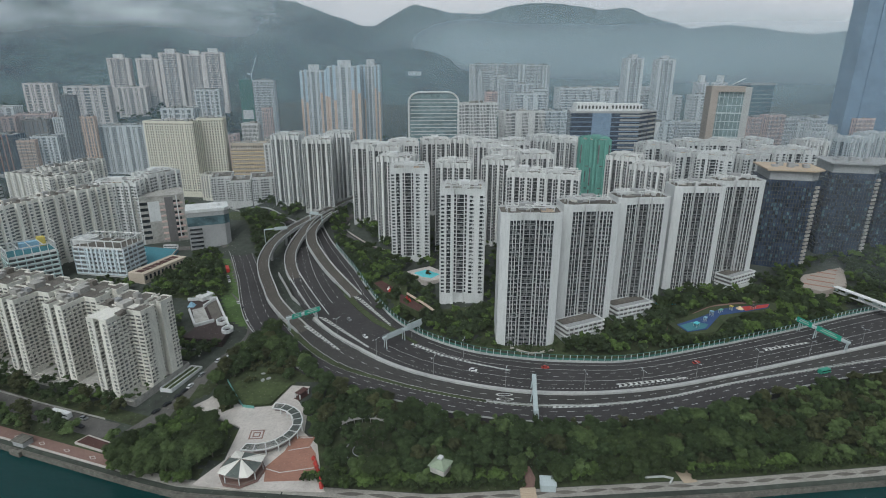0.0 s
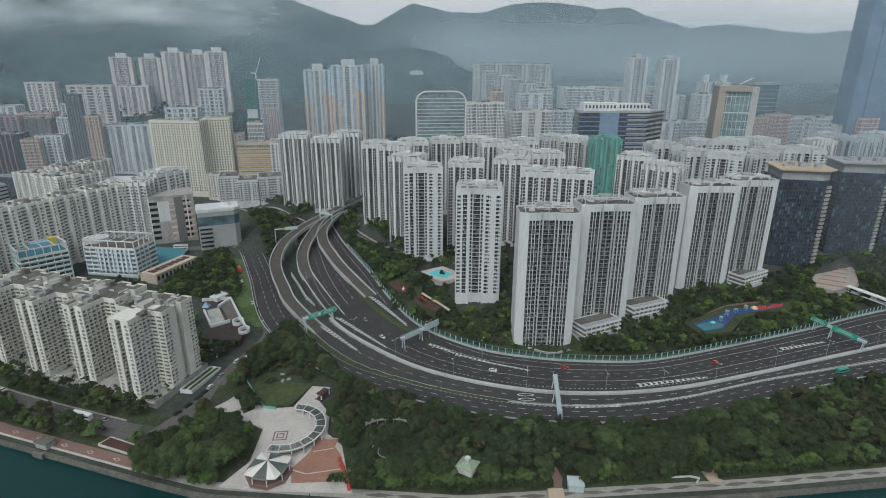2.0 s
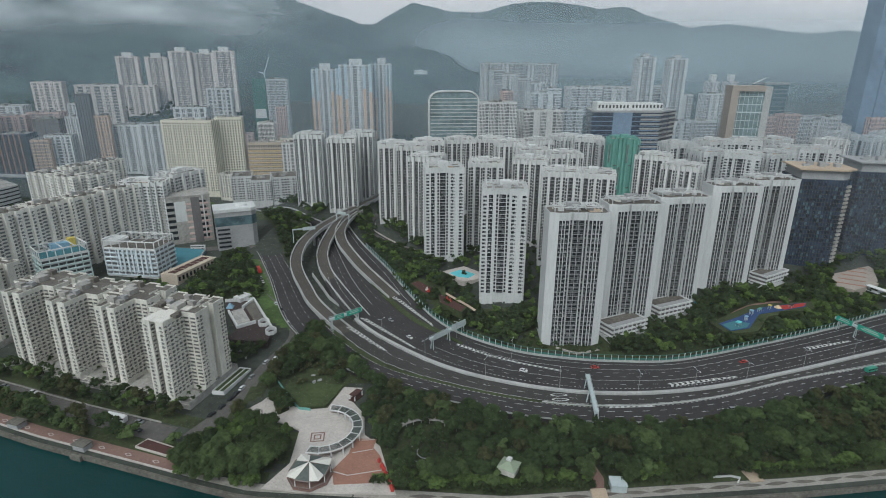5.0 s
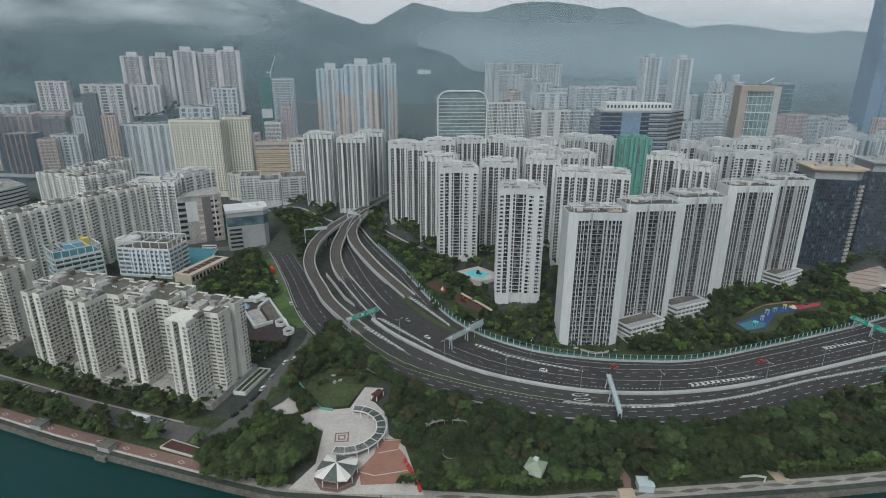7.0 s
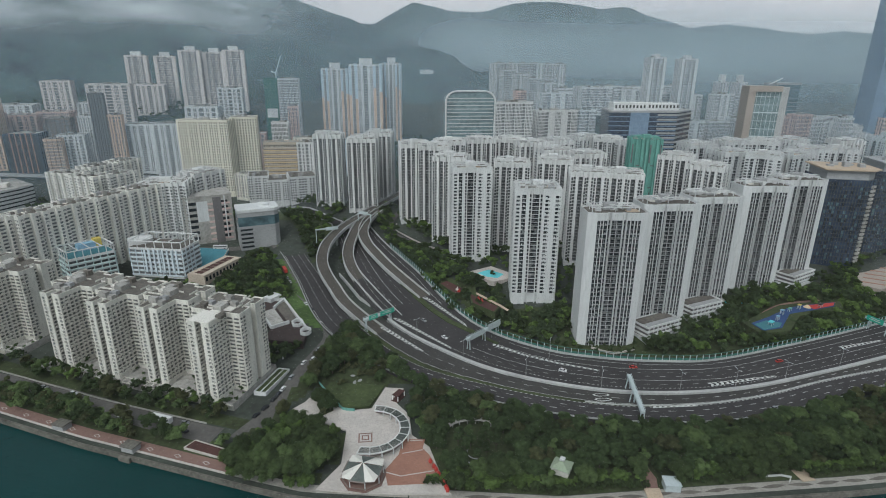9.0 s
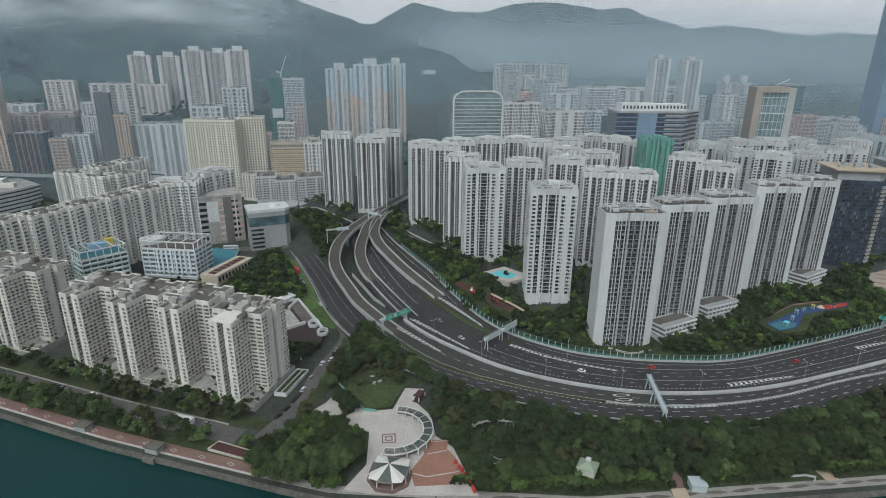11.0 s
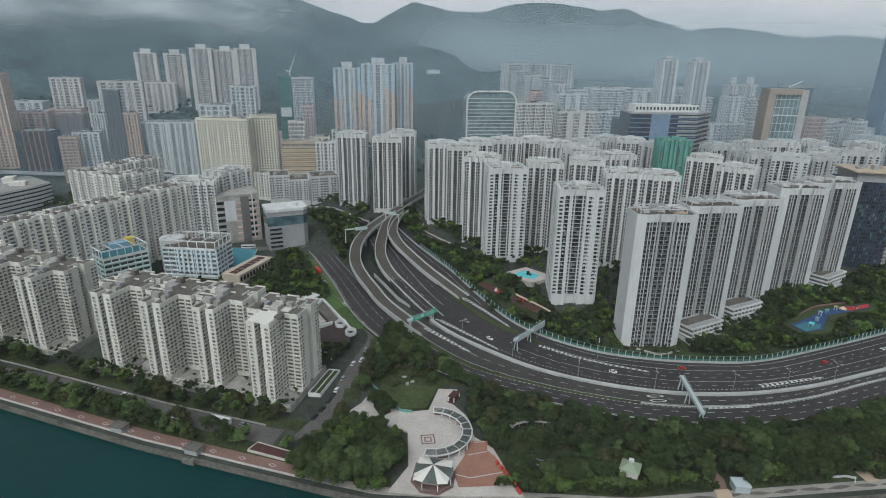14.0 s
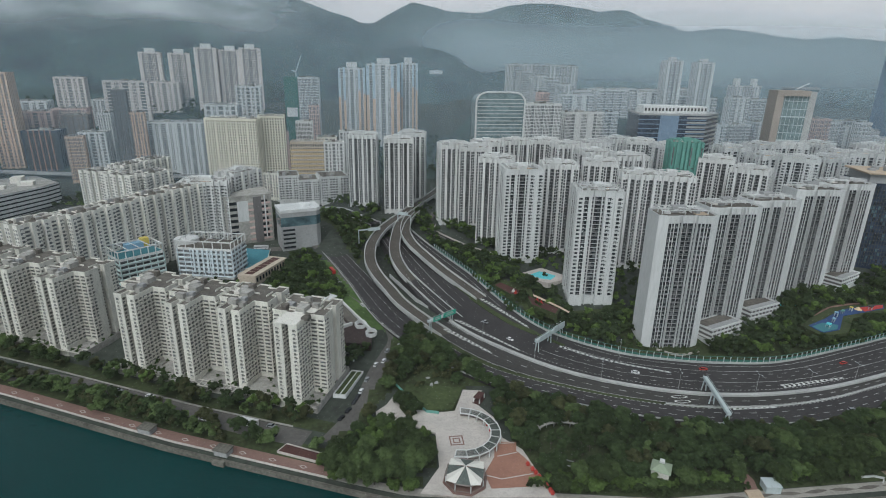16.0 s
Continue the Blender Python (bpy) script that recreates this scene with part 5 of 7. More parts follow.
over = lambda pts: [(x, y, DECK + 0.06 + rise(x, y)) for x, y in pts]
for w, pts in ((2.0, [(-75, 365), (-64.5, 348.5)]), (4.2, [(-64.5, 348.5), (-53, 332), (-41, 317.5), (-27, 305.5)]), (2.4, [(-27, 305.5), (-13, 291.5)])):
    g.wall(over(pts), w, 0.35, 2.0)
part("verge", g, M_SOIL, road)
marks = Geo()


def along(path, on, off, width, start=0.0, stop=1e9):
    """Dashes of road paint along a path."""
    s, nxt = 0.0, start
    for p, q in zip(path, path[1:]):
        a, b = Vector(p), Vector(q)
        length = (b - a).length
        if length < 1e-6:
            continue
        d = (b - a) / length
        n = Vector((-d.y, d.x, 0)) * width / 2
        while nxt < s + length and nxt < stop:
            t0, t1 = nxt - s, min(nxt - s + on, length + on)
            c, e = a + d * t0, a + d * t1
            z = Vector((0, 0, 0.03))
            marks.face(tuple(c - n + z), tuple(e - n + z), tuple(e + n + z), tuple(c + n + z))
            nxt += on + off
        s += length


for k, on, off, w in ((0.085, 12, 0, 0.17), (0.25, 12, 0, 0.2), (0.36, 3, 6, 0.16), (0.48, 3, 6, 0.16), (0.60, 12, 0, 0.2), (0.72, 3, 6, 0.16), (0.84, 1.2, 1.2, 0.24), (0.94, 12, 0, 0.16)):
    along(between(far, mid, k, DECK), on, off, w)
for k, on, off, w in ((0.06, 12, 0, 0.2), (0.44, 4, 5, 0.2), (0.82, 12, 0, 0.22)):
    along(between(mid, grn, k, DECK - 0.02, 0.35 * (1 - k))[3 * PER:], on, off, w)
for k, on, off, w in ((0.03, 1.5, 1.2, 0.3), (0.30, 4, 5, 0.2), (0.62, 4, 5, 0.2), (0.93, 12, 0, 0.2)):
    along(between(grn, near, k, DECK - 0.05, 0.0), on, off, w)


def chevrons(p, q, wide0, wide1, n):
    """A painted hatched nose from p to q."""
    p, q = Vector((*p, DECK + 0.04 + rise(*p))), Vector((*q, DECK + 0.04 + rise(*q)))
    d = (q - p).normalized()
    m = Vector((-d.y, d.x, 0))
    step = (q - p).length / n
    for i in range(n):
        w = (wide0 + (wide1 - wide0) * i / n) / 2
        c = p + d * step * i
        for sgn in (-1, 1):
            a, b = c + d * w * 0.8, c + m * w * sgn
            t = d * step * 0.5
            pts = [a, b, b + t, a + t]
            marks.face(*[tuple(v) for v in (pts if sgn < 0 else pts[::-1])])
    for sgn in (-1, 1):
        a, b = p + m * wide0 / 2 * sgn, q + m * wide1 / 2 * sgn
        marks.face(tuple(a), tuple(b), tuple(b + m * 0.3 * sgn), tuple(a + m * 0.3 * sgn))


chevrons((-59, 349), (-29, 311), 2.6, 0.8, 17)
chevrons((-77.2, 321.5), (-41, 285.6), 2.4, 0.6, 18)
chevrons((-85, 311), (-58, 282), 2.8, 0.6, 12)
chevrons((97, 250), (139, 259), 2.6, 0.6, 13)
chevrons((58, 230.5), (82, 231.5), 2.2, 0.6, 8)
chevrons((199, 291), (233, 301), 2.2, 0.8, 10)
chevrons((-16, 291), (2, 278.6), 1.5, 1.1, 8)
chevrons((2, 278.6), (20.5, 270), 1.1, 0.9, 7)
chevrons((20.5, 270), (41, 263), 0.9, 0.7, 7)
for y in (236, 240):
    for i in range(14):
        t0, t1 = 2 * math.pi * i / 14, 2 * math.pi * (i + 1) / 14
        f = lambda t, r: (35 + 4.6 * r * math.cos(t), y + 1.15 * r * math.sin(t), DECK + 0.05)
        marks.face(f(t0, 0.75), f(t1, 0.75), f(t1, 1), f(t0, 1))
part("road_marking", marks, M_LINE, road, kind="stuff")

# barriers
for nm, path, w, h in (("barrier", between(far, mid, 1.0, DECK)[int(3.05 * PER):], 1.9, 1.15), ("barrier", between(grn, mid, 0.04, DECK)[6 * PER:], 0.5, 0.5), ("barrier", between(far, mid, -0.015, DECK), 0.7, 1.1), ("barrier", between(grn, near, 1.01, DECK - 0.05, 0.0), 0.3, 0.7)):
    g = Geo()
    g.wall(path, w, h, 0.1)
    solid(nm, g, M_BARRIER, "weathered pale concrete road barrier", "barrier", kind="structure")
g = Geo()
g.wall([(-123.3, 386.9, 12.5), (-113.3, 368.3, 11.5), (-103.6, 349.5, 10.5), (-90.3, 332.1, 9.3)], 0.6, 1.3, 1.5)
solid("barrier", g, M_BARRIER, "weathered pale retaining wall between the ramps", "barrier", kind="structure")
# noise barrier of posts and green panels
fence = thing("fence", "green noise barrier of posts and panels along the highway", "fence", kind="structure")
post, pane = Geo(), Geo()
post.box(0, 0, 0, 0.3, 0.45, 3.5)
pane.box(0, 0, 0.3, 3.7, 0.10, 1.3)
rail = Geo()
rail.box(0, 0, 3.35, 4.0, 0.22, 0.22)
post_m, pane_m, rail_m = post.mesh("post", M_STEEL), pane.mesh("panel", M_FENCE), rail.mesh("rail", M_FENCE)
s, nxt = 0.0, 70.0
line = between(far, mid, -0.018, DECK + 1.0)
for p, q in zip(line, line[1:]):
    a, b = Vector(p), Vector(q)
    length = (b - a).length
    while nxt < s + length and nxt < 590:
        c = a + (b - a) * ((nxt - s) / length)
        yaw = math.degrees(math.atan2(b.y - a.y, b.x - a.x))
        for nm, me, off in (("post", post_m, 0), ("panel", pane_m, 2.0), ("rail", rail_m, 2.0)):
            o = part(nm, me, None, fence)
            o.matrix_basis = pose(c.x, c.y, c.z, 0, 0, yaw) @ pose(off, 0, 0)
        nxt += 4.0
    s += length

# fly-over ramps
RAMPS = [[(-84, 304, 8.3), (-99, 322, 10), (-113, 341, 12), (-122, 359, 13.7), (-132, 380, 15.6), (-138.5, 399, 17.5), (-141, 418, 19.5), (-140.5, 437, 21.5), (-135, 465, 23.5), (-127, 486, 25), (-117, 510, 26), (-104, 545, 26.5), (-88, 585, 27), (-70, 640, 27), (-55, 700, 27)],
         [(-76, 322, 9), (-88, 341, 11.6), (-101.5, 364, 14.5), (-112.5, 385, 17), (-119.5, 408, 19.4), (-121.5, 428, 21.4), (-121.3, 448, 23), (-120, 470, 24.6), (-117, 490, 25.4), (-110, 515, 26.15)],
         [(-58, 347, 13.25), (-60, 350, 13.7), (-72, 367, 16.4), (-85, 387, 19), (-97.5, 410, 21.6), (-107, 431, 23.2), (-113, 455, 24.4), (-113.5, 477, 25.2), (-111, 500, 25.8), (-105, 520, 26.3)]]
for i, c in enumerate(RAMPS):
    path = smooth(c, 8)
    ob = thing("flyover", "pale concrete fly-over ramp with parapets", "flyover", kind="structure")
    top, lw, rw = Geo(), Geo(), Geo()
    lefts, rights = [], []
    for j, p in enumerate(path):
        a, b = path[max(j - 1, 0)], path[min(j + 1, len(path) - 1)]
        d = (b - a).normalized()
        n = Vector((-d.y, d.x, 0)).normalized() * 4.2
        lefts.append(p - n)
        rights.append(p + n)
    dn = Vector((0, 0, 1.8))
    top.strip([tuple(p) for p in lefts], [tuple(p) for p in rights])
    top.strip([tuple(p - dn) for p in rights], [tuple(p - dn) for p in lefts])
    top.strip([tuple(p - dn) for p in lefts], [tuple(p) for p in lefts])
    top.strip([tuple(p) for p in rights], [tuple(p - dn) for p in rights])
    part("deck", top, M_RAMP, ob)
    lw.wall([tuple(p) for p in lefts], 0.6, 1.2, 1.9)
    part("parapet", lw, M_BARRIER, ob)
    rw.wall([tuple(p) for p in rights], 0.6, 1.2, 1.9)
    part("parapet", rw, M_BARRIER, ob)
    for p in path[26::9]:
        q = Geo()
        q.rod((p.x, p.y, 4), (p.x, p.y, p.z - 1.5), 1.1, 1.1, 10)
        part("column", q, M_GREY, ob)

# sign gantries
def gantry(feet, top0, top1, z, signs, label):
    ob = thing("sign_gantry", label, "sign gantry")
    a, b = Vector((*top0, z)), Vector((*top1, z))
    d = (b - a).normalized()
    n = Vector((-d.y, d.x, 0))
    for x, y in feet:
        for k in (-0.9, 0.9):
            q = Geo()
            q.rod((x + n.x * k * 1.3, y + n.y * k * 1.3, DECK - 0.3), (x + n.x * k * 0.6, y + n.y * k * 0.6, z), 0.32, 0.28, 8)
            part("leg", q, M_STEEL, ob)
    q = Geo()
    yaw = math.degrees(math.atan2(d.y, d.x))
    c = (a + b) / 2
    q.box(c.x, c.y, z - 0.4, (b - a).length + 1, 2.0, 1.3, yaw)
    part("beam", q, M_STEEL, ob)
    q = Geo()
    for sgn in (-1, 1):
        e = c + n * sgn * 1.05
        q.box(e.x, e.y, z + 1.5, (b - a).length + 1, 0.12, 0.12, yaw)
    part("handrail", q, M_STEEL, ob)
    for t0, t1, h, mat in signs:
        e = a + (b - a) * (t0 + t1) / 2 - n * 1.3
        q = Geo()
        q.box(e.x, e.y, z - 0.6, (b - a).length * (t1 - t0), 0.25, h, yaw)
        sg = part("sign_face", q, mat, ob)
        if mat is M_SIGN:
            q = Geo()
            for r in range(2):
                f = e - n * 0.16
                q.box(f.x, f.y, z + 0.5 + 1.1 * r, (b - a).length * (t1 - t0) * (0.7 - 0.15 * r), 0.03, 0.4, yaw)
            part("lettering_bar", q, M_LINE, sg)


gantry([(-94, 306), (-80, 321)], (-95, 307), (-78, 322), 15.0, [(0.12, 0.4, 3.2, M_SIGN), (0.5, 0.98, 3.2, M_SIGN)], "steel sign gantry with two green direction signs")
gantry([(-31, 285), (-21, 296), (-12, 304)], (-32, 284), (-11, 305), 15.0, [(0.05, 0.45, 3.4, M_STEEL), (0.58, 0.98, 4.4, M_STEEL)], "steel sign gantry seen with blank grey sign backs")
gantry([(51, 246), (49, 234), (48, 218)], (51, 247), (47, 216), 15.0, [], "pale steel sign gantry spanning the slip lanes")
gantry([(236, 317), (240, 307), (247, 289)], (235, 319), (247, 288), 15.0, [(0.02, 0.32, 3.4, M_SIGN), (0.42, 0.88, 3.4, M_SIGN)], "pale steel sign gantry with two green signs")

portal = thing("sign_gantry", "pale boxed sign portal where the fly-overs join", "sign gantry", pose(-115, 484, 25.4, 0, 0, -24))
for k in (-6.6, 6.6):
    q = Geo()
    q.box(k, 0, -0.3, 0.7, 0.7, 7.2)
    part("leg", q, M_STEEL, portal)
q = Geo()
q.box(0, 0, 6.6, 14.2, 1.0, 0.8)
part("beam", q, M_STEEL, portal)
q = Geo()
q.box(-0.8, -0.7, 6.9, 9.6, 0.3, 2.7)
part("sign_back", q, M_STEEL, portal)
side_sign = thing("sign_gantry", "pale cantilever sign gantry beside the fly-over", "sign gantry", pose(-152, 453, 18, 0, 0, 24))
q = Geo()
q.rod((-1.5, 0, -6), (-1.5, 0, 9), 0.4, 0.3, 8)
part("leg", q, M_STEEL, side_sign)
q = Geo()
q.box(8, 0, 8.2, 20, 0.9, 1.0)
part("beam", q, M_STEEL, side_sign)
q = Geo()
q.box(12.5, -0.7, 7.2, 11, 0.25, 3.0)
part("sign_back", q, M_STEEL, side_sign)

# lamp posts on the median
def lamp_post():
    ob = thing("street_lamp", "tall thin grey highway lamp post with twin arms", "street lamp", group="lamps on the median")
    q = Geo()
    q.rod((0, 0, 0), (0, 0, 11.5), 0.11, 0.06, 6)
    part("pole", q, M_GREY, ob)
    for k in (-1, 1):
        q = Geo()
        q.rod((0, 0, 11.3), (0, 1.8 * k, 11.9), 0.07, 0.06, 5)
        arm = part("arm", q, M_STEEL, ob)
        q = Geo()
        q.box(0, 2.1 * k, 11.8, 0.3, 0.9, 0.16)
        part("lamp_head", q, M_PALE, arm)
    return ob


lamp = lamp_post()
lamp.matrix_basis = pose(77, 242, DECK + 1, 0, 0, 5)
for x, y, yaw in ((108, 245, 10), (140, 253, 18), (181, 267.5, 20), (219, 280, 20), (36, 244, -10), (-2, 254.5, -25), (-35, 273, -40), (-62, 298, -48), (-16, 297, -45), (15, 275, -20), (262, 296, 20), (305, 310, 18)):
    copy_thing(lamp, pose(x, y, DECK + 0.9 + rise(x, y), 0, 0, yaw))

# streets at ground level
def street(path, width, mat, label, z=0.12):
    p = smooth(path, 8)
    a, b = [], []
    for j, q in enumerate(p):
        u, v = p[max(j - 1, 0)], p[min(j + 1, len(p) - 1)]
        d = (v - u).normalized()
        n = Vector((-d.y, d.x, 0)) * width / 2
        a.append((q.x - n.x, q.y - n.y, land(q.x, q.y) + z))
        b.append((q.x + n.x, q.y + n.y, land(q.x, q.y) + z))
    g = Geo()
    g.strip(a, b)
    g.strip([(x, y, h - 0.6) for x, y, h in a], a)
    g.strip(b, [(x, y, h - 0.6) for x, y, h in b])
    return solid("road", g, mat, label, "road", kind="structure")


street([(-420, 292), (-340, 268), (-272, 251), (-228, 236.5), (-182, 219.5), (-152, 210.5)], 11, M_STREET, "two-lane waterfront street with parked cars")
SIDE_STREET = [(-142, 208), (-137.5, 217), (-133.5, 225), (-129.5, 236), (-127, 251), (-124, 266), (-119, 283), (-115.5, 300), (-120, 318), (-131, 340), (-148, 365), (-162, 393), (-173, 417), (-185, 450), (-205, 480), (-240, 525)]
street(SIDE_STREET, 9, M_STREET, "narrow side street lined with trees", 0.2)
street([(-300, 455), (-240, 452), (-202, 462)], 10, M_STREET, "short street behind the school", 0.28)
street([(-268, 628), (-240, 600), (-207.5, 569), (-183, 544), (-157, 512), (-142, 496)], 11, M_ASPHALT, "dark road below the tenements", 0.3)
for side in (-5.8, 5.8):
    g = Geo()
    pts = smooth([(-268 + side * 0.7, 628 + side * 0.7), (-240 + side * 0.7, 600 + side * 0.7), (-207.5 + side * 0.7, 569 + side * 0.7), (-183 + side * 0.75, 544 + side * 0.65), (-157 + side * 0.75, 512 + side * 0.65), (-142 + side * 0.75, 496 + side * 0.65)], 6)
    g.wall([(p.x, p.y, land(p.x, p.y) - 0.2) for p in pts], 0.5, 1.6, 1.0)
    solid("barrier", g, M_BARRIER, "weathered pale concrete road barrier", "barrier", kind="structure")
street([(-86, 540), (-92, 505), (-90, 480), (-78, 456), (-60, 432), (-38, 414), (-20, 404)], 5.5, M_STREET, "curving access road beside the white towers", 0.3)
g = Geo()
g.wall([(p.x, p.y, land(p.x, p.y)) for p in smooth([(-86, 497), (-86.5, 480), (-75, 459), (-58, 436), (-38, 418)], 6)], 0.4, 1.3)
solid("barrier", g, M_PAVE, "pale low wall of the curving access road", "barrier", kind="structure")
# footbridge
fb = thing("footbridge", "long covered white footbridge over the highway", "footbridge", kind="structure")
for z, sx, m, nm in ((13, 4.2, M_PALE, "deck"), (16.4, 5.0, M_WHITE, "roof")):
    q = Geo()
    q.wall([(296, 372, z), (312, 335, z), (345, 262, z)], sx, 0.5)
    part(nm, q, m, fb)
for t in range(14):
    x, y = 296 + 49 * t / 13, 372 - 110 * t / 13
    q = Geo()
    q.box(x, y, 13.4, 0.2, 3.8, 3.1, 24)
    part("frame", q, M_STEEL, fb)
for x, y in ((300, 364), (345, 262), (322, 312)):
    q = Geo()
    q.rod((x, y, 4), (x, y, 13), 0.8, 0.8, 10)
    part("column", q, M_GREY, fb)

# ---- waterfront, plaza and park ----
def sheet(name, poly, z, mat, label, category, kind="structure", deep=0.8, parent=None):
    g = Geo()
    g.prism(poly, z - deep, z)
    return solid(name, g, mat, label, category, kind=kind)


def shore_strip(x0, x1, a, b, z, step=6.0):
    n = max(2, int((x1 - x0) / step))
    xs = [x0 + (x1 - x0) * i / n for i in range(n + 1)]
    g = Geo()
    g.strip([(x, shore(x) + a, z) for x in xs], [(x, shore(x) + b, z) for x in xs])
    g.strip([(x, shore(x) + a, z - 6) for x in xs], [(x, shore(x) + a, z) for x in xs])
    return g


solid("sea_wall", shore_strip(-700, 620, -0.6, 3.0, 3.9), M_CONC, "weathered concrete sea wall stepping to the water", "sea wall", kind="structure")
solid("sea_wall", shore_strip(-700, 620, -1.8, -0.4, 1.4), M_CONC, "dark tide-stained foot of the sea wall", "sea wall", kind="structure")
solid("promenade", shore_strip(-700, -138, 2.6, 9.0, 4.62), M_BRICK, "red brick promenade with pale diamond patterns", "promenade", kind="structure")
solid("promenade", shore_strip(-62, 620, 2.6, 7.6, 4.62), M_PROM, "pale promenade paving along the park", "promenade", kind="structure")
solid("kerb", shore_strip(-700, -138, 2.4, 3.2, 5.0), M_PAVE, "pale concrete kerb at the water's edge", "kerb", kind="structure")
# pale diamonds in the brick
g = Geo()
for i in range(20):
    x = -150 - 14 * i
    y = shore(x) + 5.8
    for (ax, ay), (bx, by) in zip(((-1.9, 0), (0, 1.1), (1.9, 0), (0, -1.1)), ((0, 1.1), (1.9, 0), (0, -1.1), (-1.9, 0))):
        g.face((x + ax, y + ay - 0.3 * ax, 4.64), (x + bx, y + by - 0.3 * bx, 4.64), (x + bx * 0.7, y + by * 0.7 - 0.21 * bx, 4.64), (x + ax * 0.7, y + ay * 0.7 - 0.21 * ax, 4.64))
solid("paving_pattern", g, M_PAVE, "pale diamond outlines set in red paving", "paving", kind="stuff")
# dark lens-shaped bands in the pale promenade
g = Geo()
for i in range(40):
    x, tilt = -40 + 12.5 * i, 0.7 * (-1) ** i
    for k in range(6):
        t0, t1 = k / 6, (k + 1) / 6
        f = lambda t, o: (x + 12 * t, shore(x + 12 * t) + 5.0 + tilt * (t - 0.5) + o * 1.0 * math.sin(math.pi * t), 4.635)
        g.face(f(t0, -1), f(t1, -1), f(t1, 1), f(t0, 1))
solid("paving_pattern", g, M_ROOFDARK, "dark grey lens-shaped bands in the pale paving", "paving", kind="stuff")
solid("promenade", shore_strip(-137.5, -62.5, 2.6, 6.5, 4.74), M_PROM, "grey path between the brick promenade and the plaza", "promenade", kind="structure")
# planted bed on the brick promenade
sheet("planter", [(-163, 201.5), (-144, 195.0), (-141.5, 199.5), (-160, 206.5)], 5.3, M_MAROON, "raised bed with dark maroon soil and low rim", "planter", "")
g = Geo()
g.wall([(-163, 201.5, 4.6), (-144, 195.0, 4.6), (-141.5, 199.5, 4.6), (-160, 206.5, 4.6), (-163, 201.5, 4.6)], 0.5, 1.0)
solid("planter_rim", g, M_PAVE, "pale rim round the raised bed", "planter", kind="structure")
for x, y in ((-225, 215.5), (-186, 201)):
    ob = thing("kiosk", "small grey concrete landing kiosk on the sea wall", "kiosk", pose(x, y, 4.6, 0, 0, -18))
    q = Geo()
    q.box(0, 0, 0, 6.5, 4.5, 2.6)
    part("wall", q, M_GREY, ob)
    q = Geo()
    q.box(0, 0, 2.6, 7.3, 5.2, 0.35)
    part("roof", q, M_CONC, ob)
    q = Geo()
    q.box(0, -3.4, -3.4, 6, 2.4, 2.6)
    part("landing_step", q, M_CONC, ob)

# plaza
plaza = [(-122, 230), (-121, 219), (-107, 221), (-93, 214), (-92, 192), (-100, 177.5), (-84, 175.5), (-58, 175), (-45, 175), (-49, 186), (-54, 203), (-62, 211), (-64, 226), (-71, 236), (-67, 251), (-77, 251), (-83, 231), (-95, 229), (-106, 236), (-112, 248), (-117, 236)]
sheet("plaza", plaza, 5.25, M_PAVE, "pale stone plaza with worn joints", "plaza")
sheet("terrace", [(-66, 208), (-56, 208), (-57, 202), (-53.5, 197), (-49.5, 186), (-56, 180.5), (-71, 179.5), (-73, 188), (-67.5, 198)], 5.33, M_TERRACE, "orange-red brick terrace beside the pavilion", "terrace")
g = Geo()
for (x0, y0), (x1, y1) in (((-66, 198.5), (-57, 201)), ((-72.5, 187), (-66, 184.8)), ((-66, 184.8), (-52, 188)), ((-63, 207), (-57, 207.4))):
    d = math.hypot(x1 - x0, y1 - y0)
    g.box((x0 + x1) / 2, (y0 + y1) / 2, 5.33, d, 0.5, 0.05, math.degrees(math.atan2(y1 - y0, x1 - x0)))
motif = Geo()
for r, w in ((2.9, 0.6), (1.4, 0.6)):
    for k in range(4):
        t = math.pi / 2 * k + 0.1
        motif.box(-83.5 + r * math.cos(t), 209 + r * math.sin(t), 5.23 + 0.004 * k, w, 2 * r + w, 0.06, math.degrees(t))
solid("paving_motif", motif, M_BRICK, "brownish square motif set in the plaza paving", "paving", kind="structure")
solid("paving_pattern", g, M_PAVE, "tan lines and a square motif in the paving", "paving", kind="stuff")
sheet("lawn", [(-109, 247), (-96.5, 230.5), (-84, 232.5), (-78, 250), (-88, 270), (-103, 266)], 5.6, M_LAWN, "worn grass mound beside the plaza", "lawn")
sheet("lawn", [(-111, 242), (-105, 239.5), (-101.5, 229), (-106, 225), (-110.5, 233)], 5.45, M_SOIL, "small shrub bed in the plaza paving", "lawn")
for k, (x, y) in enumerate(((-96, 259), (-91.5, 254.5), (-94.2, 252.5))):
    q = Geo()
    q.prism([(1.3 * math.cos(1.05 * i + k) * (1 + 0.25 * math.sin(3 * i + k)), 0.9 * math.sin(1.05 * i + k)) for i in range(6)], -0.3, 0.5 + 0.12 * k)
    solid("stone", q, M_GREY, "pale stone lying on the grass mound", "stone").matrix_basis = pose(x, y, 5.6, 0, 0, 40 * k)
# green mesh hoarding round the lawn
g = Geo()
g.wall([(-113, 252, 5), (-104, 239, 5), (-97, 229.6, 5), (-91, 228.6, 5)], 0.25, 1.7)
solid("hoarding", g, M_GREENNET, "sagging green mesh hoarding round the lawn", "hoarding")

M_SLATS = material("dark_slatted_timber", (0.10, 0.115, 0.105), 0.8, 0.25, 1.2, 0.3)
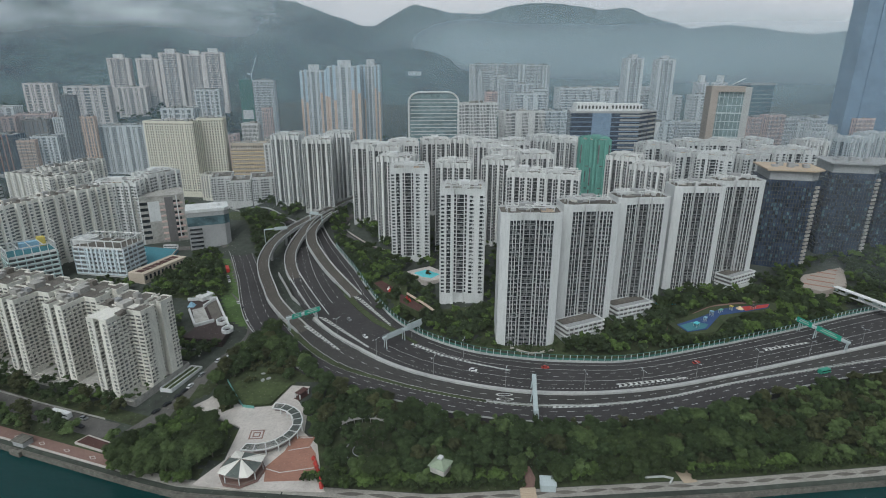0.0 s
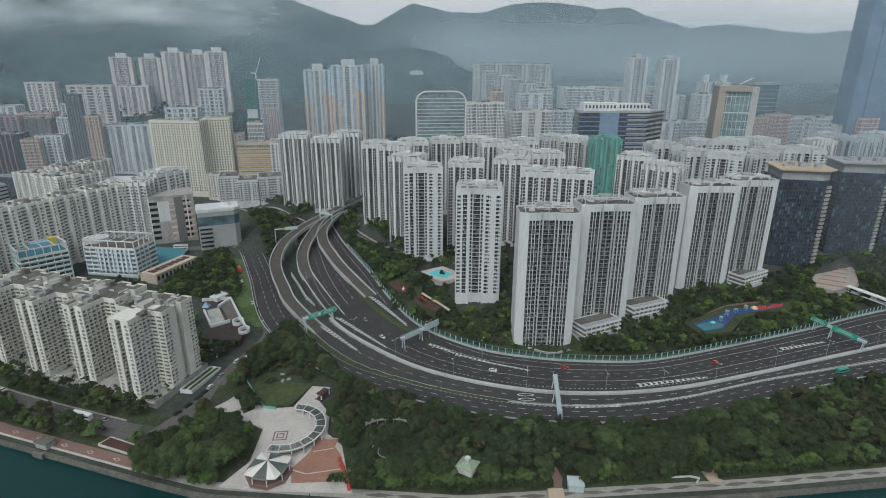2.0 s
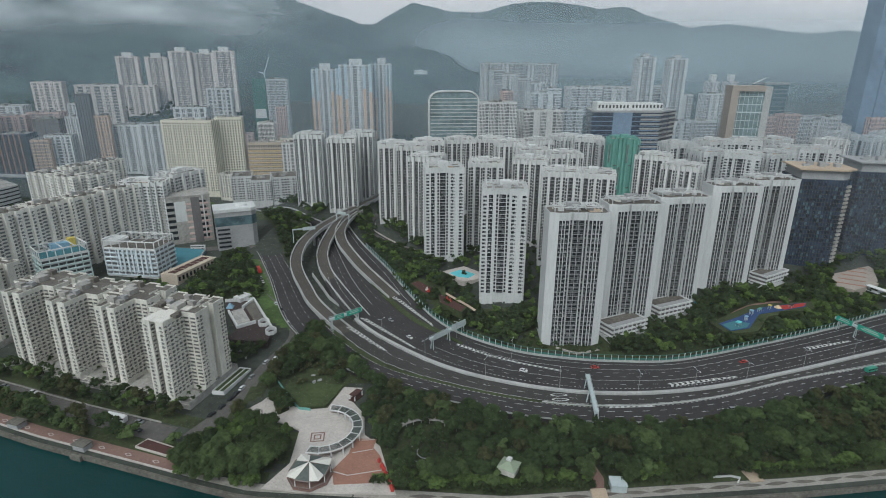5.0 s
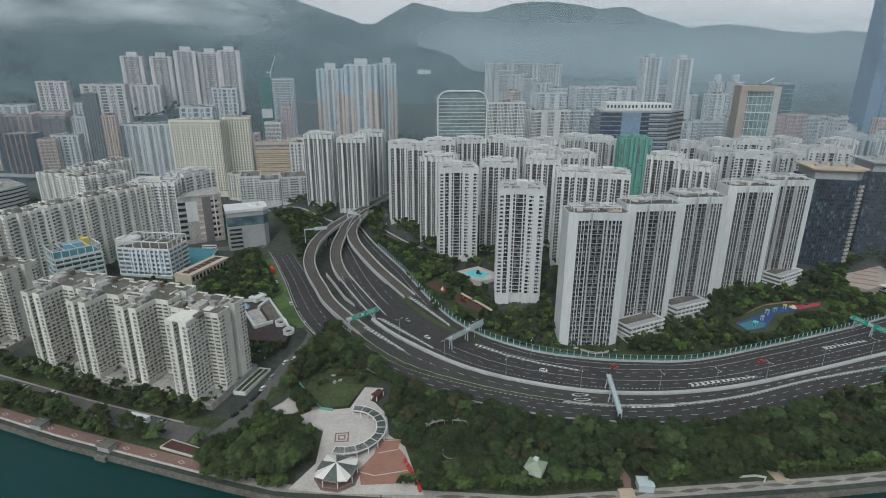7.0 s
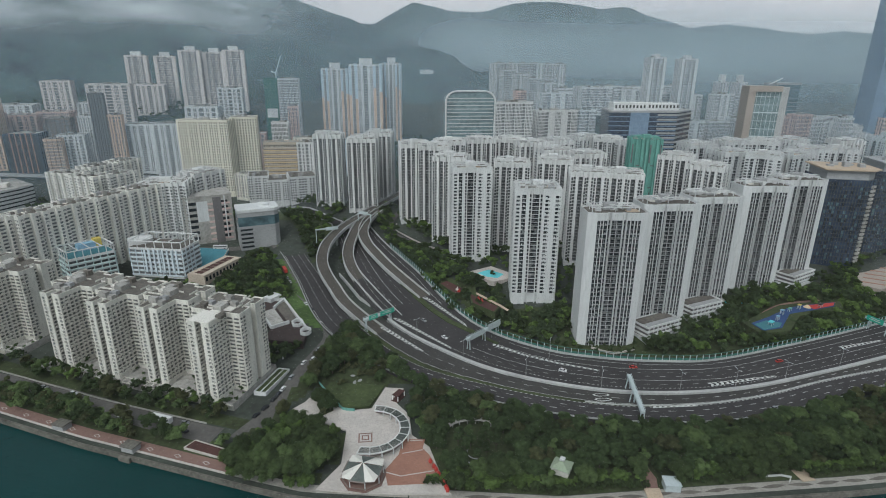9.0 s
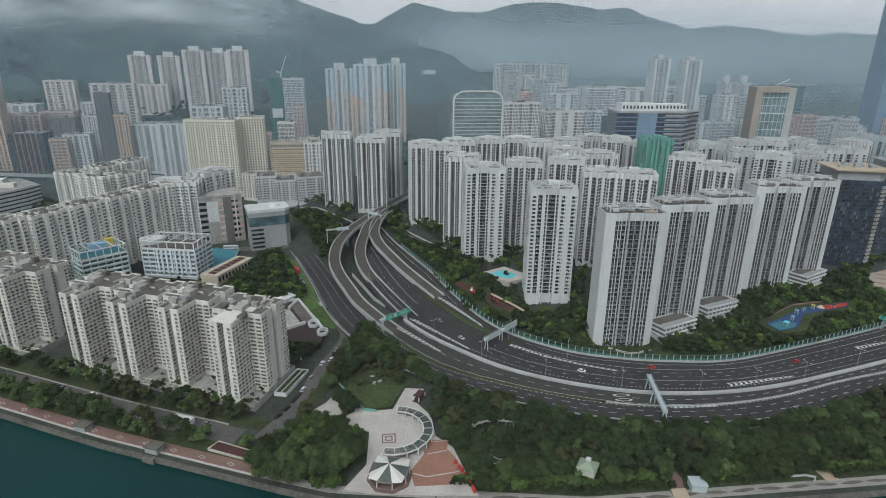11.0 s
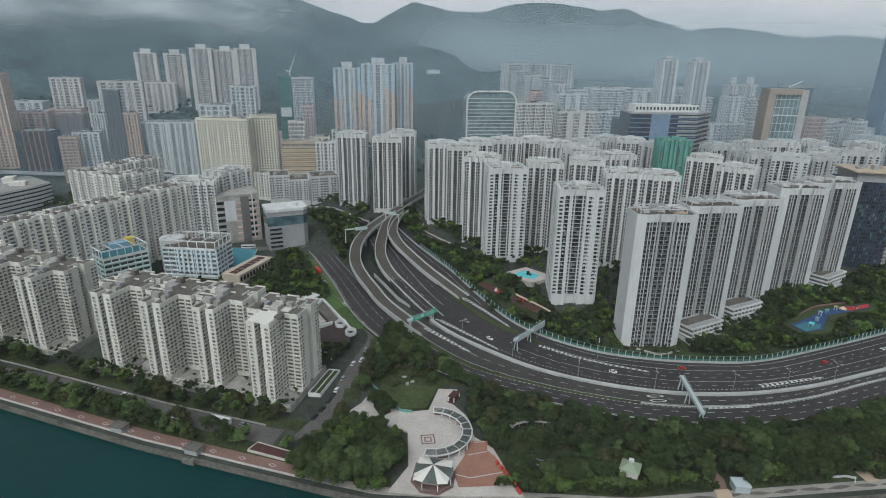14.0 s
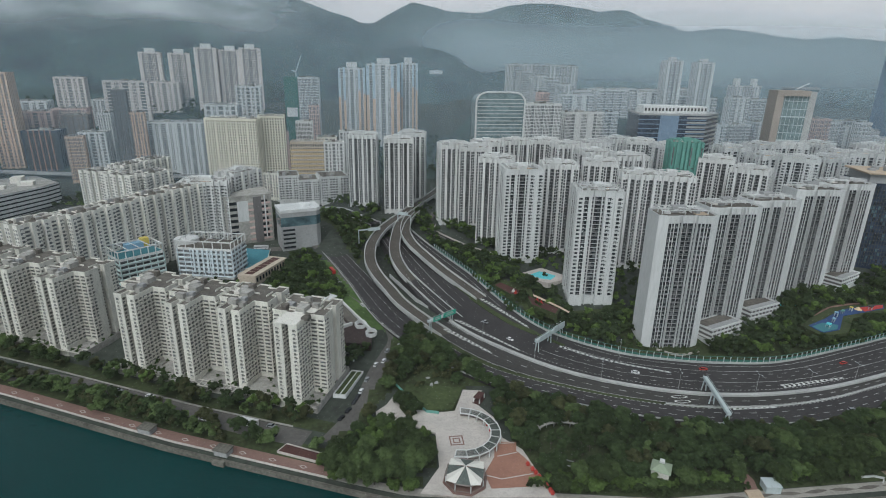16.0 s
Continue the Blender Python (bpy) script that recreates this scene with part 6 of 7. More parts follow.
# pavilion with a star-shaped canopy
pav = thing("pavilion", "eight-sided pavilion with pointed white and grey canopy", "pavilion", pose(-81.5, 184.5, 5.2, 0, 0, 11))
q = Geo()
oct_ = lambda r, z: [(r * math.cos(math.pi / 4 * i), r * math.sin(math.pi / 4 * i), z) for i in range(8)]
q.prism([p[:2] for p in oct_(9.6, 0)], 0, 0.6)
part("plinth", q, M_BRICK, pav)
apex = (0, 0, 7.2)
for i in range(8):
    a, b = oct_(8.4, 4.0)[i], oct_(8.4, 4.0)[(i + 1) % 8]
    q = Geo()
    if i % 2 == 0:
        m = tuple((Vector(a) + Vector(b)) / 2 * 1.28)[:2]
        tip = (m[0], m[1], 4.5)
        q.face(apex, (a[0] * .96, a[1] * .96, 4.2), tip)
        q.face(apex, tip, (b[0] * .96, b[1] * .96, 4.2))
        q.face(tip, (a[0] * .96, a[1] * .96, 4.1), apex)
        part("canvas_sail", q, M_CANVAS, pav)
    else:
        q.face((0, 0, 6.7), a, b)
        q.face((0, 0, 6.6), (b[0], b[1], 3.9), (a[0], a[1], 3.9))
        part("slatted_roof_panel", q, M_SLATS, pav)
    q = Geo()
    q.rod((a[0], a[1], 0.6), (a[0], a[1], 4.0), 0.22, 0.22, 8)
    part("column", q, M_WHITE, pav)
    q = Geo()
    q.rod((a[0], a[1], 4.0), (b[0], b[1], 4.0), 0.3, 0.3, 6)
    part("rim_beam", q, M_BROWN, pav)
    q = Geo()
    q.rod((a[0] * 1.1, a[1] * 1.1, 1.5), (b[0] * 1.1, b[1] * 1.1, 1.5), 0.14, 0.14, 5)
    part("railing", q, M_BROWN, pav)

# curved pergola of white frames
perg = thing("pergola", "curving white pergola of square frames with slatted tops", "pergola", pose(-81, 211.5, 5.2))
for i in range(11):
    t0, t1 = radians(-104 + 17.5 * i), radians(-104 + 17.5 * (i + 1))
    p = [(r * math.cos(t), r * math.sin(t)) for r, t in ((13.6, t0), (18, t0), (18, t1), (13.6, t1))]
    q = Geo()
    for (x0, y0), (x1, y1) in zip(p, p[1:] + p[:1]):
        q.rod((x0, y0, 3.3), (x1, y1, 3.3), 0.32, 0.32, 4)
    part("frame", q, M_WHITE, perg)
    for x, y in p[:2]:
        q = Geo()
        q.rod((x, y, 0), (x, y, 3.3), 0.3, 0.3, 6)
        part("post", q, M_WHITE, perg)
    q = Geo()
    for k in range(12):
        f = (k + 0.5) / 12
        a = Vector((*p[0], 3.3)).lerp(Vector((*p[3], 3.3)), f)
        b = Vector((*p[1], 3.3)).lerp(Vector((*p[2], 3.3)), f)
        q.rod(tuple(a), tuple(b), 0.13, 0.13, 4)
    part("slat", q, M_SLATS, perg, kind="stuff")
q = Geo()
for i in range(30):
    t0, t1 = radians(-104 + 6.4 * i), radians(-104 + 6.4 * (i + 1))
    q.rod((16 * math.cos(t0), 16 * math.sin(t0), 0.5), (16 * math.cos(t1), 16 * math.sin(t1), 0.5), 0.4, 0.4, 4)
part("bench", q, M_BROWN, perg)
for x, y in ((-68, 220), (-66, 212), (-67, 216), (-53.5, 193), (-52, 190), (-51, 188), (-50, 185.5), (-49, 183), (-48, 180.5), (-47, 178), (-46.5, 176.5)):
    ob = thing("flower_stand", "red covered stand at the plaza's edge", "stand", pose(x, y, 5.0))
    q = Geo()
    q.box(0, 0, 0, 1.3, 1.3, 1.2)
    part("base", q, M_RED, ob)
    q = Geo()
    q.rod((0, 0, 1.2), (0, 0, 2.4), 1.0, 0.2, 8)
    part("cover", q, M_RED, ob)
# small arched shelter by the plaza
ob = thing("shelter", "small brick-paved entry with white posts", "shelter", pose(-70, 240, 5.0, 0, 0, 60))
q = Geo()
q.box(0, 0, 0, 8, 4, 0.4)
part("plinth", q, M_MAROON, ob)
for x, y in ((-3, 1.6), (3, 1.6), (-3, -1.6), (3, -1.6)):
    q = Geo()
    q.rod((x, y, 0), (x, y, 3), 0.3, 0.3, 8)
    part("post", q, M_WHITE, ob)
q = Geo()
q.box(0, 0, 3.0, 6.4, 3.6, 0.3)
part("roof", q, M_MAROON, ob)
# sheds in the park
shed = thing("shed", "pale blue-grey corrugated shed with white roof", "shed", pose(46.8, 179.4, 4.6, 0, 0, -4) @ Matrix.Scale(0.84, 4))
q = Geo()
q.box(0, 0, 0, 7.4, 6.0, 3.8)
part("wall", q, M_STEEL, shed)
for k in range(10):
    q = Geo()
    q.box(-3.4 + 0.75 * k, -3.02, 0.1, 0.2, 0.1, 3.6)
    part("rib", q, M_STEEL, shed)
q = Geo()
q.v = [(-4, -3.3, 3.75), (4, -3.3, 3.75), (4, 3.3, 4.3), (-4, 3.3, 4.3), (-4, -3.3, 3.95), (4, -3.3, 3.95), (4, 3.3, 4.5), (-4, 3.3, 4.5)]
q.f = [(4, 5, 6, 7), (3, 2, 1, 0), (0, 1, 5, 4), (1, 2, 6, 5), (2, 3, 7, 6), (3, 0, 4, 7)]
part("roof", q, M_STEEL, shed)
M_HUTROOF = material("pale_green_roof", (0.27, 0.32, 0.23), 0.8, 0.1)
hut = thing("park_hut", "pale hut with hipped cream roof among the trees", "hut", pose(2.2, 186.2, 6.8, 0, 0, -30))
q = Geo()
q.box(0, 0, 0, 7, 6.2, 3.4)
part("wall", q, M_BEIGE, hut)
q = Geo()
q.rod((0, 0, 3.4), (0, 0, 5.6), 5.8, 0.6, 4)
part("roof", q, M_HUTROOF, hut)
q = Geo()
q.box(0, 0, 6.0, 2.0, 2.0, 0.9)
part("roof_vent", q, M_WHITE, hut)
# curved trellis in the trees and brick paths
g = Geo()
for i in range(9):
    t0, t1 = radians(30 + 14 * i), radians(30 + 14 * (i + 1))
    g.face(*[(-33 + r * math.cos(t), 207 + 0.8 * r * math.sin(t), 8.0) for r, t in ((14, t0), (18, t0), (18, t1), (14, t1))])
    g.rod((-33 + 16 * math.cos(t0), 207 + 12.8 * math.sin(t0), 4), (-33 + 16 * math.cos(t0), 207 + 12.8 * math.sin(t0), 8), 0.2, 0.2, 5)
solid("trellis", g, M_ROOF, "curved pale trellis half hidden by trees", "trellis")
sheet("lawn", [(-33 + 15 * math.cos(0.45 * i), 204 + 13.5 * math.sin(0.45 * i)) for i in range(14)], 5.6, M_SOIL, "small garden lawn among the trees", "lawn")
g = Geo()
for r in (4.2, 7.5):
    g.wall([(-33 + r * math.cos(t), 199 + r * math.sin(t), 5.6) for t in (radians(150 + 14 * i) for i in range(10))], 0.4, 0.3)
solid("garden_edging", g, M_GREY, "pale curved stone edging in the garden lawn", "edging")
street([(40, 178), (33, 186), (20, 194), (5, 200), (-15, 210)], 3.0, M_BRICK, "narrow red park path", 0.2)
street([(28, 205), (38, 200), (50, 198), (60, 200)], 2.6, M_BRICK, "narrow red park path", 0.2)
ob = thing("ramp", "white ramp wall at the promenade", "ramp", pose(97, 184.2, 4.6, 0, 0, 8))
q = Geo()
q.wall([(-7, 2.4, 0), (1, 2.0, 0), (4.5, 0.2, 0), (2, -1.8, 0)], 0.45, 1.1)
part("wall", q, M_PALE, ob)
q = Geo()
q.box(11, 1, 0, 6, 7, 0.3)
part("landing", q, M_TAN, ob)
for k in range(5):
    sheet("landing_step", [(35, 173.2 + 0.9 * k), (41.5, 173.6 + 0.9 * k), (41.5, 178.6), (35, 178.2)], 4.75 + 0.16 * k, M_TAN, "tan step from the park to the promenade", "landing")
sheet("path", [(36, 178.3), (41, 178.6), (42.5, 184), (41, 191), (38, 190.5), (38, 184)], 5.3, M_BRICK, "red brick park path behind the steps", "path")

# parking decks beside the row of towers
def parking(x, y, yaw, w, d):
    ob = thing("parking_deck", "low white parking deck with dark-filled open sides", "parking deck", at(x, y, yaw))
    for f in range(3):
        q = Geo()
        q.box(0, 0, 2.6 + 2.9 * f, w, d, 0.4)
        part("slab", q, M_GREY, ob)
        q = Geo()
        q.wall([(-w / 2, -d / 2, 2.6 + 2.9 * f), (w / 2, -d / 2, 2.6 + 2.9 * f), (w / 2, d / 2, 2.6 + 2.9 * f), (-w / 2, d / 2, 2.6 + 2.9 * f), (-w / 2, -d / 2, 2.6 + 2.9 * f)], 0.4, 1.3)
        part("parapet", q, M_WHITE, ob)
    # dark block between the slabs stands in for the shade of the open decks
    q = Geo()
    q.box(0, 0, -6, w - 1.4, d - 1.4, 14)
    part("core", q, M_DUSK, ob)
    q = Geo()
    q.box(0, 0, -6, w - 0.2, d - 0.2, 7.6)
    part("base_wall", q, M_PALE, ob)
    for k in range(8):
        q = Geo()
        q.box(-w / 2 + w * (k + 0.5) / 8, -d / 2 + 0.25, 1.6, 0.5, 0.4, 7.5)
        part("column", q, M_PALE, ob)
    q = Geo()
    q.box(0, d * 0.2, 8.8, w * 0.9, d * 0.5, 0.6)
    part("roof_floor", q, M_ROOFDARK, ob)


for x, y, yaw in ((89, 306, 26), (126, 327, 24), (221, 375, 30)):
    parking(x, y, yaw, 29, 13)
# pools, courts, playground
sheet("pool_deck", [(-23.9, 378.6), (-16.7, 365.7), (-8.2, 359.9), (4.3, 366.4), (5.9, 376.2), (-7.3, 389.7)], 20.0, M_PAVE, "pale paved deck round the swimming pool", "pool deck", deep=4)
sheet("swimming_pool", [(-19.1, 375.1), (-12.5, 368.3), (-5.2, 366), (0.5, 373.9), (-10.1, 382.3)], 20.06, M_POOL, "bright turquoise swimming pool", "swimming pool", deep=0.05)
sheet("swimming_pool", [(151.5, 333.3), (162.5, 337.1), (158.9, 340.9), (148.7, 337.7)], 16.8, M_POOL, "small turquoise pool at the towers' foot", "swimming pool")
sheet("planted_mound", [(147.6, 312.2), (151.5, 297.2), (172.9, 301.5), (191.9, 322.2), (210, 328.2), (231.1, 334.5), (237.1, 346.8), (204.7, 342.6), (187.7, 338.3), (165.1, 323.7)], 14.0, M_SOIL, "low planted mound under the playground", "ground", deep=6)
sheet("playground", [(152.8, 310.6), (155.1, 300.7), (169.5, 304.9), (187.3, 325.2), (207.4, 331.3), (226.7, 337.7), (231.6, 344.3), (205.3, 338.5), (191.4, 334), (169.8, 319.9)], 14.3, M_BLUEPLAY, "playground with blue safety surface", "playground", deep=0.5)
sheet("play_surface", [(154, 309), (156, 301.5), (168.4, 305.7), (173.4, 311.4), (164.9, 314.6)], 14.36, M_COURT, "teal corner of the play surface", "playground", deep=0.04)
sheet("play_surface", [(208.3, 332.1), (226.6, 338.5), (230.7, 343.5), (207.3, 338.1)], 14.37, M_RED, "red and dark play surface", "playground", deep=0.04)
q = Geo()
q.rod((205.8, 335.3, 14.3), (205.8, 335.3, 16.0), 2.4, 0.6, 12)
solid("play_dome", q, M_ORANGE, "orange play dome on the blue surface", "play equipment")
for x, y, sx, sy, sz, m in ((172.7, 315.3, 2.0, 1.2, 2.6, M_BLUECANVAS), (164, 308.2, 3.0, 2.0, 2.2, M_POOL), (180.8, 323.7, 1.6, 1.6, 3.0, M_BLUECANVAS), (189.4, 329, 3.2, 1.0, 1.8, M_GREENNET), (198.4, 332.9, 1.4, 1.4, 2.6, M_YELLOW), (215.4, 336.1, 3.0, 1.6, 2.0, M_DARK)):
    ob = thing("climbing_frame", "small painted climbing frame on the play surface", "play equipment", pose(x, y, 14.3, 0, 0, 37))
    for dx in (-0.5, 0.5):
        for dy in (-0.5, 0.5):
            q = Geo()
            q.rod((dx * sx, dy * sy, 0), (dx * sx, dy * sy, sz), 0.15, 0.15, 5)
            part("post", q, M_STEEL, ob)
    q = Geo()
    q.box(0, 0, sz, sx + 0.6, sy + 0.6, 0.5)
    part("roof", q, m, ob)
street([(137, 302.4), (147.6, 312.2), (161.7, 321.4), (177, 332.7), (194.1, 341.6), (224.2, 350.2)], 2.0, M_BRICK, "curving brick path beside the playground", 2.6)
FAN = [(281.5, 390.8), (303.1, 410.8), (333.2, 429.1), (327.8, 407.4), (308.8, 377.4), (281.2, 364.9), (271.7, 373.6)]
sheet("plaza", FAN, 15.5, M_STONE, "brownish paved fan-shaped square", "plaza", deep=6)
for k in range(5):
    p, q = Vector((277 + 8 * k, 380 + 8.2 * k, 0)), Vector((294 + 7 * k, 371.5 + 9 * k, 0))
    n = Vector((p.y - q.y, q.x - p.x, 0)).normalized() * 1.0
    g = Geo()
    g.prism([tuple(v)[:2] for v in (p - n, q - n, q + n, p + n)], 15.5, 15.62)
    solid("paving_band", g, M_TERRACE, "red brick band across the fan-shaped square", "paving", kind="structure")
for poly in ([(-46.5, 361.2), (-41.2, 367), (-27, 349), (-30, 342), (-38, 347)], [(-26.5, 344), (-9.5, 324), (-13, 317), (-25.5, 330)]):
    mx, my = sum(v[0] for v in poly) / len(poly), sum(v[1] for v in poly) / len(poly)
    sheet("planted_mound", [(mx + 1.12 * (x - mx), my + 1.12 * (y - my)) for x, y in poly], 17.2, M_SOIL, "planted bank under the garden court", "ground", deep=5)
    sheet("court", poly, 17.3, M_MAROON, "maroon-surfaced garden court among shrubs", "court", deep=0.2)
g = Geo()
g.strip([(-43.5, 369, 17.4), (-26.5, 348.5, 17.4), (-9, 325.5, 17.2), (-4, 319, 16.6)], [(-42, 371, 17.4), (-25, 350.5, 17.4), (-7.5, 327.5, 17.2), (-2.5, 321, 16.6)])
solid("path", g, M_TAN, "narrow tan path along the garden court", "path", kind="structure")
for x, y, z, m, lab in ((-19.5, 331.5, 17.3, M_RED, "red play block on the maroon court"), (-21.5, 335, 17.3, M_RED, "red play block on the maroon court"), (-35.2, 350, 17.3, M_CANVAS, "white rounded play piece on the maroon court"), (-34, 347.2, 17.3, M_RED, "small red play block on the court")):
    q = Geo()
    q.rod((0, 0, 0), (0, 0, 1.0), 1.2, 1.0, 10)
    q.rod((0, 0, 1.0), (0.3, 0, 2.3), 0.7, 0.3, 10)
    solid("play_block", q, m, lab, "play equipment").matrix_basis = pose(x, y, z)
for k, pts in enumerate(([(44, 290), (56, 284.4), (70, 288.6)], [(95, 301), (104, 305), (112, 312)], [(134, 322), (142, 327), (149, 333)])):
    g = Geo()
    g.wall([(p.x, p.y, land(p.x, p.y)) for p in smooth([(*p, 0) for p in pts], 4)], 0.7, 1.3, 1.0)
    solid("planter_wall", g, M_PAVE, "low pale garden wall at the tower's foot", "wall", kind="structure")
# low clubhouse with roof garden by the side street
gs = thing("clubhouse", "low clubhouse with dark maroon roof and white frames", "clubhouse", pose(0, 0, 0))
q = Geo()
q.prism([(-154, 290), (-129, 287), (-130, 303), (-137, 314), (-154.5, 344.5), (-173, 341), (-165, 325), (-152, 303)], 2, 10.2)
part("wall", q, M_CLUB, gs)
for poly, m, nm in (([(-152.5, 305), (-145, 309.5), (-158, 331), (-163.5, 326)], M_ROOF, "grey_roof_slab"), ([(-143.5, 311), (-138.5, 314), (-153.5, 342), (-158, 335)], M_ROOFDARK, "dark_roof_slab")):
    q = Geo()
    q.prism(poly, 10.21, 10.8)
    part(nm, q, m, gs)
for path in ([(-165, 325, 10.2), (-152, 303.5, 10.2)], [(-152, 303.5, 10.2), (-143, 311, 10.2)], [(-173, 341, 10.2), (-154.7, 344.5, 10.2), (-137, 314, 10.2), (-131, 304, 10.2)], [(-158, 331, 10.2), (-154.7, 344.5, 10.2)]):
    q = Geo()
    q.wall(path, 1.1, 2.0)
    part("white_frame", q, M_PALE, gs)
for cx, cy, r, n in ((-130, 299, 3.1, 8), (-137.5, 310, 3.4, 6)):
    q = Geo()
    q.wall([(cx + r * math.cos(6.2832 * k / n), cy + 1.25 * r * math.sin(6.2832 * k / n), 10.2) for k in range(n + 1)], 0.8, 2.2)
    part("white_frame", q, M_PALE, gs)
q = Geo()
q.box(-163, 346, 2, 10, 7, 11, 60)
part("stair_house", q, M_WHITE, gs)
q = Geo()
q.rod((-167, 333, 10.2), (-167, 333, 13.5), 3.2, 0.2, 4)
part("blue_pyramid", q, M_BLUECANVAS, gs)
q = Geo()
q.wall([(-153, 284, 6), (-140, 283, 6), (-138, 275, 6)], 0.8, 3.2)
part("court_wall", q, M_WHITE, gs)

# ---- trees ----
def crown_mesh(name, mat, seed, lobes, spread, height, leaves, leaf=(0.26, 0.55), ring_sides=6):
    rnd = random.Random(seed)
    g = Geo()
    for i in range(lobes):
        t = rnd.uniform(0, 6.28)
        d = spread * (0 if i == 0 else rnd.uniform(0.2, 0.74))
        r = spread * rnd.uniform(0.24, 0.42)
        c = Vector((d * math.cos(t), d * math.sin(t), height * (rnd.uniform(0.5, 0.95) - 0.25 * d / spread + 0.1)))
        for _ in range(leaves // lobes):
            u = Vector((rnd.gauss(0, 1), rnd.gauss(0, 1), rnd.gauss(0, 1) + 0.35)).normalized()
            p = c + Vector((u.x * r, u.y * r, u.z * r * 0.72)) * rnd.uniform(0.55, 1.14)
            s = rnd.uniform(*leaf)
            n = (u + Vector((rnd.uniform(-.5, .5), rnd.uniform(-.5, .5), rnd.uniform(0.1, 1.1)))).normalized()
            a = n.orthogonal().normalized() * s
            b = n.cross(a)
            g.face(tuple(p + a), tuple(p + b * 0.8 - a * 0.4), tuple(p - b - a * 0.3))
        k = len(g.v)
        for ring in range(1, 4):
            th = math.pi * ring / 4
            for j in range(ring_sides):
                ph = 2 * math.pi * j / ring_sides + ring
                w = 0.6 + 0.14 * rnd.random()
                g.v.append((c.x + r * w * math.sin(th) * math.cos(ph), c.y + r * w * math.sin(th) * math.sin(ph), c.z + r * w * 0.7 * math.cos(th)))
        for ring in range(2):
            for j in range(ring_sides):
                o = k + ring * ring_sides
                g.f.append((o + ring_sides + j, o + ring_sides + (j + 1) % ring_sides, o + (j + 1) % ring_sides, o + j))
        g.f.append(tuple(k + j for j in range(ring_sides)))
    return g.mesh(name, mat)


def trunk_mesh(height, r):
    g = Geo()
    g.rod((0, 0, -0.6), (0, 0, height * 0.55), r, r * 0.6, 6)
    for i in range(4):
        t = 1.57 * i + 0.5
        g.rod((0, 0, height * 0.42), (height * 0.26 * math.cos(t), height * 0.26 * math.sin(t), height * 0.75), r * 0.5, r * 0.2, 5)
    return g.mesh("trunk", M_BARK)


SORTS = [("broad dark green tree with dense uneven crown", crown_mesh("crown", M_LEAF2, 1, 22, 5.2, 7.8, 4000, (0.28, 0.60)), trunk_mesh(7.5, 0.28)), ("mid green tree with clumped crown", crown_mesh("crown", M_LEAF, 2, 24, 5.4, 8.2, 4200, (0.28, 0.60)), trunk_mesh(8.0, 0.28)),
         ("bright yellow-green young tree", crown_mesh("crown", M_LEAF3, 3, 14, 3.8, 6.2, 2400, (0.26, 0.52)), trunk_mesh(6.0, 0.2)), ("large mid green tree with open crown", crown_mesh("crown", M_LEAF, 4, 28, 6.2, 9.5, 5000, (0.30, 0.64)), trunk_mesh(9.5, 0.35)),
         ("dark green tree with rounded crown", crown_mesh("crown", M_LEAF2, 5, 18, 4.3, 7.4, 3000, (0.28, 0.58)), trunk_mesh(7.0, 0.24)), ("brownish green tree with thin crown", crown_mesh("crown", M_LEAF4, 9, 18, 4.4, 8.5, 2400, (0.26, 0.52)), trunk_mesh(8.5, 0.24)), ("narrow dark conical garden tree", crown_mesh("crown", M_LEAF2, 12, 14, 2.3, 9.5, 1700, (0.28, 0.55)), trunk_mesh(7.0, 0.18))]
SPARE = [crown_mesh("crown", M_LEAF, 6, 10, 4.6, 7.5, 420, (0.5, 0.95), 5), crown_mesh("crown", M_LEAF, 7, 11, 4.4, 8.5, 460, (0.5, 0.95), 5), crown_mesh("crown", M_LEAF, 8, 8, 3.8, 6.5, 320, (0.5, 0.9), 5)]
DISTANT = [crown_mesh("crown", M_LEAF, 16, 5, 4.6, 7.5, 60, (0.9, 1.6), 5), crown_mesh("crown", M_LEAF, 17, 5, 4.4, 8.5, 60, (0.9, 1.6), 5)]
rnd = random.Random(11)


def plant(x, y, sort, size, z=None):
    label, cm, tm = SORTS[sort]
    ob = thing("tree", label, "tree", pose(x, y, land(x, y) if z is None else z, 0, 0, rnd.uniform(0, 360)) @ Matrix.Scale(size, 4), "trees of the waterfront park")
    part("trunk", tm, None, ob)
    part("crown", cm, None, ob)


def inside(x, y, poly):
    hit = False
    for (ax, ay), (bx, by) in zip(poly, poly[1:] + poly[:1]):
        if (ay > y) != (by > y) and x < (bx - ax) * (y - ay) / (by - ay) + ax:
            hit = not hit
    return hit


def offset_near(x):
    """Where the highway's near edge runs."""
    return table([(p[0], p[1]) for p in NEAR], x)


spots = []


def scatter(poly, gap, tries, free=()):
    xs_, ys_ = [p[0] for p in poly], [p[1] for p in poly]
    out = []
    for _ in range(tries):
        x, y = rnd.uniform(min(xs_), max(xs_)), rnd.uniform(min(ys_), max(ys_))
        if not inside(x, y, poly) or any(inside(x, y, q) for q in free):
            continue
        if all((x - a) ** 2 + (y - b) ** 2 > gap * gap for a, b in spots[-900:]):
            spots.append((x, y))
            out.append((x, y))
    return out


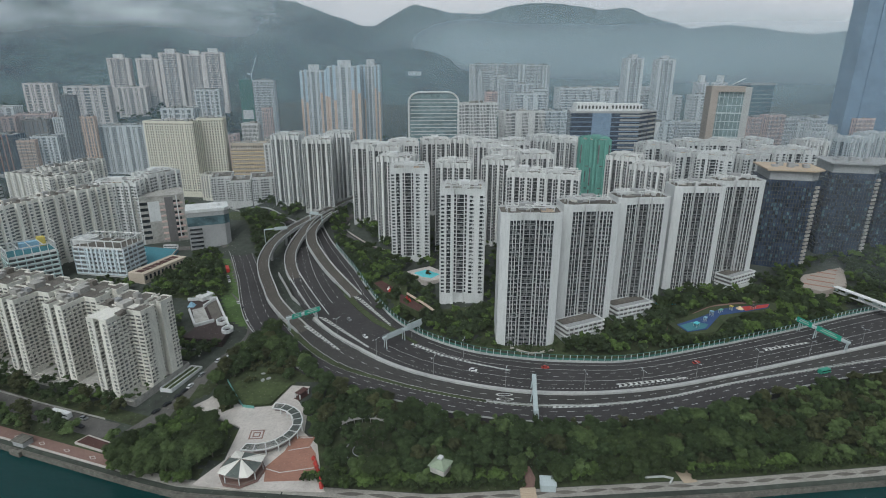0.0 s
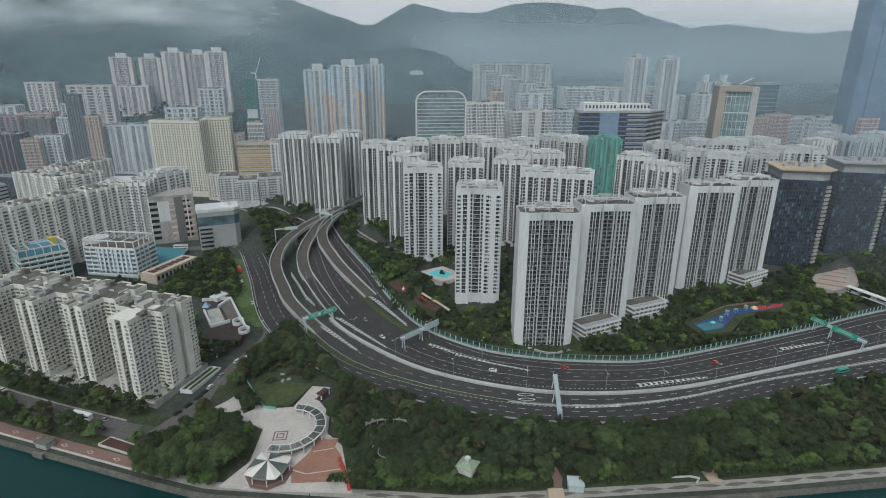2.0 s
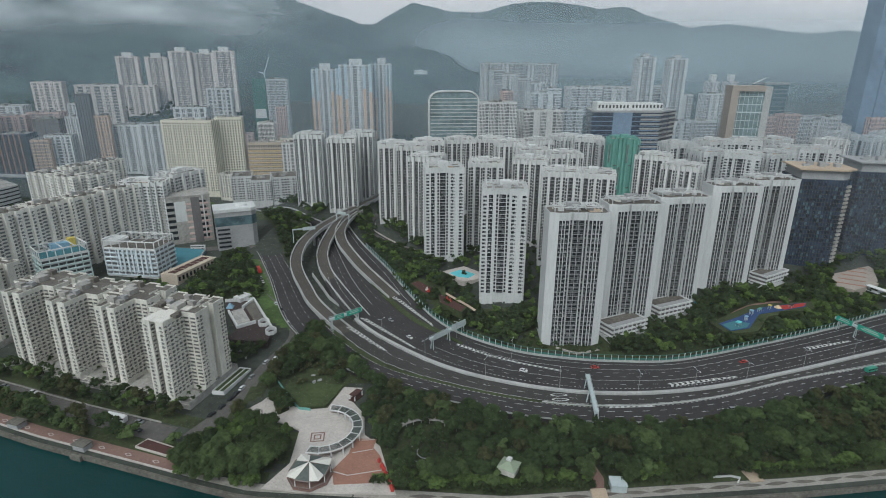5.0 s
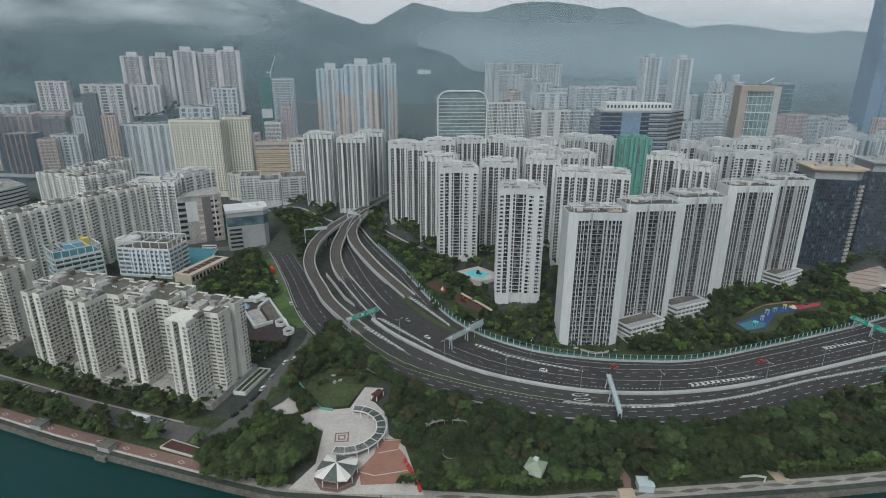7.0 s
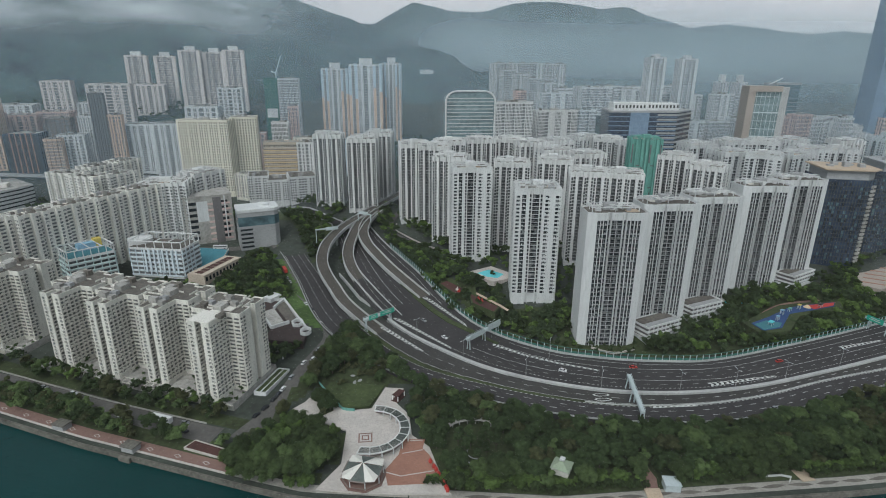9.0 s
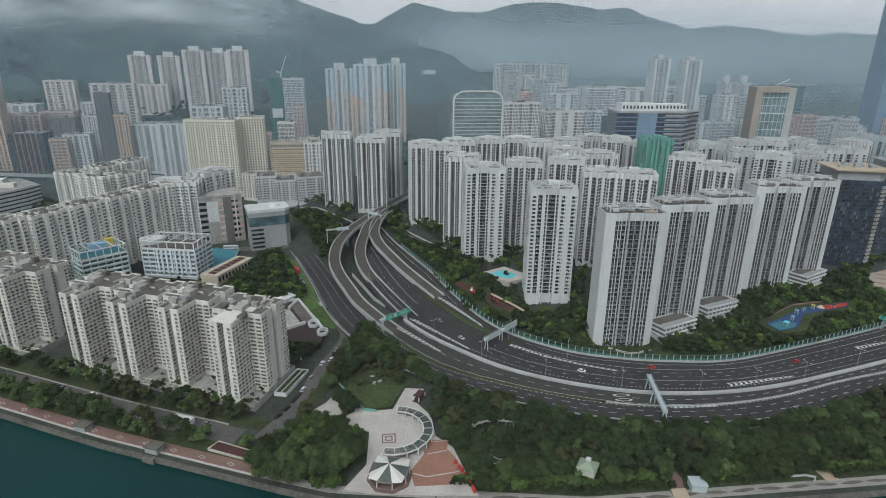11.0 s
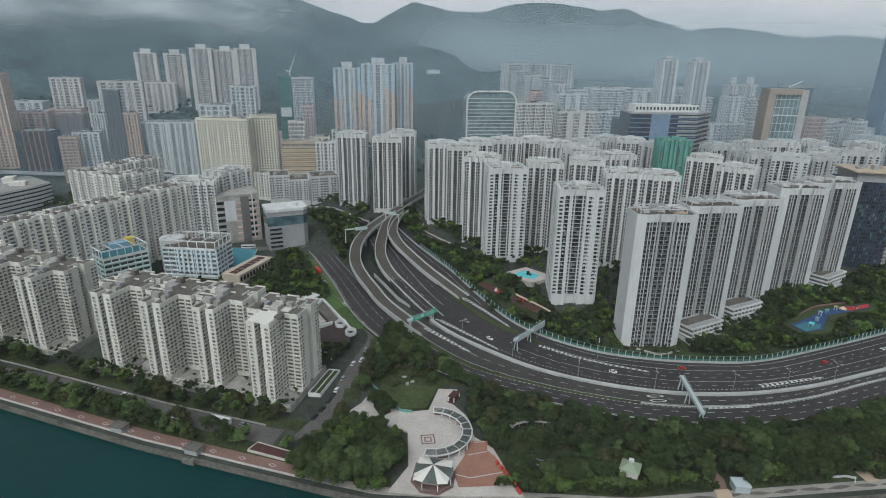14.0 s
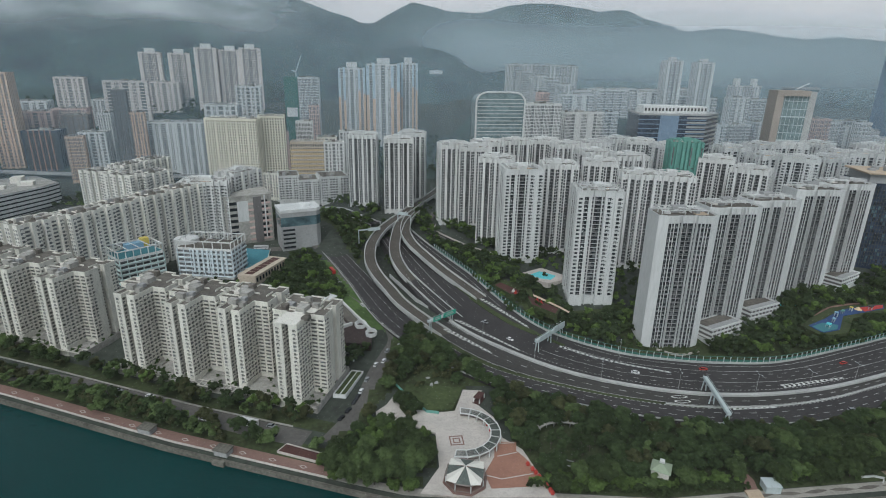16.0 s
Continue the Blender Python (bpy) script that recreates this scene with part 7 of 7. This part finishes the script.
PLAZA = [(-124, 232), (-122, 214), (-106, 214), (-97, 209), (-97, 192), (-108, 178), (-90, 170), (-42, 170), (-46, 186), (-52, 205), (-61, 216), (-63, 240), (-63, 252), (-76, 256), (-88, 250), (-100, 234), (-108, 240), (-113, 250)]
GARDEN = [(-33 + 16.4 * math.cos(0.45 * i), 205 + 15 * math.sin(0.45 * i)) for i in range(14)]
belt = [(-62, 177), (-46, 177), (0, 178), (30, 181), (60, 184), (125, 189.5), (195, 198), (300, 213), (420, 232), (420, 310), (343, 289), (243, 263), (175, 241.5), (118, 222.5), (72, 215.8), (20, 219), (-32, 235), (-60, 251), (-72, 259), (-84, 256), (-62, 240)]
HUTS = [[(34, 172), (53, 173), (52, 182), (44, 191), (38, 191), (35, 184)], [(-4, 178), (8, 178), (8, 191), (-3, 191)]]
POOLS = [[(151, 312), (153, 296), (171, 299), (190, 319), (231, 333), (236, 346), (204, 341), (168, 321)], [(-23.9, 378.6), (-16.7, 365.7), (-14.1, 355.7), (-4.5, 354.3), (5.4, 362.8), (6.8, 376.2), (-7.3, 389.7)], [(-48, 362), (-48, 352), (-42, 340), (-33, 335), (-26, 348), (-41, 370)], [(-28, 345), (-28, 330), (-22, 323), (-14, 315), (-6, 322), (-24, 350)]]
near_trees = scatter(belt, 4.9, 14000, [PLAZA, GARDEN] + HUTS)
west = scatter([(-142, 193), (-128, 187.5), (-106, 182.5), (-96, 194), (-94, 211), (-108, 217), (-122, 217), (-139, 214)], 4.7, 1500, []) + [(-107, 233), (-103, 229), (-110, 238)]
west += scatter([(-140, 186), (-118, 180), (-102, 177.5), (-100, 184), (-118, 188), (-138, 195)], 4.2, 700)
west += scatter([(-123, 236), (-113, 252), (-102, 268), (-88, 274), (-74, 256), (-66, 254), (-84, 262), (-124, 312), (-118, 280), (-126, 256), (-131, 238)], 5.2, 1500, [[(-108, 246), (-96, 232), (-84, 234), (-80, 248), (-90, 264), (-102, 262)]])
west += scatter([(-134, 214), (-122, 216), (-124, 234), (-113, 255), (-97, 273), (-80, 268), (-66, 256), (-72, 266), (-88, 288), (-108, 312), (-120, 300), (-119, 272), (-128, 247)], 4.4, 2600, [PLAZA, [(-108, 246), (-96, 232), (-84, 234), (-80, 248), (-90, 264), (-102, 262)]])
street_trees = []
for i in range(64):
    x = -147 - 4.6 * i
    for off, keep in ((11, 0.7 if x < -188 else 0.1), (12.5, 0.5), (14.5, 0.7 if x < -188 else 0.1), (16.5, 0.62), (32, 0.42), (36, 0.3)):
        if rnd.random() < keep and not (-186 < x < -140 and off < 20 and rnd.random() < 0.6) and not (-168 < x < -138 and off < 14):
            street_trees.append((x + rnd.uniform(-2, 2), shore(x) + off + rnd.uniform(-2, 2)))
WAY = [(p.x, p.y) for p in smooth(SIDE_STREET[:-2], 8)]
clear = lambda p, gap: all((p[0] - x) ** 2 + (p[1] - y) ** 2 > gap * gap for x, y in WAY)
west = [p for p in west if clear(p, 7.4)]
random.Random(5).shuffle(near_trees)
everything = [(x, y, rnd.choice((1, 2, 3, 2, 2, 3, 0) if y < 222 else (0, 4, 1, 5, 3, 0))) for x, y in west] + [(x, y, rnd.choice((1, 2, 3, 2, 1)) if y < shore(x) + 17 else rnd.choice((0, 4, 0, 4, 5)) if x < 62 else rnd.choice((0, 0, 4, 1, 3, 4, 5))) for x, y in near_trees] + [(x, y, rnd.choice((0, 1, 2, 4))) for x, y in street_trees]
everything = [(x, y, 6) for x, y in ((-38, 198), (-28.5, 197), (-33, 193.5), (-24, 201), (-41, 203.5), (-30, 204), (-36, 207), (-35.5, 201), (-26.5, 205), (-39.5, 208), (-31, 200), (-28, 209))] + everything
singles = [e for e in everything if e[0] < 175][:300]
for x, y, sort in singles:
    plant(x, y, sort, rnd.uniform(0.75, 1.1))
chosen = set(singles)
rest = [e for e in everything if e not in chosen]
# greenery round the towers, the school and behind the highway
more = scatter([(-40.4, 337.4), (-14.5, 313.8), (7.9, 296.3), (36, 287), (80, 284), (120, 285), (159.5, 296.3), (225.5, 316.9), (288.2, 340.2), (266.8, 357.2), (248.9, 375.6), (220.5, 360.7), (215.7, 348.5), (193, 330.5), (171.2, 299), (149.1, 300.7), (137, 316.9), (109.4, 316.9), (83.7, 295.4), (45.5, 302.4), (31.8, 327.4), (-5.2, 327.4), (-27.2, 352.9), (-68.7, 392.6), (-89.2, 460.4), (-97.4, 456.1), (-70.6, 386.5)], 4.4, 9000)
more += scatter([(-31, 352.9), (-2.6, 352.9), (-4.9, 362.1), (-25.6, 367.2), (-44.4, 393.4), (-64.9, 414.9), (-82.8, 453.4), (-91.3, 452.7), (-64.9, 386.1)], 5.2, 900)
more += scatter([(30.8, 338.8), (52.5, 334.6), (75.1, 338.8), (93.3, 345.9), (120.7, 353), (138.8, 362.5), (109.2, 367.2), (53, 367.2), (31.1, 358.5)], 6, 700)
more += scatter([(147.3, 313.8), (161.3, 322.9), (175.5, 341.2), (195.4, 356.7), (184.9, 363), (158.9, 346.9), (135.9, 322.9)], 4.6, 900)
more += scatter([(224.4, 359), (248.9, 371.8), (286.4, 394.1), (311.9, 419.7), (277.2, 404.3), (237.5, 379.5)], 5, 700)
more += scatter([(-222, 245), (-160, 224), (-150, 226), (-170, 238), (-228, 252)], 6.6, 500)
more += scatter([(-330, 282), (-232, 249), (-232, 256), (-330, 290)], 6.6, 500)
more += scatter([(-195, 520), (-170, 470), (-150, 420), (-150, 460), (-146, 495), (-165, 515), (-190, 545), (-215, 560)], 4.8, 1200)
more += scatter([(-300, 600), (-270, 585), (-240, 560), (-225, 530), (-236, 520), (-270, 545), (-310, 570)], 5.5, 700)
more += scatter([(-87.1, 519.5), (-76, 547.4), (-64.8, 584.5), (-59.3, 593.7), (-59.3, 556.6), (-70.4, 519.5), (-77.8, 501)], 5.5, 500)
more += scatter([(-209, 343), (-214, 375), (-206, 400), (-208, 440), (-196, 446), (-176, 418), (-150, 364), (-160, 345), (-186, 352)], 4.6, 2200)
more += scatter([(-270, 366), (-240, 340), (-218, 350), (-228, 372), (-256, 382)], 5.5, 500)
more += scatter([(-156, 500), (-146, 470), (-150, 520), (-176, 560), (-200, 580), (-170, 588), (-140, 540)], 5.6, 700)
more += scatter([(-124, 410), (-116, 430), (-124, 480), (-134, 500), (-138, 470), (-130, 440)], 5.6, 400)
more += scatter([(228.4, 357.2), (285.5, 383.5), (334.5, 394.1), (400.6, 364.4), (402.3, 423.5), (315.7, 423.5), (249, 379.5)], 6, 900)
more += scatter([(286, 357.2), (328.7, 364.4), (400.6, 383.5), (575.6, 452.4), (575.6, 539), (421.6, 500.5), (335, 423.5)], 8, 900)
more += scatter([(-420, 560), (-330, 470), (-310, 480), (-390, 640), (-500, 660), (-480, 560)], 8, 700)
more += scatter([(146, 321.4), (164, 328.9), (190.9, 343.1), (224.8, 353.7), (216.5, 364.3), (185.5, 356.2), (152.3, 339.2), (140.7, 328.8)], 3.8, 1500)
more += scatter([(-197, 628), (-183, 640), (-156, 620), (-152, 590), (-172, 580), (-191, 594)], 4.6, 900)
more += scatter([(-112, 512), (-106, 500), (-91.3, 458.4), (-82.8, 463), (-85.8, 482.9), (-100, 548), (-87.1, 547.4), (-104, 560)], 4.4, 900)
more += scatter([(157.6, 295.4), (171.1, 299.8), (190.7, 322.9), (229.1, 335.3), (251.5, 340.2), (237.3, 324.4), (197.6, 309), (171.6, 295.4)], 3.6, 1500)
more += scatter([(-141, 266), (-132, 280), (-131, 286), (-153, 288), (-157, 300), (-168, 318), (-172, 300), (-150, 276)], 4.4, 900)
more += scatter([(-118, 276), (-116, 290), (-122, 306), (-128, 318), (-118, 322), (-108, 300)], 4.2, 600)
more += scatter([(-134, 330), (-150, 364), (-174, 414), (-192, 450), (-186, 452), (-166, 412), (-140, 356)], 7.5, 300)
more += scatter([(-480, 700), (-380, 660), (-330, 640), (-340, 620), (-420, 640), (-490, 670)], 6, 700)
more += scatter([(-330, 330), (-270, 312), (-262, 330), (-330, 352)], 6, 300)

more += scatter([(-100, 445), (-92, 470), (-80, 448), (-60, 424), (-38, 406), (-22, 394), (-30, 372), (-6, 345), (4, 318), (-12, 328), (-30, 338), (-60, 378)], 3.6, 3500)
more += scatter([(-60, 400), (-20, 385), (40, 372), (110, 372), (170, 400), (200, 430), (150, 470), (20, 480), (-50, 470)], 7, 900)
more += scatter([(-84, 500), (-70, 470), (-50, 440), (-36, 425), (-30, 440), (-50, 480), (-70, 500)], 4.5, 500)
more += scatter([(30, 300), (20, 320), (35, 335), (60, 330), (34, 292), (18, 296), (-5, 312), (-4, 330)], 4.0, 900)
more += scatter([(236, 342), (330, 362), (420, 385), (420, 450), (345, 440), (300, 412), (262, 388)], 4.4, 1800)
more += scatter([(80, 288), (112, 292), (146, 306), (150, 318), (128, 318), (108, 300), (84, 296)], 4.2, 600)
more = [p for p in more if p[0] < -100 or p[1] > table(EDGE, p[0]) + 3.5]
more = [p for p in more if not any(inside(*p, q) for q in POOLS)]
more = [p for p in more if clear(p, 6.5) and not inside(*p, FAN)]

slope = scatter([(-760, 820), (-640, 800), (-480, 780), (-380, 760), (-300, 780), (-160, 760), (-40, 700), (20, 740), (0, 900), (-100, 1000), (-300, 980), (-600, 980), (-800, 960)], 11, 2600)


def wood(points, name, label, seed, low=0.8, high=1.15, mats=M_LEAF, stock=SPARE, level=None):
    """Many trees as one growth."""
    r = random.Random(seed)
    vs, fs, base = [], [], 0
    for x, y in points:
        me = r.choice(stock)
        small = 0.5 if 18 < x < 78 and 276 < y < 304 else 1.3 if 148 < x < 255 and 288 < y < 342 else 1.0
        co = np.empty(len(me.vertices) * 3)
        me.vertices.foreach_get("co", co)
        co = co.reshape(-1, 3) * r.uniform(low, high) * small
        t = r.uniform(0, 6.28)
        rot = np.array([[math.cos(t), -math.sin(t), 0], [math.sin(t), math.cos(t), 0], [0, 0, 1]])
        co = co @ rot.T + np.array([x, y, land(x, y) if level is None else level])
        vs.append(co)
        fs += [tuple(base + i for i in p.vertices) for p in me.polygons]
        base += len(co)
    me = bpy.data.meshes.new(name)
    me.from_pydata(np.concatenate(vs).tolist(), [], fs)
    me.materials.append(mats)
    ob = tagged(new(name, me), label, "trees", kind="stuff")
    return ob


for k, m in enumerate((M_LEAF2, M_LEAF, M_LEAF4)):
    wood([e[:2] for e in rest[k::3]], "park_trees", "dense trees of the waterfront park", 21 + 7 * k, mats=m)
more += [(-37 + rnd.uniform(-8, 34) * 0.9, 372 - 44 * k / 16 + rnd.uniform(-6, 2)) for k in range(16)]
wood(more[::2], "estate_trees", "trees and shrubs between the estate towers", 22, 0.65, 1.0, mats=M_LEAF5)
wood(more[1::4], "estate_trees", "trees and shrubs between the estate towers", 23, 0.65, 1.0, mats=M_LEAF)
wood(more[3::4], "estate_trees", "lighter trees and shrubs between the estate towers", 27, 0.65, 1.0, mats=M_LEAF3)
wood(slope, "slope_trees", "dark woods on the slope below the hills", 24, 1.0, 1.6, M_LEAF2, DISTANT)
# low shrubs along the promenade and on the podium
hedge_row = []
for i in range(150):
    x = -54 + 3.1 * i
    if not (36 < x < 56 or 80 < x < 108):
        hedge_row += [(x + rnd.uniform(-1, 1), shore(x) + 9.6 + rnd.uniform(-0.8, 0.8)), (x + rnd.uniform(-1, 1), shore(x) + 12.2 + rnd.uniform(-0.8, 0.8))]
beds = [(-109.5, 238), (-108, 234), (-106, 229.5), (-103.5, 231), (-106, 226.5), (-108.5, 240), (-104.5, 235)] + [(rnd.uniform(-105, -83), rnd.uniform(258, 268)) for _ in range(26)] + [(-101, 250), (-99, 253), (-88, 262), (-86, 258), (-84, 262)]
wood(beds, "shrub_bed", "shrubs on the grass mound and in the plaza bed", 44, 0.25, 0.5, mats=M_LEAF4)
wood(hedge_row[::2], "shrub_row", "low shrubs along the pale promenade", 41, 0.4, 0.62, mats=M_LEAF)
wood(hedge_row[1::2], "shrub_row", "low shrubs along the pale promenade", 42, 0.5, 0.75, mats=M_LEAF3)
c, s = math.cos(radians(-17)), math.sin(radians(-17))
pots = []
for x0, y0, w, d in ((-203, 265, 122, 38), (-330, 310, 100, 38)):
    for _ in range(60):
        p, q = rnd.uniform(-w / 2 + 1, w / 2 - 1), rnd.choice((-d / 2 + 1.5, -d / 2 + 4, d * rnd.uniform(-0.5, -0.1)))
        pots.append((x0 + p * c - q * s, y0 + p * s + q * c))
    pots += [(x0 + (w / 2 - 1.5) * c - q * s, y0 + (w / 2 - 1.5) * s + q * c) for q in (-14, -9, -4, 2, 8, 13)]
wood(pots, "podium_shrubs", "clipped shrubs on the podium terraces", 43, 0.2, 0.42, mats=M_LEAF2, level=7.5)
# grass verges and hedges along the waterfront street
for a, b, z in ((9.2, 19.5, 0.05), (29.5, 38, 0.05)):
    g = Geo()
    vx = [-640 + 12 * i for i in range(43)]
    g.strip([(x, shore(x) + a, land(x, shore(x) + a) + z) for x in vx], [(x, shore(x) + b, land(x, shore(x) + b) + z) for x in vx])
    solid("verge", g, M_SOIL, "grass verge with shrubs along the street", "verge", kind="structure")
g = Geo()
g.wall([(x, shore(x) + 29, land(x, shore(x) + 29)) for x in range(-480, -140, 20)], 0.4, 0.8)
solid("boundary_wall", g, M_ROOF, "low pale wall along the waterfront street", "wall", kind="structure")


def cover(poly, label, lift=0.24, cell=3.0, mat=None):
    """Soil and grass lying on the ground inside an outline."""
    g = Geo()
    x0, y0 = min(p[0] for p in poly), min(p[1] for p in poly)
    for a in range(int((max(p[0] for p in poly) - x0) / cell) + 1):
        for b in range(int((max(p[1] for p in poly) - y0) / cell) + 1):
            x, y = x0 + a * cell, y0 + b * cell
            if inside(x + cell / 2, y + cell / 2, poly):
                g.face(*[(u, v, land(u, v) + lift) for u, v in ((x, y), (x + cell, y), (x + cell, y + cell), (x, y + cell))])
    return solid("ground_cover", g, mat or M_SOIL, label, "ground", kind="structure")


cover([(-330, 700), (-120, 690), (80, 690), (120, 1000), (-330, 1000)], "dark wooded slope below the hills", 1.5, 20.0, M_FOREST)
cover([(-141, 190), (-120, 184.5), (-100, 181), (-98, 186), (-128, 193), (-141, 198)], "grass strip under the trees by the sea wall", 0.2)
cover([(-141, 197), (-128, 191.5), (-106, 186), (-93, 193), (-93, 213), (-107, 220), (-121, 218), (-139, 217)], "grass and soil under the trees by the plaza")
cover([(-130, 219), (-123, 219), (-124, 234), (-113, 250), (-107, 240), (-96, 231), (-82, 232), (-77, 251), (-67, 251), (-60, 252), (-86, 290), (-107, 310), (-118, 300), (-117, 268), (-126, 247)], "grass and soil round the lawn")
cover([(-40.4, 337.4), (-14.5, 313.8), (7.9, 296.3), (36, 287), (80, 281), (120, 283), (159.6, 295.4), (225.7, 316.1), (288.5, 338.5), (315.7, 404.3), (249, 379.5), (189.1, 361.5), (108.5, 322.9), (31.6, 330.3), (-5.5, 333.9), (-27.4, 358.5), (-68.7, 397.3), (-89.2, 460.4), (-97.4, 456.1), (-70.6, 386.5)], "shrubs and soil beside the highway")
cover([(-209, 343), (-214, 375), (-206, 400), (-208, 440), (-196, 446), (-176, 418), (-150, 364), (-160, 345), (-186, 352)], "grass and soil of the small park")
cover([(-116, 276), (-112, 290), (-118, 306), (-128, 326), (-146, 364), (-170, 414), (-190, 460), (-204, 470), (-186, 412), (-160, 362), (-140, 322), (-104, 296)], "bright grass bank between street and highway", mat=M_GRASS)
cover([(-196, 520), (-170, 470), (-150, 420), (-144, 470), (-146, 495), (-165, 520), (-190, 555), (-225, 575), (-240, 560)], "green slope under the elevated roads", 0.3)
# soil under the trees
g = Geo()
n = 60
xs_ = [-58 + 478 * i / n for i in range(n + 1)]
g.strip([(x, shore(x) + 7.8, land(x, shore(x) + 7.8) + 0.25) for x in xs_], [(x, max(offset_near(x) - 1.5, shore(x) + 12), land(x, offset_near(x)) + 0.3) for x in xs_])
solid("ground_cover", g, M_SOIL, "shaded soil and grass under the park trees", "ground", kind="structure")

# ---- vehicles ----
def car(label, paint, x, y, yaw, z, size=1.0):
    ob = thing("car", label, "car", pose(x, y, z, 0, 0, yaw) @ Matrix.Scale(size, 4))
    q = Geo()
    q.box(0, 0, 0.3, 4.3, 1.75, 0.65)
    part("body", q, paint, ob)
    q = Geo()
    k = len(q.v)
    q.v = [(-1.7, -0.8, 0.95), (1.1, -0.8, 0.95), (1.1, 0.8, 0.95), (-1.7, 0.8, 0.95), (-1.3, -0.68, 1.45), (0.5, -0.68, 1.45), (0.5, 0.68, 1.45), (-1.3, 0.68, 1.45)]
    q.f = [(0, 1, 5, 4), (1, 2, 6, 5), (2, 3, 7, 6), (3, 0, 4, 7)]
    part("window", q, M_GLASS, ob)
    q = Geo()
    q.box(-0.4, 0, 1.45, 1.8, 1.36, 0.05)
    part("roof", q, paint, ob)
    for dx in (-1.35, 1.35):
        for dy in (-0.85, 0.85):
            q = Geo()
            q.rod((dx, dy - 0.1, 0.32), (dx, dy + 0.1, 0.32), 0.32, 0.32, 10)
            part("wheel", q, M_RUBBER, ob)
    return ob


def bus(label, paint, x, y, yaw, z, length, height):
    ob = thing("bus", label, "bus", pose(x, y, z, 0, 0, yaw))
    q = Geo()
    q.box(0, 0, 0.4, length, 2.4, height)
    part("body", q, paint, ob)
    q = Geo()
    q.box(0, 0, 0.4 + height * 0.48, length * 0.94, 2.46, height * 0.28)
    part("window", q, M_GLASS, ob)
    for dx in (-0.32, 0.32):
        for dy in (-1.1, 1.1):
            q = Geo()
            q.rod((dx * length, dy - 0.15, 0.45), (dx * length, dy + 0.15, 0.45), 0.45, 0.45, 10)
            part("wheel", q, M_RUBBER, ob)


bus("white coach parked on the waterfront street", M_CARWHITE, -181.5, 220.5, -18, land(-181, 220) + 0.15, 11, 2.9)
bus("red and white bus on the side street", M_RED, -169, 403, -64, land(-169, 403) + 0.15, 9, 3.0)
bus("white minibus in the street behind the school", M_CARWHITE, -238, 454, 4, land(-238, 454) + 0.2, 12, 2.8)
bus("green-roofed minibus on the slip road", M_CARGREEN, 219, 266, 17, DECK, 7, 2.3)
for i, (x, y, yaw, p, lab) in enumerate(((-203, 224, -18, M_CARWHITE, "white van at the street corner"), (-170, 219, -18, M_CARSILVER, "silver car on the waterfront street"), (-168, 213, -18, M_CARDARK, "dark car parked by the trees"), (-236, 242, -18, M_CARWHITE, "white car on the waterfront street"),
                                        (-254, 247, -18, M_CARSILVER, "silver car on the waterfront street"), (-138.2, 225, 65, M_CARDARK, "dark car parked at the kerb"), (-135.6, 231, 66, M_CARDARK, "dark car parked at the kerb"), (-133.4, 238, 72, M_CARDARK, "dark car parked at the kerb"), (-131, 247, 78, M_CARWHITE, "white car parked at the kerb"),
                                        (-129, 257, 78, M_CARSILVER, "silver car parked at the kerb"), (-125.2, 271, 74, M_CARWHITE, "white car parked at the kerb"), (-124.6, 318, 112, M_CARWHITE, "white car in the side street"), (-134, 336.5, 120, M_CARDARK, "dark car in the side street"), (-140, 345, 120, M_CARWHITE, "white car in the side street"),
                                        (-160, 382, 117, M_CARWHITE, "white car in the side street"), (-163.8, 390, 116, M_CARSILVER, "silver car in the side street"), (-119.6, 286, 72, M_CARSILVER, "silver car in the side street"), (-113, 292, 80, M_CARWHITE, "white car parked at the kerb"), (-121, 275, 74, M_CARWHITE, "white car parked at the kerb"), (-132.2, 242.5, 74, M_CARDARK, "dark car parked at the kerb"))):
    car(lab, p, x, y, yaw, land(x, y) + 0.14)
for x, y, yaw, p, lab in ((61, 266, -3, M_RED, "red car on the highway"), (20, 262, -22, M_CARWHITE, "white car on the highway"), (-58, 318, -58, M_CARSILVER, "silver car on the highway"), (150, 274, 18, M_RED, "red car on the highway"), (-45, 298, -52, M_CARWHITE, "white car on the highway"), (120, 229, 15, M_CARSILVER, "silver car on the slip road"), (-77, 369, -58, M_CARWHITE, "white car near the fly-over")):
    car(lab, p, x, y, yaw, DECK + 0.02 + rise(x, y))

# ---- tip to fit the camera ----
# the whole plan is tipped so that upright edges fit the camera's view; everything that stands is kept upright
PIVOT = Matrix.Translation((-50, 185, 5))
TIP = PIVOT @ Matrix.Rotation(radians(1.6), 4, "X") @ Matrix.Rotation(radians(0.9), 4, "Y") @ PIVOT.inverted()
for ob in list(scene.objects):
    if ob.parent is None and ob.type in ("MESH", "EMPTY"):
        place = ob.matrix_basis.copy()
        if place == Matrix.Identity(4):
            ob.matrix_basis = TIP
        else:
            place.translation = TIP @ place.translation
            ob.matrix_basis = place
